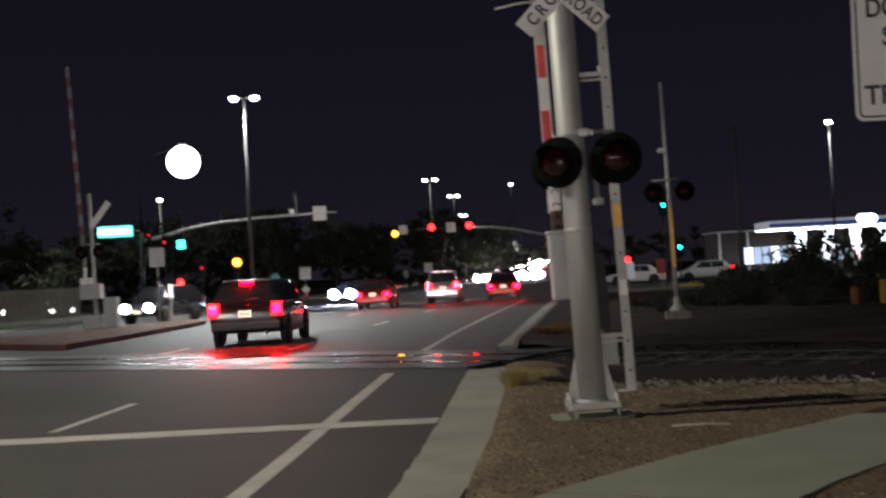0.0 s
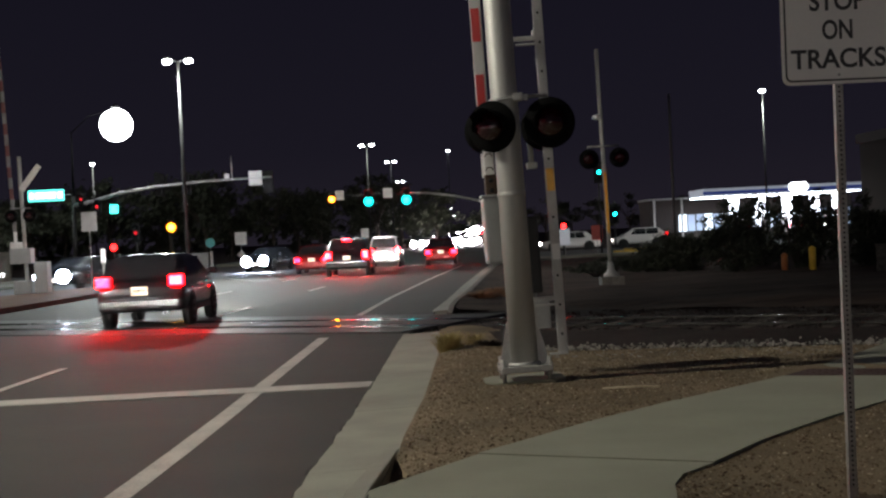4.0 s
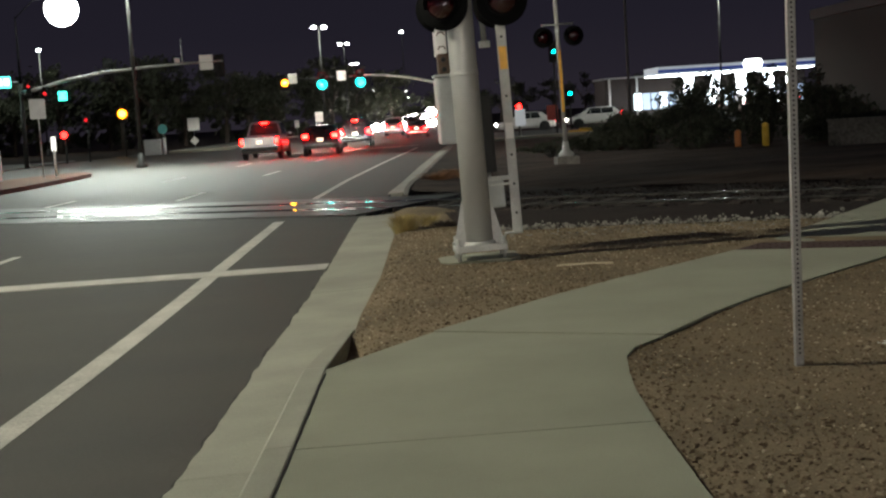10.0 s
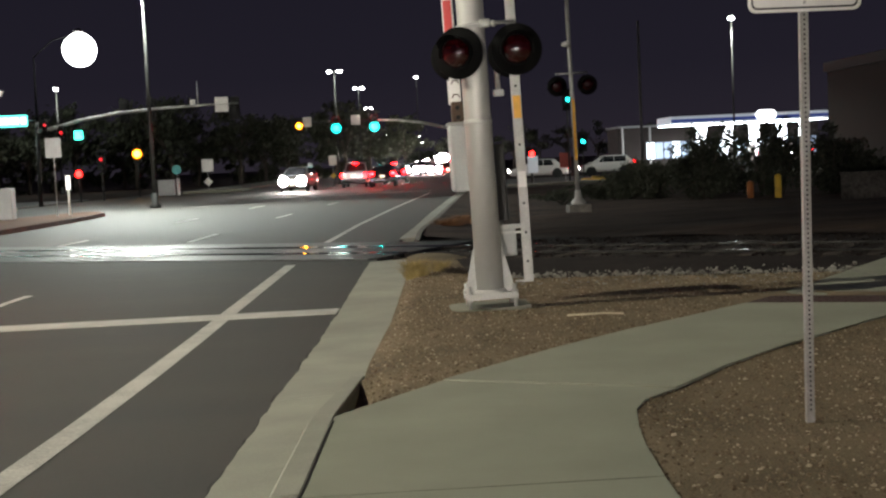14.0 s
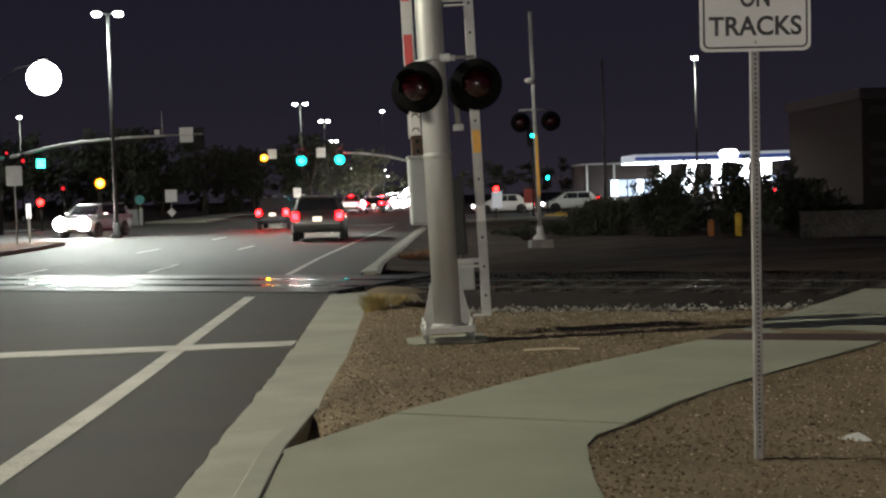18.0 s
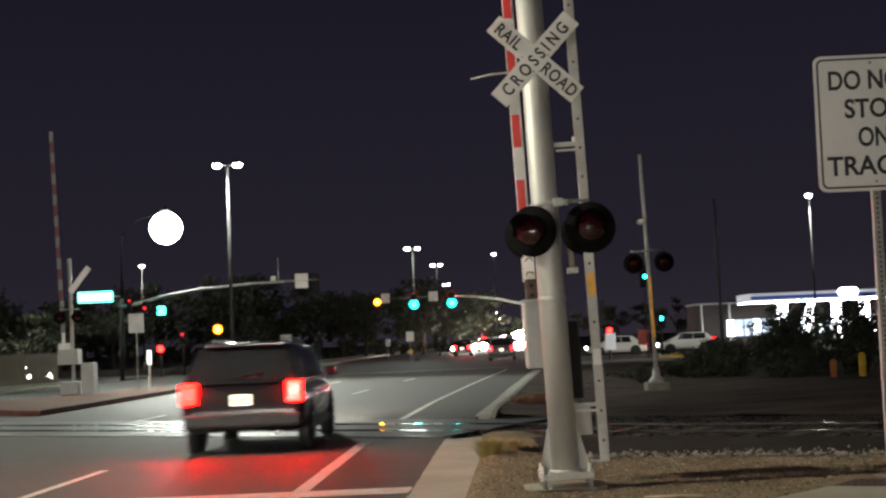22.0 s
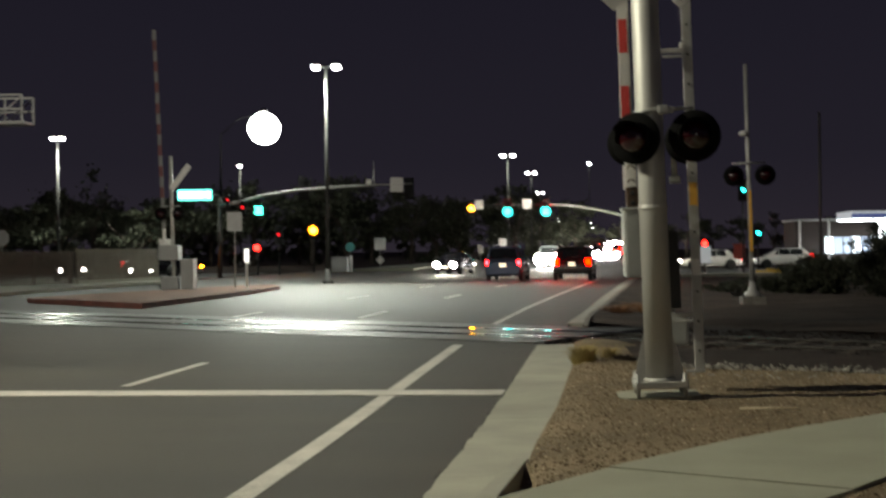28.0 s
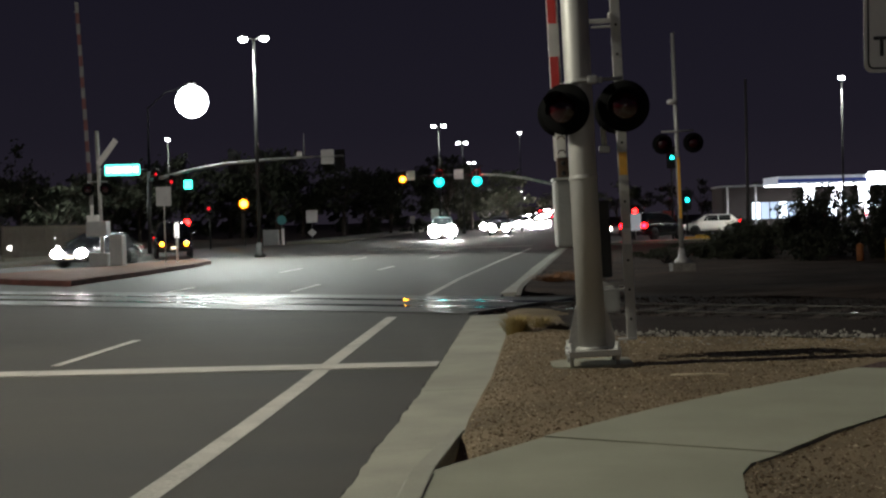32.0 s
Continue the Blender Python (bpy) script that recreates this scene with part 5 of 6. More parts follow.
for x in (34.4, 38.2):
    part("shop_post", tube(nb(), [(x, 171.2, -0.2), (x, 171.2, 4.9)], 0.14, 8), STRIPE_WHITE, fs)
for i in range(20):
    x = 37.9 + 1.2 * i
    lit = i % 5 in (0, 3)
    part("shop_window", box(nb(), x, x + 1.05, 171.9, 171.98, 0.5, 2.75), SHOP_LIT if lit else SHOP_DIM, fs, "bright shop window" if lit else "dimly lit shop window")
part("forecourt_post", tube(nb(), [(38.6, 150, -0.2), (38.6, 150, 4.7)], 0.12, 8), STRIPE_WHITE, fs)
for i in range(7):
    x = 40.5 + 2.5 * i
    part("fuel_pump", box(nb(), x - 0.45, x + 0.45, 156.8, 157.3, -0.1, 1.9, 0.05), WHITEBACK, fs)
bl = thing("commercial_building", "dark brown stucco building in the shade", "building", pose(0, 0, 0))
part("wall", box(nb(), 31.0, 54.0, 72, 84, -0.2, 6.3, 0.05), STUCCO, bl)
part("parapet", box(nb(), 30.8, 54.2, 71.8, 84.2, 6.3, 6.95, 0.05), SHINGLE, bl)
for zz in (1.2, 2.4, 3.3, 5.45):
    part("wall_band", box(nb(), 31.5, 53.5, 71.9, 72.0, zz, zz + 0.45), SHINGLE, bl)
for i in range(4):
    w_ = part("window", box(nb(), 35.5 + 4 * i, 38 + 4 * i, 71.88, 71.96, 3.95, 5.0), GLASS, bl)
    part("window_frame", box(nb(), 35.4 + 4 * i, 38.1 + 4 * i, 71.93, 72.0, 3.85, 5.1), SHINGLE, w_)
lw = thing("low_wall", "low pale concrete wall with worn patches", "wall", kind="structure")
part("wall_body", prism(nb(), [(12.7, 33.6), (19.5, 31.0), (19.6, 31.25), (12.8, 33.85)], -0.2, 0.62), STAINED, lw)
part("wall_cap", prism(nb(), [(12.65, 33.55), (19.5, 30.92), (19.65, 31.3), (12.8, 33.92)], 0.62, 0.68), STAINED, lw)
yk = thing("kerb", "yellow painted kerb end beside the side street", "kerb", kind="structure")
part("kerb_stone", prism(nb(), [(12.4, 74.6), (13.9, 72.0), (14.1, 72.2), (12.6, 74.8)], -0.25, 0.10), YELLOW, yk)
up = thing("utility_pole", "slim dark utility pole against the night sky", "utility pole", pose(11.65, 53.8, 0))
part("pole", tube(nb(), [(0, 0, -0.3), (0, 0, 7.1)], [0.07, 0.055], 10), SHINGLE, up)
# timber pole coloured black to stand as an unlit silhouette
up = thing("utility_pole", "timber utility pole behind the fence, coloured black as an unlit silhouette", "utility pole", pose(-37.0, 69, 0))
part("pole", tube(nb(), [(0, 0, -0.3), (0, 0, 9.0)], [0.2, 0.15], 10), FLASHER, up)
for x, y, m, h in ((11.75, 36.0, YELLOW, 0.62), (11.05, 36.4, mat("faded_orange", (0.35, 0.12, 0.03), 0.6), 0.45)):
    hy = thing("bollard", "yellow painted bollard by the bushes" if h > 0.5 else "faded orange bollard by the bushes", "bollard", pose(x, y, -0.05))
    part("post", tube(nb(), [(0, 0, -0.1), (0, 0, h)], 0.10, 12), m, hy)
    part("cap", lathe(nb(), [(0.11, h), (0.09, h + 0.05), (0.03, h + 0.09)], n=12), m, hy)
yk = thing("kerb_block", "low yellow painted kerb block at the side street", "kerb", pose(13.9, 74.5, 0, 0, 0, 12))
part("block", box(nb(), -0.9, 0.9, -0.15, 0.15, -0.15, 0.22, 0.04), YELLOW, yk)


# ---- plants, stones and litter ----
def leaf_cloud(centre, radii, count, size, seed):
    """Many small leaves in uneven clumps within an ellipsoid."""
    rnd = random.Random(seed)
    verts, faces = [], []
    clumps = []
    for _ in range(max(6, count // 60)):
        while True:
            p = Vector((rnd.uniform(-1, 1), rnd.uniform(-1, 1), rnd.uniform(-1, 1)))
            if 0.25 < p.length < 1:
                break
        clumps.append((p, rnd.uniform(0.16, 0.36)))
    for _ in range(count):
        p, r = rnd.choice(clumps)
        q = p + Vector((rnd.gauss(0, 1), rnd.gauss(0, 1), rnd.gauss(0, 0.8))) * r * 0.55
        c = Vector(centre) + Vector((q.x * radii[0], q.y * radii[1], q.z * radii[2]))
        a = Vector((rnd.gauss(0, 1), rnd.gauss(0, 1), rnd.gauss(0, 1))).normalized()
        u = a.orthogonal().normalized() * size * rnd.uniform(0.6, 1.4)
        w = a.cross(u).normalized() * size * rnd.uniform(0.3, 0.6)
        k = len(verts)
        verts += [tuple(c - u), tuple(c + w), tuple(c + u), tuple(c - w)]
        faces.append((k, k + 1, k + 2, k + 3))
    me = bpy.data.meshes.new("crown")
    me.from_pydata(verts, [], faces)
    return me


def tree(x, y, h, spread, seed, label, count=900, size=0.22):
    rnd = random.Random(seed)
    t = thing("tree", label, "tree", pose(x, y, -0.1), "dark trees")
    g = nb()
    tube(g, [(0, 0, 0), (0.1, 0, h * 0.25), (rnd.uniform(-0.3, 0.3), 0, h * 0.5)], [h * 0.03, h * 0.024, h * 0.016], 8)
    for k in range(5):
        a = 2 * math.pi * k / 5 + rnd.uniform(-0.4, 0.4)
        s = spread * rnd.uniform(0.5, 0.8)
        tube(g, [(0, 0, h * rnd.uniform(0.25, 0.42)), (math.cos(a) * s * 0.5, math.sin(a) * s * 0.5, h * 0.6), (math.cos(a) * s, math.sin(a) * s, h * rnd.uniform(0.7, 0.85))], [h * 0.014, h * 0.009, h * 0.003], 6)
    part("trunk", g, BARK, t)
    part("crown", leaf_cloud((0, 0, h * 0.66), (spread, spread, h * 0.36), count, size, seed), LEAF, t, "dark olive leaves")
    return t


rnd = random.Random(11)
for i in range(24):
    x = -72 + 3.3 * i + rnd.uniform(-1.2, 1.2)
    y = 150 + rnd.uniform(-8, 14) + max(0, (x + 12)) * 1.4
    tree(x, y, rnd.uniform(7.0, 10.0), rnd.uniform(3.2, 4.6), 100 + i, "dark leafy street tree beyond the intersection", 2000, 0.32)
for i in range(16):
    x = -78 + 3.6 * i + rnd.uniform(-1.2, 1.2)
    y = 92 + rnd.uniform(-6, 10)
    if x < -26:
        tree(x, y, rnd.uniform(4.5, 6.6), rnd.uniform(2.4, 3.4), 200 + i, "dark leafy tree behind the boundary wall", 1000, 0.24)
for x, y, h in ((-36.5, 100, 8.0), (-39.5, 101, 7.6)):
    tree(x, y, h, 1.6, int(h * 10), "slim dark tree with a round crown behind the wall", 800, 0.2)
for i in range(14):
    tree(14 + 4.2 * i + rnd.uniform(-1, 1), 196 + rnd.uniform(-6, 8), rnd.uniform(5, 7.5), rnd.uniform(2.6, 3.6), 300 + i, "dark tree on the far side of the forecourt", 500, 0.32)


# dark thicket below and behind the trees
thicket = bpy.data.meshes.new("thicket")
tv, tf = [], []
for i in range(44):
    x = -92 + 2.35 * i
    y = 160 + (x + 40) * 0.12 + (i % 3) * 2.5 + max(0, x + 12) * 2.0
    h = 2.4 + 1.8 * abs(math.sin(i * 1.7))
    c = leaf_cloud((x, y, h * 0.5), (2.2, 1.6, h * 0.62), 260, 0.42, 700 + i)
    k = len(tv)
    tv += [tuple(v.co) for v in c.vertices]
    tf += [tuple(k + q for q in f.vertices) for f in c.polygons]
    bpy.data.meshes.remove(c)
thicket.from_pydata(tv, [], tf)
single("thicket", thicket, LEAF, "dark thicket of shrubs beyond the crossing street", "shrubs", kind="stuff")


def bush(x, y, h, w, seed, label="dark scrubby bush by the track", count=1100):
    t = thing("bush", label, "bush", pose(x, y, -0.08), "scrubby bushes")
    r = random.Random(seed)
    g = nb()
    for k in range(7):
        a = 2 * math.pi * k / 7
        tube(g, [(0, 0, 0), (math.cos(a) * w * 0.3, math.sin(a) * w * 0.3, h * 0.45), (math.cos(a) * w * 0.6, math.sin(a) * w * 0.6, h * r.uniform(0.7, 0.95))], [0.03, 0.02, 0.006], 5)
    part("stem_clump", g, BARK, t)
    part("crown", leaf_cloud((0, 0, h * 0.52), (w, w * 0.8, h * 0.52), count, 0.075, seed), LEAF, t)


rnd = random.Random(5)
for i in range(13):
    x = 8.0 + 0.72 * i
    bush(x, 40.5 + rnd.uniform(-1.5, 2.5) - 0.25 * i, (0.7, 1.1, 1.3, 1.6, 2.1, 2.35, 2.3, 2.3, 2.0, 1.6, 1.1, 0.9, 0.8)[i], rnd.uniform(0.8, 1.1), 50 + i, count=2600)
for x, y, h, w in ((5.9, 39, 0.5, 0.9), (6.9, 42, 0.5, 1.1), (16.3, 35, 0.9, 0.9), (17.6, 33.6, 0.7, 0.9)):
    bush(x, y, h, w, int(x * 10), "low dark shrub by the track", 600)


def tuft(x, y, h, w, n, seed, material=DRYGRASS, label="tuft of dry straw-coloured grass at the kerb"):
    r = random.Random(seed)
    verts, faces = [], []
    for _ in range(n):
        a, s = r.uniform(0, 2 * math.pi), r.uniform(0, 0.35) * w
        bx, by = math.cos(a) * s, math.sin(a) * s
        a2, ln, out = a + r.uniform(-0.8, 0.8), h * r.uniform(0.5, 1.1), w * r.uniform(0.1, 0.9)
        tx, ty = bx + math.cos(a2) * out, by + math.sin(a2) * out
        px, py = -math.sin(a2) * 0.005, math.cos(a2) * 0.005
        mx, my, mz = (bx + tx) / 2 - math.cos(a2) * out * 0.12, (by + ty) / 2 - math.sin(a2) * out * 0.12, ln * 0.68
        k = len(verts)
        verts += [(bx - px, by - py, 0), (bx + px, by + py, 0), (mx + px, my + py, mz), (mx - px, my - py, mz), (tx, ty, ln)]
        faces += [(k, k + 1, k + 2, k + 3), (k + 3, k + 2, k + 4)]
    me = bpy.data.meshes.new("grass_tuft")
    me.from_pydata(verts, [], faces)
    return single("grass_tuft", me, material, label, "grass", kind="stuff", at=pose(x, y, -0.09))


tuft(0.50, 16.4, 0.30, 0.36, 420, 1)
tuft(0.86, 17.0, 0.24, 0.3, 160, 2)
tuft(1.75, 29.3, 0.24, 0.8, 420, 3, RUSTGRASS, "patch of low rust-brown dry grass behind the kerb")
tuft(2.4, 30.2, 0.22, 0.8, 300, 4, RUSTGRASS, "patch of low rust-brown dry grass behind the kerb")
tuft(2.2, 31.5, 0.22, 0.7, 260, 5, RUSTGRASS, "patch of low rust-brown dry grass behind the kerb")
tuft(3.3, 36.0, 0.3, 0.9, 260, 6, RUSTGRASS, "patch of low rust-brown dry grass behind the kerb")
tuft(1.05, 16.7, 0.16, 0.34, 420, 7, BARK, "clump of dead dark brush beside the grass")


def stones(name, label, n, place, size, material, seed, category):
    """Loose stones in one mesh."""
    r = random.Random(seed)
    verts, faces = [], []
    base = [Vector(v) for v in ((0, 0, 1), (0.9, 0, 0.1), (0.2, 0.85, 0), (-0.8, 0.5, 0.1), (-0.7, -0.6, 0), (0.35, -0.85, 0.1), (0, 0, -0.8))]
    tri = ((0, 1, 2), (0, 2, 3), (0, 3, 4), (0, 4, 5), (0, 5, 1), (6, 2, 1), (6, 3, 2), (6, 4, 3), (6, 5, 4), (6, 1, 5))
    made = 0
    while made < n:
        p = place(r)
        if p is None:
            continue
        s = size[0] * (size[1] / size[0]) ** (r.random() ** 2)
        rot = Euler((r.uniform(0, 6), r.uniform(0, 6), r.uniform(0, 6))).to_matrix()
        sc = Vector((r.uniform(0.7, 1.3), r.uniform(0.7, 1.3), r.uniform(0.45, 0.8)))
        k = len(verts)
        for v in base:
            q = rot @ Vector((v.x * sc.x, v.y * sc.y, v.z * sc.z)) * s
            verts.append((p[0] + q.x, p[1] + q.y, p[2] + q.z * 0.8))
        faces += [(a + k, b + k, c + k) for a, b, c in tri]
        made += 1
    me = bpy.data.meshes.new(name)
    me.from_pydata(verts, [], faces)
    return single(name, me, material, label, category, kind="stuff")


def on_verge(r):
    x, y = r.uniform(-0.4, 7.5), 3.5 + 13.5 * r.random() ** 1.15
    if x < back_of(y) + 0.03 or on_path(x, y) or track_n(x, y) > -2.3:
        return None
    if x > 3.4 and y > 10.8 and abs((x - 4.2) - (y - 11.6) * 0.85) < 1.0:
        return None
    return x, y, verge_z(x, y) + 0.002


stones("gravel", "loose brown gravel scattered over the verge", 60000, on_verge, (0.006, 0.020), PEBBLE, 3, "gravel")
stones("gravel", "pale broken rocks at the edge of the track bed", 2300, lambda r: (lambda x: (x, 15.3 - 0.33 * (x - 1.4) + r.gauss(0, 0.55), -0.028))(r.uniform(1.6, 6.4)), (0.014, 0.052), ROCK, 4, "gravel")
stones("ballast_stones", "dark ballast stones round the rails", 4200, lambda r: (lambda s, n: None if s < 4.6 else (*on_track(s, n, 0)[:2], -0.16))(r.uniform(4.6, 22), r.uniform(-2.6, 3.2)), (0.02, 0.06), BALLAST, 5, "ballast")
g = nb()
prism(g, [(-0.09, -0.07), (0.09, -0.08), (0.10, 0.06), (-0.07, 0.08)], 0, [0.012, 0.03, 0.05, 0.02])
single("paper_scrap", g, PAPER, "crumpled scrap of white paper on the gravel", "litter", at=pose(2.92, 6.88, -0.035, 0, 0, 12))
single("stick", tube(nb(), [(-0.27, 0.02, 0.010), (0.05, 0.02, 0.016), (0.24, -0.02, 0.010)], 0.009, 6), mat("pale_wood", (0.55, 0.47, 0.33), 0.8), "pale splinter of wood lying on the gravel", "stick", at=pose(1.98, 11.3, 0.004, 0, 0, -4))


# ---- vehicles ----
KINDS = {
    # length, half width, belt, roof, wheel radius, cabin stations (y, z fraction), rear overhang, front axle from the nose
    "sedan": (4.6, 0.87, 0.93, 1.45, 0.33, ((0.55, 0), (1.15, 0.92), (1.75, 1.0), (2.65, 0.97), (3.65, 0)), 0.98, 0.90),
    "suv": (4.6, 0.965, 1.08, 1.70, 0.36, ((0.10, 0), (0.42, 0.88), (0.8, 1.0), (2.4, 1.0), (2.9, 0.92), (3.65, 0)), 0.92, 0.88),
    "crossover": (4.5, 0.88, 1.06, 1.72, 0.34, ((0.10, 0), (0.45, 0.88), (0.85, 1.0), (2.3, 1.0), (2.8, 0.92), (3.55, 0)), 0.90, 0.88),
    "hatchback": (4.2, 0.91, 1.00, 1.50, 0.33, ((0.12, 0), (0.62, 0.90), (1.05, 1.0), (2.15, 0.99), (2.55, 0.90), (3.35, 0)), 0.86, 0.86),
    "minivan": (5.1, 0.91, 1.05, 1.76, 0.35, ((0.08, 0), (0.30, 0.90), (0.7, 1.0), (2.9, 1.0), (3.4, 0.90), (4.4, 0)), 1.0, 0.92),
    "pickup": (5.6, 0.95, 1.12, 1.86, 0.40, ((2.05, 0), (2.30, 0.90), (2.6, 1.0), (3.5, 1.0), (3.9, 0.92), (4.55, 0)), 1.15, 0.95),
}
PAINTS = {}


def paint(name, colour, rough=0.25, metal=0.3):
    if name not in PAINTS:
        PAINTS[name] = mat("car_paint_" + name, colour, rough, metal, vary=0.06, scale=2, fine=200, bump=0.0, coat=0.6, gloss_vary=0.03)
    return PAINTS[name]


DARK_PAINT = paint("dark", (0.020, 0.021, 0.024))
BLUE_PAINT = paint("blue", (0.085, 0.108, 0.18), 0.24, 0.5)
SILVER_PAINT = paint("silver", (0.42, 0.42, 0.43), 0.3, 0.6)
GREY_PAINT = paint("grey", (0.13, 0.125, 0.125), 0.3, 0.5)
WHITE_PAINT = paint("white", (0.68, 0.67, 0.65), 0.3, 0.0)
RED_PAINT = paint("red", (0.30, 0.02, 0.02))


def car(kind, body_paint, label, tail=TAIL, head=None, brake_bar=False, signal=False, rack=False, far=False, glare=False):
    ln, hw, belt, roof, wr, cabin, ro, fo = KINDS[kind]
    cat = {"sedan": "car", "suv": "car", "crossover": "car", "hatchback": "car", "minivan": "minivan", "pickup": "pickup truck"}[kind]
    t = thing({"sedan": "car", "suv": "car", "crossover": "car", "hatchback": "car", "minivan": "minivan", "pickup": "pickup_truck"}[kind], label, cat, None, "cars in traffic")
    zl = 0.24 if kind in ("sedan", "minivan") else 0.32
    bed = kind == "pickup"
    # lower body, lofted along its length
    st = [(0.0, zl + 0.14, belt * 0.62, hw * 0.90), (0.05, zl + 0.06, belt * 0.80, hw * 0.95), (0.14, zl + 0.02, belt * 0.97, hw * 0.985), (0.45, zl, belt, hw), (ln * 0.5, zl, belt * 1.0, hw),
          (ln * 0.70, zl, belt * 0.985, hw), (ln * 0.86, zl, belt * 0.88, hw * 0.985), (ln * 0.95, zl + 0.02, belt * 0.79, hw * 0.94), (ln * 0.99, zl + 0.05, belt * 0.68, hw * 0.86), (ln, zl + 0.12, belt * 0.56, hw * 0.80)]
    if bed or kind == "minivan":
        st[0], st[1], st[2] = (0.0, zl + 0.16, belt * 0.90, hw * 0.94), (0.04, zl + 0.1, belt * 0.97, hw * 0.97), (0.12, zl + 0.02, belt, hw * 0.99)
    g = nb()
    rows = []
    for y, a, b, w in st:
        h = b - a
        half = ((w * 0.86, a), (w * 0.97, a + 0.06 * h), (w, a + 0.35 * h), (w * 0.995, a + 0.62 * h), (w * 0.965, a + 0.90 * h), (w * 0.90, b - 0.01), (w * 0.70, b + 0.012))
        rows.append([g.verts.new((x, y, z)) for x, z in half] + [g.verts.new((-x, y, z)) for x, z in half[::-1]])
    for p, q in zip(rows, rows[1:]):
        for i in range(14):
            j = (i + 1) % 14
            f = g.faces.new((p[i], p[j], q[j], q[i]))
            f.smooth = True
    g.faces.new(rows[0]), g.faces.new(rows[-1][::-1])
    part("body", g, body_paint, t)
    # cabin
    g = nb()
    wb, wt = hw * 0.93, hw * 0.76
    rows = []

    def top(fr):
        return belt + (roof - belt) * fr

    for y, fr in cabin:
        z = max(top(fr), belt + 0.005)
        k = max(fr, 0.02)
        half = ((wb, belt - 0.04), (wb + (wt - wb) * 0.55 * k, belt + (z - belt) * 0.55), (wb + (wt - wb) * 0.92 * k, belt + (z - belt) * 0.9), (wt * 0.88 + (wb - wt) * (1 - k), z), (0.35, z + 0.02 * k))
        rows.append([g.verts.new((x, y, zz)) for x, zz in half] + [g.verts.new((-x, y, zz)) for x, zz in half[::-1]])
    for p, q in zip(rows, rows[1:]):
        for i in range(9):
            f = g.faces.new((p[i], p[i + 1], q[i + 1], q[i]))
            f.smooth = True
    part("cabin", g, body_paint, t)

    def pane(name, pts, label_=""):
        q = nb()
        vs = [Vector(p) for p in pts]
        nrm = (vs[1] - vs[0]).cross(vs[2] - vs[0]).normalized() * 0.012
        a = [q.verts.new(v + nrm) for v in vs]
        b = [q.verts.new(v - nrm) for v in vs]
        q.faces.new(a), q.faces.new(b[::-1])
        for i in range(len(vs)):
            j = (i + 1) % len(vs)
            q.faces.new((a[j], a[i], b[i], b[j]))
        return part(name, q, GLASS, t, label_)

    c0, c1, c2, cn1, cn = cabin[0], cabin[1], cabin[2], cabin[-2], cabin[-1]
    zr = top(c1[1])
    yr0, yr1 = c0[0] + (c1[0] - c0[0]) * 0.12, c0[0] + (c1[0] - c0[0]) * 0.93
    zr0, zr1 = belt + (zr - belt) * 0.12, belt + (zr - belt) * 0.93
    pane("rear_window", [(-wb * 0.86, yr0 - 0.006, zr0), (wb * 0.86, yr0 - 0.006, zr0), (wt * 0.90, yr1 - 0.006, zr1), (-wt * 0.90, yr1 - 0.006, zr1)], "dark tinted rear window")
    zf = top(cn1[1])
    yf0, yf1 = cn[0] - (cn[0] - cn1[0]) * 0.1, cn1[0] + (cn[0] - cn1[0]) * 0.06
    pane("windscreen", [(wb * 0.86, yf0 + 0.006, belt + (zf - belt) * 0.1), (-wb * 0.86, yf0 + 0.006, belt + (zf - belt) * 0.1), (-wt * 0.90, yf1 + 0.006, belt + (zf - belt) * 0.94), (wt * 0.90, yf1 + 0.006, belt + (zf - belt) * 0.94)])
    ysp = [c1[0] - 0.02 + (0.1 if kind != "pickup" else 0.05)] + ([1.62, 2.45] if kind in ("suv", "crossover", "hatchback") else [1.75, 2.75] if kind == "minivan" else [2.02] if kind == "sedan" else [3.2]) + [cn1[0] + 0.22]
    for sx in (-1, 1):
        for a, b in zip(ysp, ysp[1:]):
            z0, z1 = belt + 0.04, belt + (roof - belt) * 0.86
            xa, xb = (wb - 0.004) * sx, (wb + (wt - wb) * 0.86 + 0.012) * sx
            ya1 = a + (0.18 if a == ysp[0] and kind == "sedan" else 0.03)
            yb1 = b - (0.32 if b == ysp[-1] else 0.03)
            pane("side_window", [(xa, a + 0.03, z0), (xa, b - 0.03, z0), (xb, yb1, z1), (xb, ya1, z1)])
    # wheels
    for yw in (ro, ln - fo):
        for sx in (-1, 1):
            part("wheel_arch", lathe(nb(), [(wr + 0.075, (hw - 0.10) * sx), (wr + 0.075, (hw + 0.006) * sx), (wr - 0.02, (hw + 0.006) * sx)], (0, yw, wr + 0.01), "x", 22), TRIM, t)
            ty = part("tyre", lathe(nb(), [(wr * 0.62, (hw - 0.17) * sx), (wr * 0.96, (hw - 0.18) * sx), (wr, (hw - 0.14) * sx), (wr, (hw - 0.02) * sx), (wr * 0.94, (hw + 0.015) * sx), (wr * 0.64, (hw + 0.018) * sx)], (0, yw, wr), "x", 22), TYRE, t)
            if not far:
                part("rim", lathe(nb(), [(wr * 0.63, (hw - 0.01) * sx), (wr * 0.60, (hw + 0.022) * sx), (wr * 0.45, (hw + 0.008) * sx), (wr * 0.14, (hw + 0.012) * sx), (wr * 0.10, (hw + 0.024) * sx)], (0, yw, wr), "x", 14), RIM, ty)
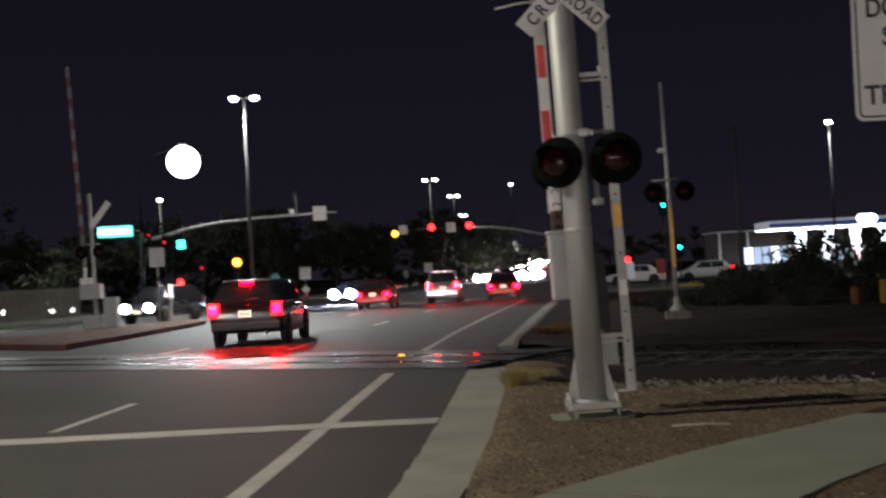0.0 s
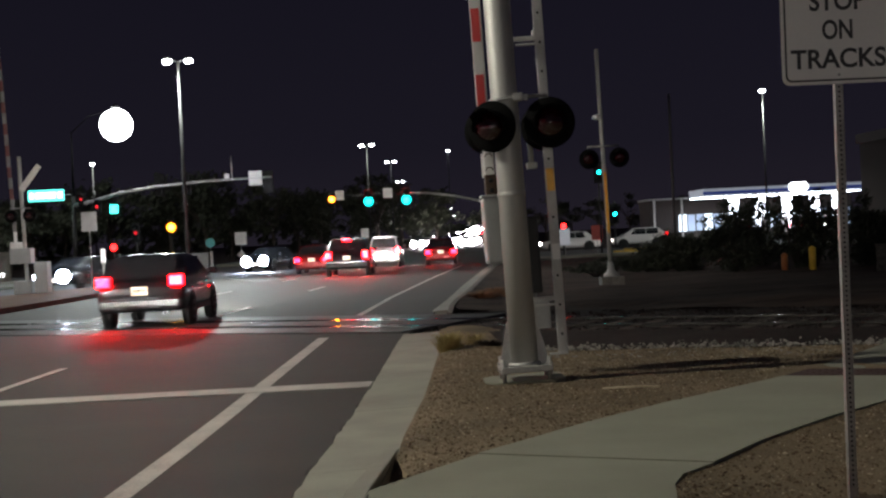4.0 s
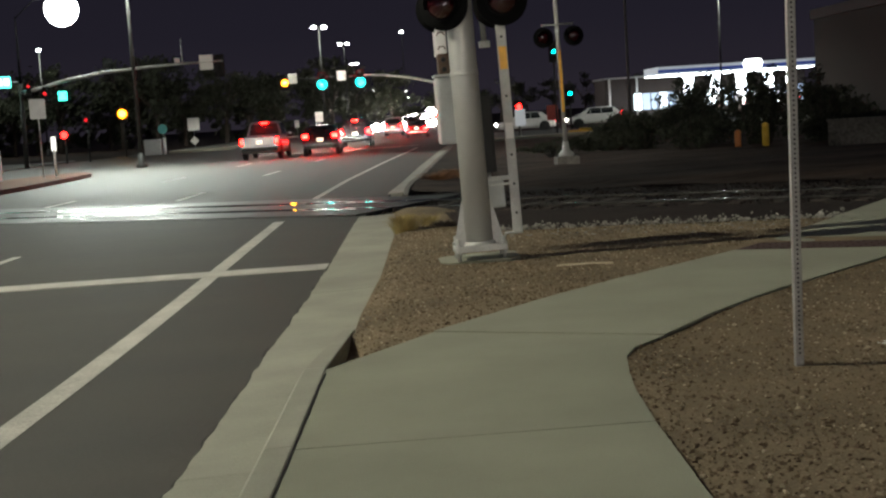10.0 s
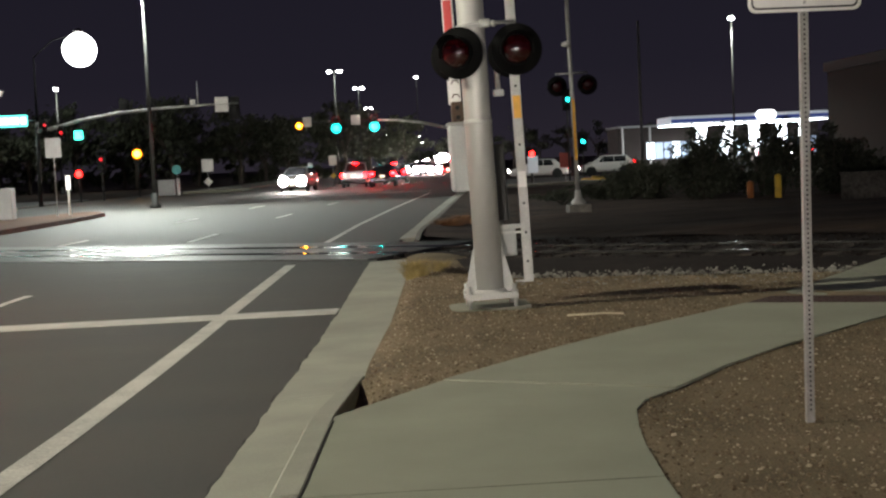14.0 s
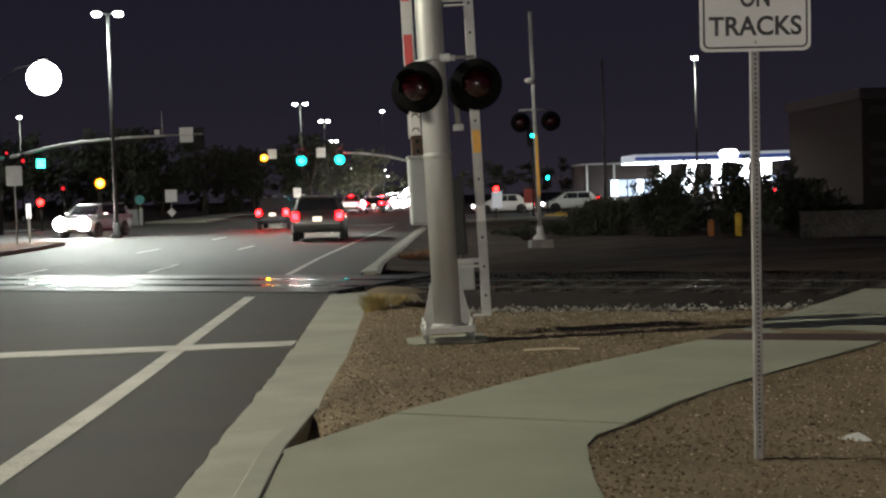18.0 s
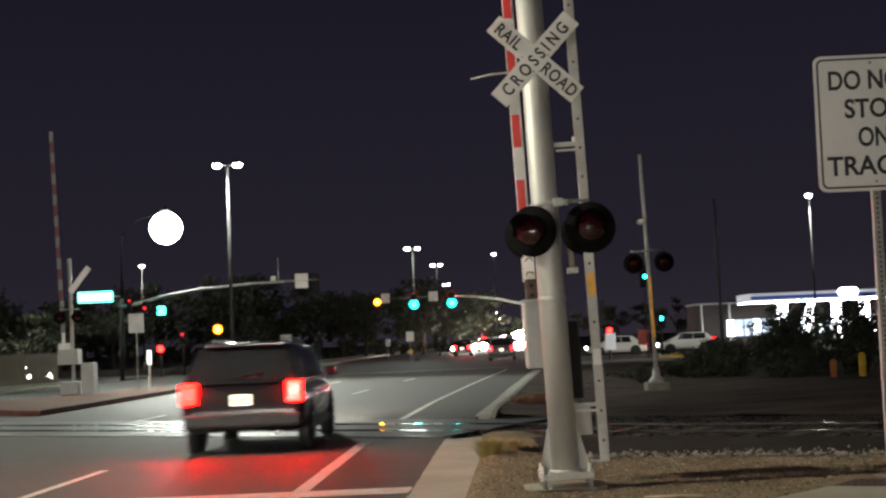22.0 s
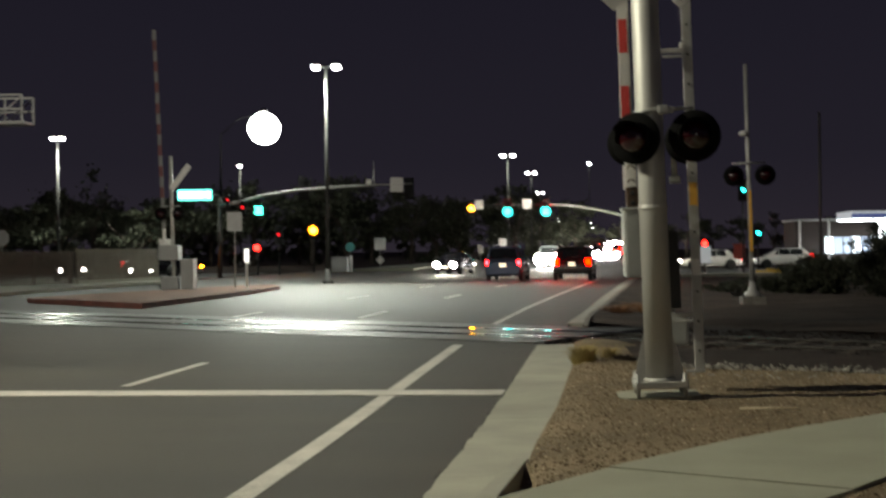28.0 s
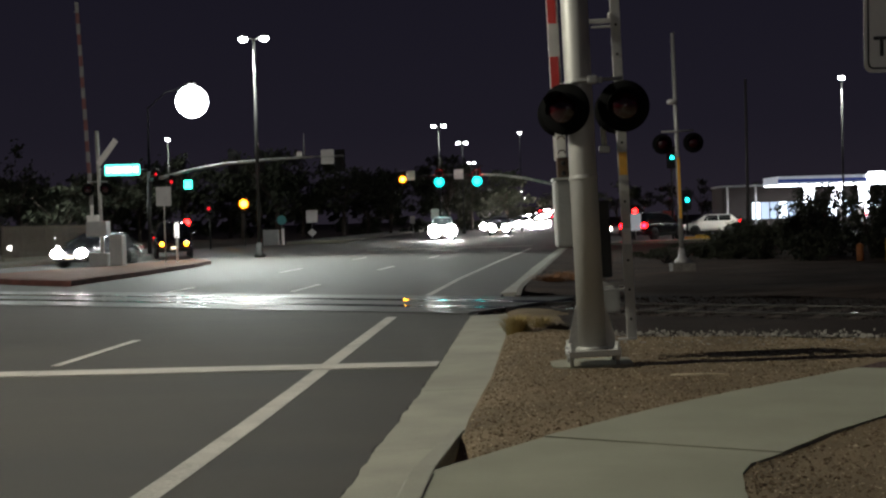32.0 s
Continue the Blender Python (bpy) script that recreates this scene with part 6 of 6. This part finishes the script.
    # lamps
    z0, z1 = ((belt * 0.68, belt * 0.88) if kind == "sedan" else (belt * 0.86, belt * 1.08) if kind == "hatchback" else (belt * 0.72, belt * 1.03) if kind in ("suv", "crossover") else (belt * 0.76, belt * 1.02) if kind == "minivan" else (belt * 0.66, belt * 0.95))
    # lens radius grows well past true size to stand for headlight glare
    hr2 = 0.13 if head is HEADLIGHT_DIM else 0.46 if far and glare else 0.50 if glare and kind == "pickup" else 0.30 if head is HEADLIGHT_COOL else 0.34 if glare else 0.26 if far else 0.20 if tail is TAIL_OFF else 0.10
    for sx in (-1, 1):
        m = SIGNAL_ORANGE if signal and sx < 0 else tail
        xa, xb = sorted((hw * {"minivan": 0.80, "sedan": 0.66, "suv": 0.72, "crossover": 0.70, "hatchback": 0.66, "pickup": 0.80}[kind] * sx, hw * 0.975 * sx))
        tl = part("tail_light", box(nb(), xa, xb, -0.012, 0.16, z0, z1, 0.03), TAIL_OFF if m is TAIL_OFF else BRAKE_GLOW if m is BRAKE else TAIL_GLOW, t, "red tail light housing")
        xm, hr = (xa + xb) / 2, min(0.15, (xb - xa) / 2 * 0.9)
        part("bulb_lens", box(nb(), xm - hr, xm + hr, -0.022, 0.01, (z0 + z1) / 2 - 0.09, (z0 + z1) / 2 + 0.09, 0.02), m, tl, "glowing lamp lens")
        hl = part("headlight", box(nb(), *sorted((hw * 0.52 * sx, hw * 0.86 * sx)), ln * 0.945, ln * 0.982, belt * 0.60, belt * 0.75, 0.025), HOUSING_GLARE_COOL if head is HEADLIGHT_COOL else HOUSING_GLARE if glare else RIM, t)
        if head is HEADLIGHT_BEAM:
            # lens deep in an added tube that holds its light to a forward beam
            at = (hw * 0.64 * sx, ln, belt * 0.675)
            part("head_lens", lathe(nb(), [(0.035, -0.015), (0.033, 0.0), (0.002, 0.004)], at, "y", 12), head, hl, "lit headlight lens")
            part("beam_tube", lathe(nb(), [(0.038, 0.0), (0.042, -0.16), (0.050, -0.16), (0.060, 0.02)], at, "y", 14), TRIM, hl)
        elif head is not None:
            part("head_lens", lathe(nb(), [(hr2, 0.0), (hr2 * 0.94, 0.05), (hr2 * 0.5, 0.07), (0.01, 0.075)], (0, 0, 0), "y", 14), head, hl, "lit headlight lens").matrix_basis = pose(hw * 0.64 * sx, ln + 0.015, belt * 0.675, 0, 0, 180)
        if not far:
            mi = part("mirror", box(nb(), *sorted(((hw + 0.02) * sx, (hw + 0.20) * sx)), cn[0] - 0.62, cn[0] - 0.48, belt + 0.02, belt + 0.17, 0.03), body_paint, t)
            for ya in ((1.75, 2.8) if kind != "pickup" else (2.5, 3.4)):
                part("door_handle", box(nb(), *sorted((hw * 0.985 * sx, (hw + 0.03) * sx)), ya, ya + 0.16, belt * 0.84, belt * 0.87, 0.008), RIM, t)
            part("sill", box(nb(), *sorted((hw * 0.9 * sx, (hw + 0.004) * sx)), ro + wr + 0.1, ln - fo - wr - 0.1, zl - 0.02, zl + 0.12, 0.02), TRIM, t)
    if glare and kind == "pickup":
        # made-up row of lamps across the nose, widening the headlight glare
        bar = part("light_bar", box(nb(), -0.75, 0.75, ln + 0.01, ln + 0.10, belt * 0.72, belt * 0.90, 0.03), TRIM, t, "added black bar of lamps for the headlight glare")
        for i in range(5):
            part("glare_lens", lathe(nb(), [(0.25, 0.0), (0.24, 0.03), (0.11, 0.05), (0.01, 0.055)], (0, 0, 0), "y", 12), head, bar, "added glowing lens that widens the headlight glare").matrix_basis = pose(-0.6 + 0.3 * i, ln + 0.105, belt * 0.81, 0, 0, 180)
    if brake_bar:
        zb = roof * 0.985 if kind in ("suv", "crossover", "minivan", "pickup") else belt + 0.1
        yb = (cabin[1][0] - 0.05 if kind != "sedan" else 0.75)
        part("high_brake_light", box(nb(), -0.16, 0.16, yb - 0.03, yb + 0.06, zb - 0.06, zb - 0.015, 0.008), tail, t, "lit high brake light")
    part("rear_bumper", box(nb(), -hw * 0.93, hw * 0.93, -0.05, 0.12, zl + 0.10, zl + 0.30, 0.04), TRIM if kind in ("suv", "pickup") else body_paint, t)
    part("front_bumper", box(nb(), -hw * 0.82, hw * 0.82, ln - 0.10, ln + 0.02, zl + 0.08, zl + 0.28, 0.04), TRIM, t)
    pl = part("number_plate", box(nb(), -0.16, 0.16, -0.035, -0.015, belt * 0.70, belt * 0.70 + 0.16, 0.006), PLATE, t, "pale number plate glowing in place of light on it")
    if not far:
        for i in range(5):
            part("plate_bar", box(nb(), -0.12 + 0.052 * i, -0.12 + 0.052 * i + 0.032, -0.0375, -0.034, belt * 0.70 + 0.045, belt * 0.70 + 0.115), INK, pl)
        part("number_plate", box(nb(), -0.16, 0.16, ln + 0.012, ln + 0.025, zl + 0.16, zl + 0.30, 0.005), PLATE, t)
        part("grille", box(nb(), -hw * 0.42, hw * 0.42, ln * 0.975, ln * 0.992 + 0.01, belt * 0.48, belt * 0.68, 0.02), TRIM, t)
        part("exhaust", tube(nb(), [(hw * 0.55, -0.05, zl), (hw * 0.55, 0.3, zl)], 0.035, 10), RIM, t)
        if kind in ("suv", "crossover", "minivan"):
            part("rear_wiper", tube(nb(), [(0.0, cabin[0][0] - 0.015, belt + 0.1), (0.34, cabin[0][0] + 0.01, belt + 0.16)], 0.012, 6), TRIM, t)
            part("rear_spoiler", box(nb(), -wt * 0.85, wt * 0.85, cabin[1][0] - 0.12, cabin[2][0], roof - 0.045, roof + 0.015, 0.015), body_paint, t)
    if rack:
        for sx in (-1, 1):
            part("roof_rail", tube(nb(), [(wt * 0.82 * sx, cabin[2][0], roof + 0.0), (wt * 0.82 * sx, cabin[2][0] + 0.15, roof + 0.06), (wt * 0.82 * sx, cabin[-3][0] - 0.1, roof + 0.06), (wt * 0.82 * sx, cabin[-3][0] + 0.05, roof + 0.0)], 0.018, 8), RIM, t)
    if bed:
        part("bed_opening", box(nb(), -hw * 0.80, hw * 0.80, 0.12, 1.95, belt - 0.02, belt + 0.016), TRIM, t)
        part("tailgate", box(nb(), -hw * 0.86, hw * 0.86, -0.035, 0.02, belt * 0.60, belt * 0.99, 0.02), body_paint, t)
    return t, ln


SUV_A = car("suv", DARK_PAINT, "dark SUV braking with glowing red lamps", BRAKE, HEADLIGHT_BEAM, True)
CAR_B = car("hatchback", DARK_PAINT, "dark hatchback braking with glowing red lamps", BRAKE, HEADLIGHT_BEAM, False)
TRUCK_C = car("pickup", SILVER_PAINT, "silver pickup truck with red brake lamps lit", BRAKE, HEADLIGHT_BEAM, True)
SUV_D = car("crossover", SILVER_PAINT, "silver SUV waiting at the red signal", BRAKE, HEADLIGHT, False)
CAR_E = car("sedan", RED_PAINT, "dark red car waiting at the signal", BRAKE, HEADLIGHT, True)
CAR_A2 = car("sedan", RED_PAINT, "red saloon with brake lamps lit in the turn lane", BRAKE, HEADLIGHT, True)
SUV_F = car("crossover", DARK_PAINT, "black SUV with wide red tail lamps", BRAKE, HEADLIGHT_BEAM, False, rack=True)
SUV_G = car("suv", GREY_PAINT, "grey SUV driving off with dim red tail lamps", TAIL, HEADLIGHT_BEAM, False, rack=True)
SUV_K = car("suv", DARK_PAINT, "dark SUV with red tail lamps and a roof rail", BRAKE, HEADLIGHT_BEAM, False, rack=True)
VAN_L = car("minivan", BLUE_PAINT, "pale blue minivan with red tail lamps and roof rails", TAIL_BRIGHT, HEADLIGHT_BEAM, False, rack=True)
ON_1 = car("suv", DARK_PAINT, "dark SUV coming on with white headlights", TAIL_OFF, HEADLIGHT)
ON_2 = car("sedan", DARK_PAINT, "dark car coming on with bluish headlights", TAIL_OFF, HEADLIGHT_COOL, glare=True)
ON_3 = car("sedan", DARK_PAINT, "dark saloon coming on with bluish headlights", TAIL_OFF, HEADLIGHT_COOL, glare=True)
ON_4 = car("suv", SILVER_PAINT, "silver SUV coming on with glaring headlights", TAIL_OFF, HEADLIGHT, glare=True)
ON_5 = car("pickup", WHITE_PAINT, "pickup truck waiting to turn with glaring headlights", TAIL_OFF, HEADLIGHT, glare=True)
ON_7 = car("suv", DARK_PAINT, "dark SUV coming on behind another with white headlights", TAIL_OFF, HEADLIGHT, glare=True)
ON_6 = car("sedan", DARK_PAINT, "dark car coming on with white headlights", TAIL_OFF, HEADLIGHT)
TRUCK_P = car("pickup", DARK_PAINT, "dark pickup truck edging out of the side street", TAIL, SIGNAL_ORANGE)


def parked(made, x, y, turn):
    made[0].matrix_basis = pose(x, y, ROAD_Z + (rise(y) if y > 185 else 0), 0, 0, turn)


parked(car("hatchback", WHITE_PAINT, "white hatchback standing across the side street", TAIL, HEADLIGHT_DIM, far=True), 19.6, 93.6, 88)
parked(car("sedan", WHITE_PAINT, "white saloon standing behind the signal post", TAIL, HEADLIGHT_DIM, far=True), 15.0, 95.5, 86)
parked(car("sedan", DARK_PAINT, "dark car standing behind the beige screen with headlights on", TAIL_OFF, HEADLIGHT_DIM, far=True), -24.2, 74.3, 198)
parked(car("suv", DARK_PAINT, "dark SUV standing behind the dark slatted fence", TAIL_OFF, HEADLIGHT_DIM, far=True), -26.7, 70.3, 198)
QUEUE = [car(k, p, "distant car in the long queue with headlights on", TAIL_OFF, HEADLIGHT_FAR, far=True, glare=True)[0] for k, p in (("sedan", SILVER_PAINT), ("suv", DARK_PAINT), ("sedan", WHITE_PAINT))]
rnd = random.Random(77)
for i in range(66):
    y = 168 + 13.0 * (i // 3) + rnd.uniform(-3, 3)
    x = 2.2 + (y - 168) * 0.0868 + 3.3 * (i % 3 - 1 + (1 if y < 205 else 0)) + rnd.uniform(-0.3, 0.3)
    m = pose(x, y + 5, ROAD_Z + rise(y + 2.5), 0, 0, 175) @ pose(0, 0, 0, -0.8 if y > 190 else 0)
    if i < 3:
        QUEUE[i].matrix_basis = m
    else:
        copy_thing(QUEUE[i % 3], m)
for i, (x, y) in enumerate(((15.0, 215), (18.5, 240), (17.5, 275), (22.5, 300))):
    parked(car(("sedan", "suv")[i % 2], (DARK_PAINT, SILVER_PAINT)[i % 2], "distant car ahead with red tail lamps", BRAKE, HEADLIGHT_FAR, far=True), x, y, -6)
for i, (x, y, a) in enumerate(((41.5, 152, 20), (47.5, 151, 200), (54.0, 152, 80))):
    parked(car("suv", (DARK_PAINT, SILVER_PAINT, WHITE_PAINT)[i], "car standing at the filling station pumps", TAIL, HEADLIGHT_DIM, far=True), x, y, a)


# ---- what moves ----
LANES = {
    1: ((-400, -3.9), (0, -3.8), (10, -3.55), (19, -3.25), (27.5, -2.75), (36, -1.95), (46, -0.9), (52, 0.0), (63, 1.4), (78, 2.7), (91, 3.7), (150, 9.3), (260, 19.5), (500, 42)),
    2: ((-400, -7.2), (0, -7.0), (12, -6.75), (18, -6.4), (25, -6.2), (33, -5.7), (39, -4.9), (46, -3.9), (52, -3.1), (61, -2.0), (72, -0.9), (83, 0.2), (96, 1.2), (150, 6.0), (260, 16.0), (500, 38)),
    3: ((-400, -10.0), (0, -9.6), (16, -9.9), (34, -9.7), (40, -8.9), (46, -8.4), (50, -7.5), (56, -6.0), (65, -4.4), (78, -2.8), (96, -1.2), (107, -0.3), (150, 3.0), (260, 12.5), (500, 34)),
    "on": ((-400, -19), (0, -19), (35, -18.5), (46, -17.8), (52, -16.8), (58, -14.8), (64, -13.0), (72, -10.5), (80, -6.9), (95, -4.5), (130, -1.0), (200, 4.5), (400, 22)),
}


def lane_x(lane, y):
    pts = LANES[lane]
    return sum(float(np.interp(y + d, [p[0] for p in pts], [p[1] for p in pts])) for d in (-3, -1.5, 0, 1.5, 3)) / 5


def drive(made, lane, rows, then=()):
    """Drive a vehicle along a lane; rows of seconds and the y of its rear, or of its nose where it comes on."""
    ob, ln = made
    on = lane == "on"
    poses = []
    for t, y, *aside in rows:
        y += 0 if on else 0.10 * max(0, y - 40)
        x = lane_x(lane, y) + sum(aside)
        dx = lane_x(lane, y + 9) - lane_x(lane, y - 6)
        a = -math.degrees(math.atan2(dx, 15.0)) * (1 if on else 0.35 + 0.65 * min(1, max(0, (y - 60) / 40))) + (180 if on else 0)
        d = Vector((-math.sin(radians(a)), math.cos(radians(a))))
        p = Vector((x, y)) - (d * ln if on else Vector((0, 0)))
        poses.append((t, pose(p.x, p.y, ROAD_Z + rise(p.y), 0, 0, a)))
    walk(ob, poses + [(t, pose(x, y, ROAD_Z, 0, 0, a)) for t, x, y, a in then])


def motions():
    drive(SUV_A, 2, [(0, 32.2, -0.1), (0.5, 35.4, 0.15), (1, 38.6, 0.4), (1.5, 42.4, 0.25), (2, 45.6), (2.5, 48.3), (3, 50.6), (3.5, 52.6), (5.5, 59.6), (6, 61), (6.5, 62.2), (7, 63.6), (9, 70.5), (11, 79), (13, 90), (15.5, 107), (20, 146), (32, 280)])
    drive(CAR_B, 2, [(0, -46, 2.3), (2.5, 2.0, 2.3), (2.8, 8.6, 2.25), (3, 12.4, 2.0), (3.2, 15.7, 1.7), (3.4, 18.6, 1.25), (3.5, 20, 1.05), (4.2, 27.6, 0.6), (5.5, 40.2), (6, 43.8), (6.5, 46.8, -0.1), (7, 49.5, -0.25), (7.5, 52.2, -0.35), (8, 54.5, -0.45), (8.5, 56.6, -0.45), (9, 58.2, -0.4), (10, 61.6, -0.3), (11, 65.4, -0.2), (12, 71.2, -0.1), (13, 78.2), (14, 84.6), (15, 91.3), (15.5, 95), (20, 132), (32, 262)])
    drive(TRUCK_C, 3, [(0, -34), (5, 9.5), (5.5, 16.5), (6, 25.0), (6.5, 33.8), (7, 39.4), (7.5, 44.6), (8, 48.2), (8.5, 50.6), (9, 53), (9.5, 56.4), (10, 60), (11, 65.4), (12, 71.2), (13, 79.2), (14, 88.6), (15, 96.4), (15.5, 100), (20, 138), (32, 268)])
    drive(SUV_D, 2, [(0, 64.6), (2.5, 64.6), (3.5, 65.2), (5, 72), (6, 77.6), (6.5, 80.6), (9, 101), (15, 172), (32, 420)])
    drive(CAR_E, 1, [(0, 66), (3, 66), (3.5, 66.2), (6, 72.6), (6.5, 74.4), (9, 86.5), (12, 112), (32, 380)])
    drive(CAR_A2, 3, [(0, 60.6), (3.5, 60.8), (6, 66), (6.5, 67.4), (9, 74.5), (12, 93), (15, 122), (32, 330)])
    drive(SUV_F, 3, [(0, -150), (13, 7), (15, 33.6, 0.95), (15.5, 40.8, 0.95), (17.5, 60.5, 0.4), (18, 65.8, 0.5), (18.5, 71.8, 0.4), (19, 77.9, 0.25), (20, 87.5, 0.1), (21, 100), (22, 119), (32, 280)])
    drive(SUV_G, 1, [(0, -240), (14, -17), (15, -1.6, 0.5), (15.5, 7.5, 0.42), (17.5, 41.0), (18, 46.4), (18.5, 50.8), (19, 54.8), (19.5, 58.8, -0.1), (20, 62.6, -0.15), (20.5, 66.8, -0.1), (21, 71.6), (21.3, 75.0), (22, 86.5), (25, 124), (32, 226)])
    drive(SUV_K, 1, [(0, -290), (20, -14.2, 0.3), (20.5, -5.0, 0.3), (21, 5.1, 0.3), (21.3, 9.1, 0.3), (22, 19.4), (22.5, 26.3), (23, 31.6), (23.5, 36.5), (24, 41), (24.5, 45), (25, 48.6), (25.5, 50.8)], [(27.5, 1.04, 61.5, -5), (28, 1.48, 63.6, -6), (28.5, 1.85, 65, -7), (29, 2.3, 66, -8), (29.5, 2.8, 66.9, -10), (30, 3.5, 67.9, -18), (30.5, 4.25, 69.5, -26), (31, 5.5, 72, -33), (31.5, 7.4, 75, -38), (32, 9.8, 78, -42)])
    drive(VAN_L, 2, [(0, -380), (22.5, -16), (23.5, 5), (24, 15.3, 0.1), (24.5, 24.6, -0.15), (25, 32.6, -0.28), (25.5, 39, -0.2)], [(27.5, -2.5, 58.5, -5), (28, -2.0, 63.5, -5), (28.5, -1.45, 71.5, -5), (29, -1.0, 81, -5), (30, 0.1, 96, -5), (31, 1.5, 116, -5), (32, 2.75, 134, -5)])
    drive(ON_1, "on", [(0, 57), (0.5, 53), (1, 47.5), (2, 34), (4, 5), (8, -60), (32, -390)])
    drive(ON_2, "on", [(0, 78), (1, 72), (1.5, 70), (2, 68), (2.5, 66), (3, 63.5), (3.5, 60), (4.5, 51), (6, 33), (10, -30), (32, -380)])
    drive(ON_3, "on", [(0, 118), (3, 79.5), (3.5, 77.5), (5.5, 63.2), (6, 57.6), (6.6, 50), (8, 30), (12, -35), (32, -370)])
    drive(ON_4, "on", [(0, 330), (10, 140), (13, 96), (14, 88), (14.5, 84), (15, 79.6), (15.5, 76.5), (17.5, 68), (18, 63.6), (18.5, 59.2), (20, 42), (24, -20), (32, -150)])
    walk(ON_5[0], [(t, pose(x, y, ROAD_Z + rise(y), 0, 0, a)) for t, x, y, a in ((0, 22.0, 420.0, 174), (20, 9.0, 200.0, 174), (24, 5.0, 150.0, 174), (27.5, 1.2, 112.0, 176), (28, 0.8, 109.0, 177), (29, -0.65, 107.0, 178), (30, -1.4, 105.7, 179), (31, -1.95, 105.2, 180), (32, -2.6, 104.5, 181))])
    walk(ON_7[0], [(t, pose(x, y, ROAD_Z + rise(y), 0, 0, a)) for t, x, y, a in ((0, 26.0, 460.0, 174), (20, 13.0, 270.0, 174), (24, 7.5, 190.0, 174), (27.5, 3.6, 134.0, 176), (28, 3.3, 131.0, 176), (29, 2.9, 127.0, 177), (30, 2.7, 125.0, 177), (32, 2.5, 123.5, 178))])
    drive(ON_6, "on", [(0, 420), (24, 128), (28, 83), (28.5, 79.5), (29, 77.4), (29.5, 75), (30, 72.4), (30.5, 69.4), (31, 64), (31.5, 58), (32, 51.5)])
    walk(TRUCK_P[0], [(t, pose(x, y, ROAD_Z, 0, 0, a)) for t, x, y, a in ((0, -60.0, 88.0, -96), (20, -44.0, 85.6, -98), (24, -37.0, 84.0, -104), (28, -26.4, 79.4, -120), (29, -23.6, 77.6, -128), (30, -21.5, 76.4, -132), (31, -19.4, 74.0, -146), (32, -16.8, 69.2, -165))])
    # the signals change from red to green: each lens turns about its upright axis
    for ob, colour, at in DRUMS:
        turn = ((0, 0), (1.85, 0), (1.9, 60), (1.95, 120), (2.0, 180), (32, 180)) if colour == "red" else ((0, 180), (1.85, 180), (1.9, 120), (1.95, 60), (2.0, 0), (32, 0))
        walk(ob, [(t, pose(at.x, at.y, at.z, 0, 0, a)) for t, a in turn])


motions()
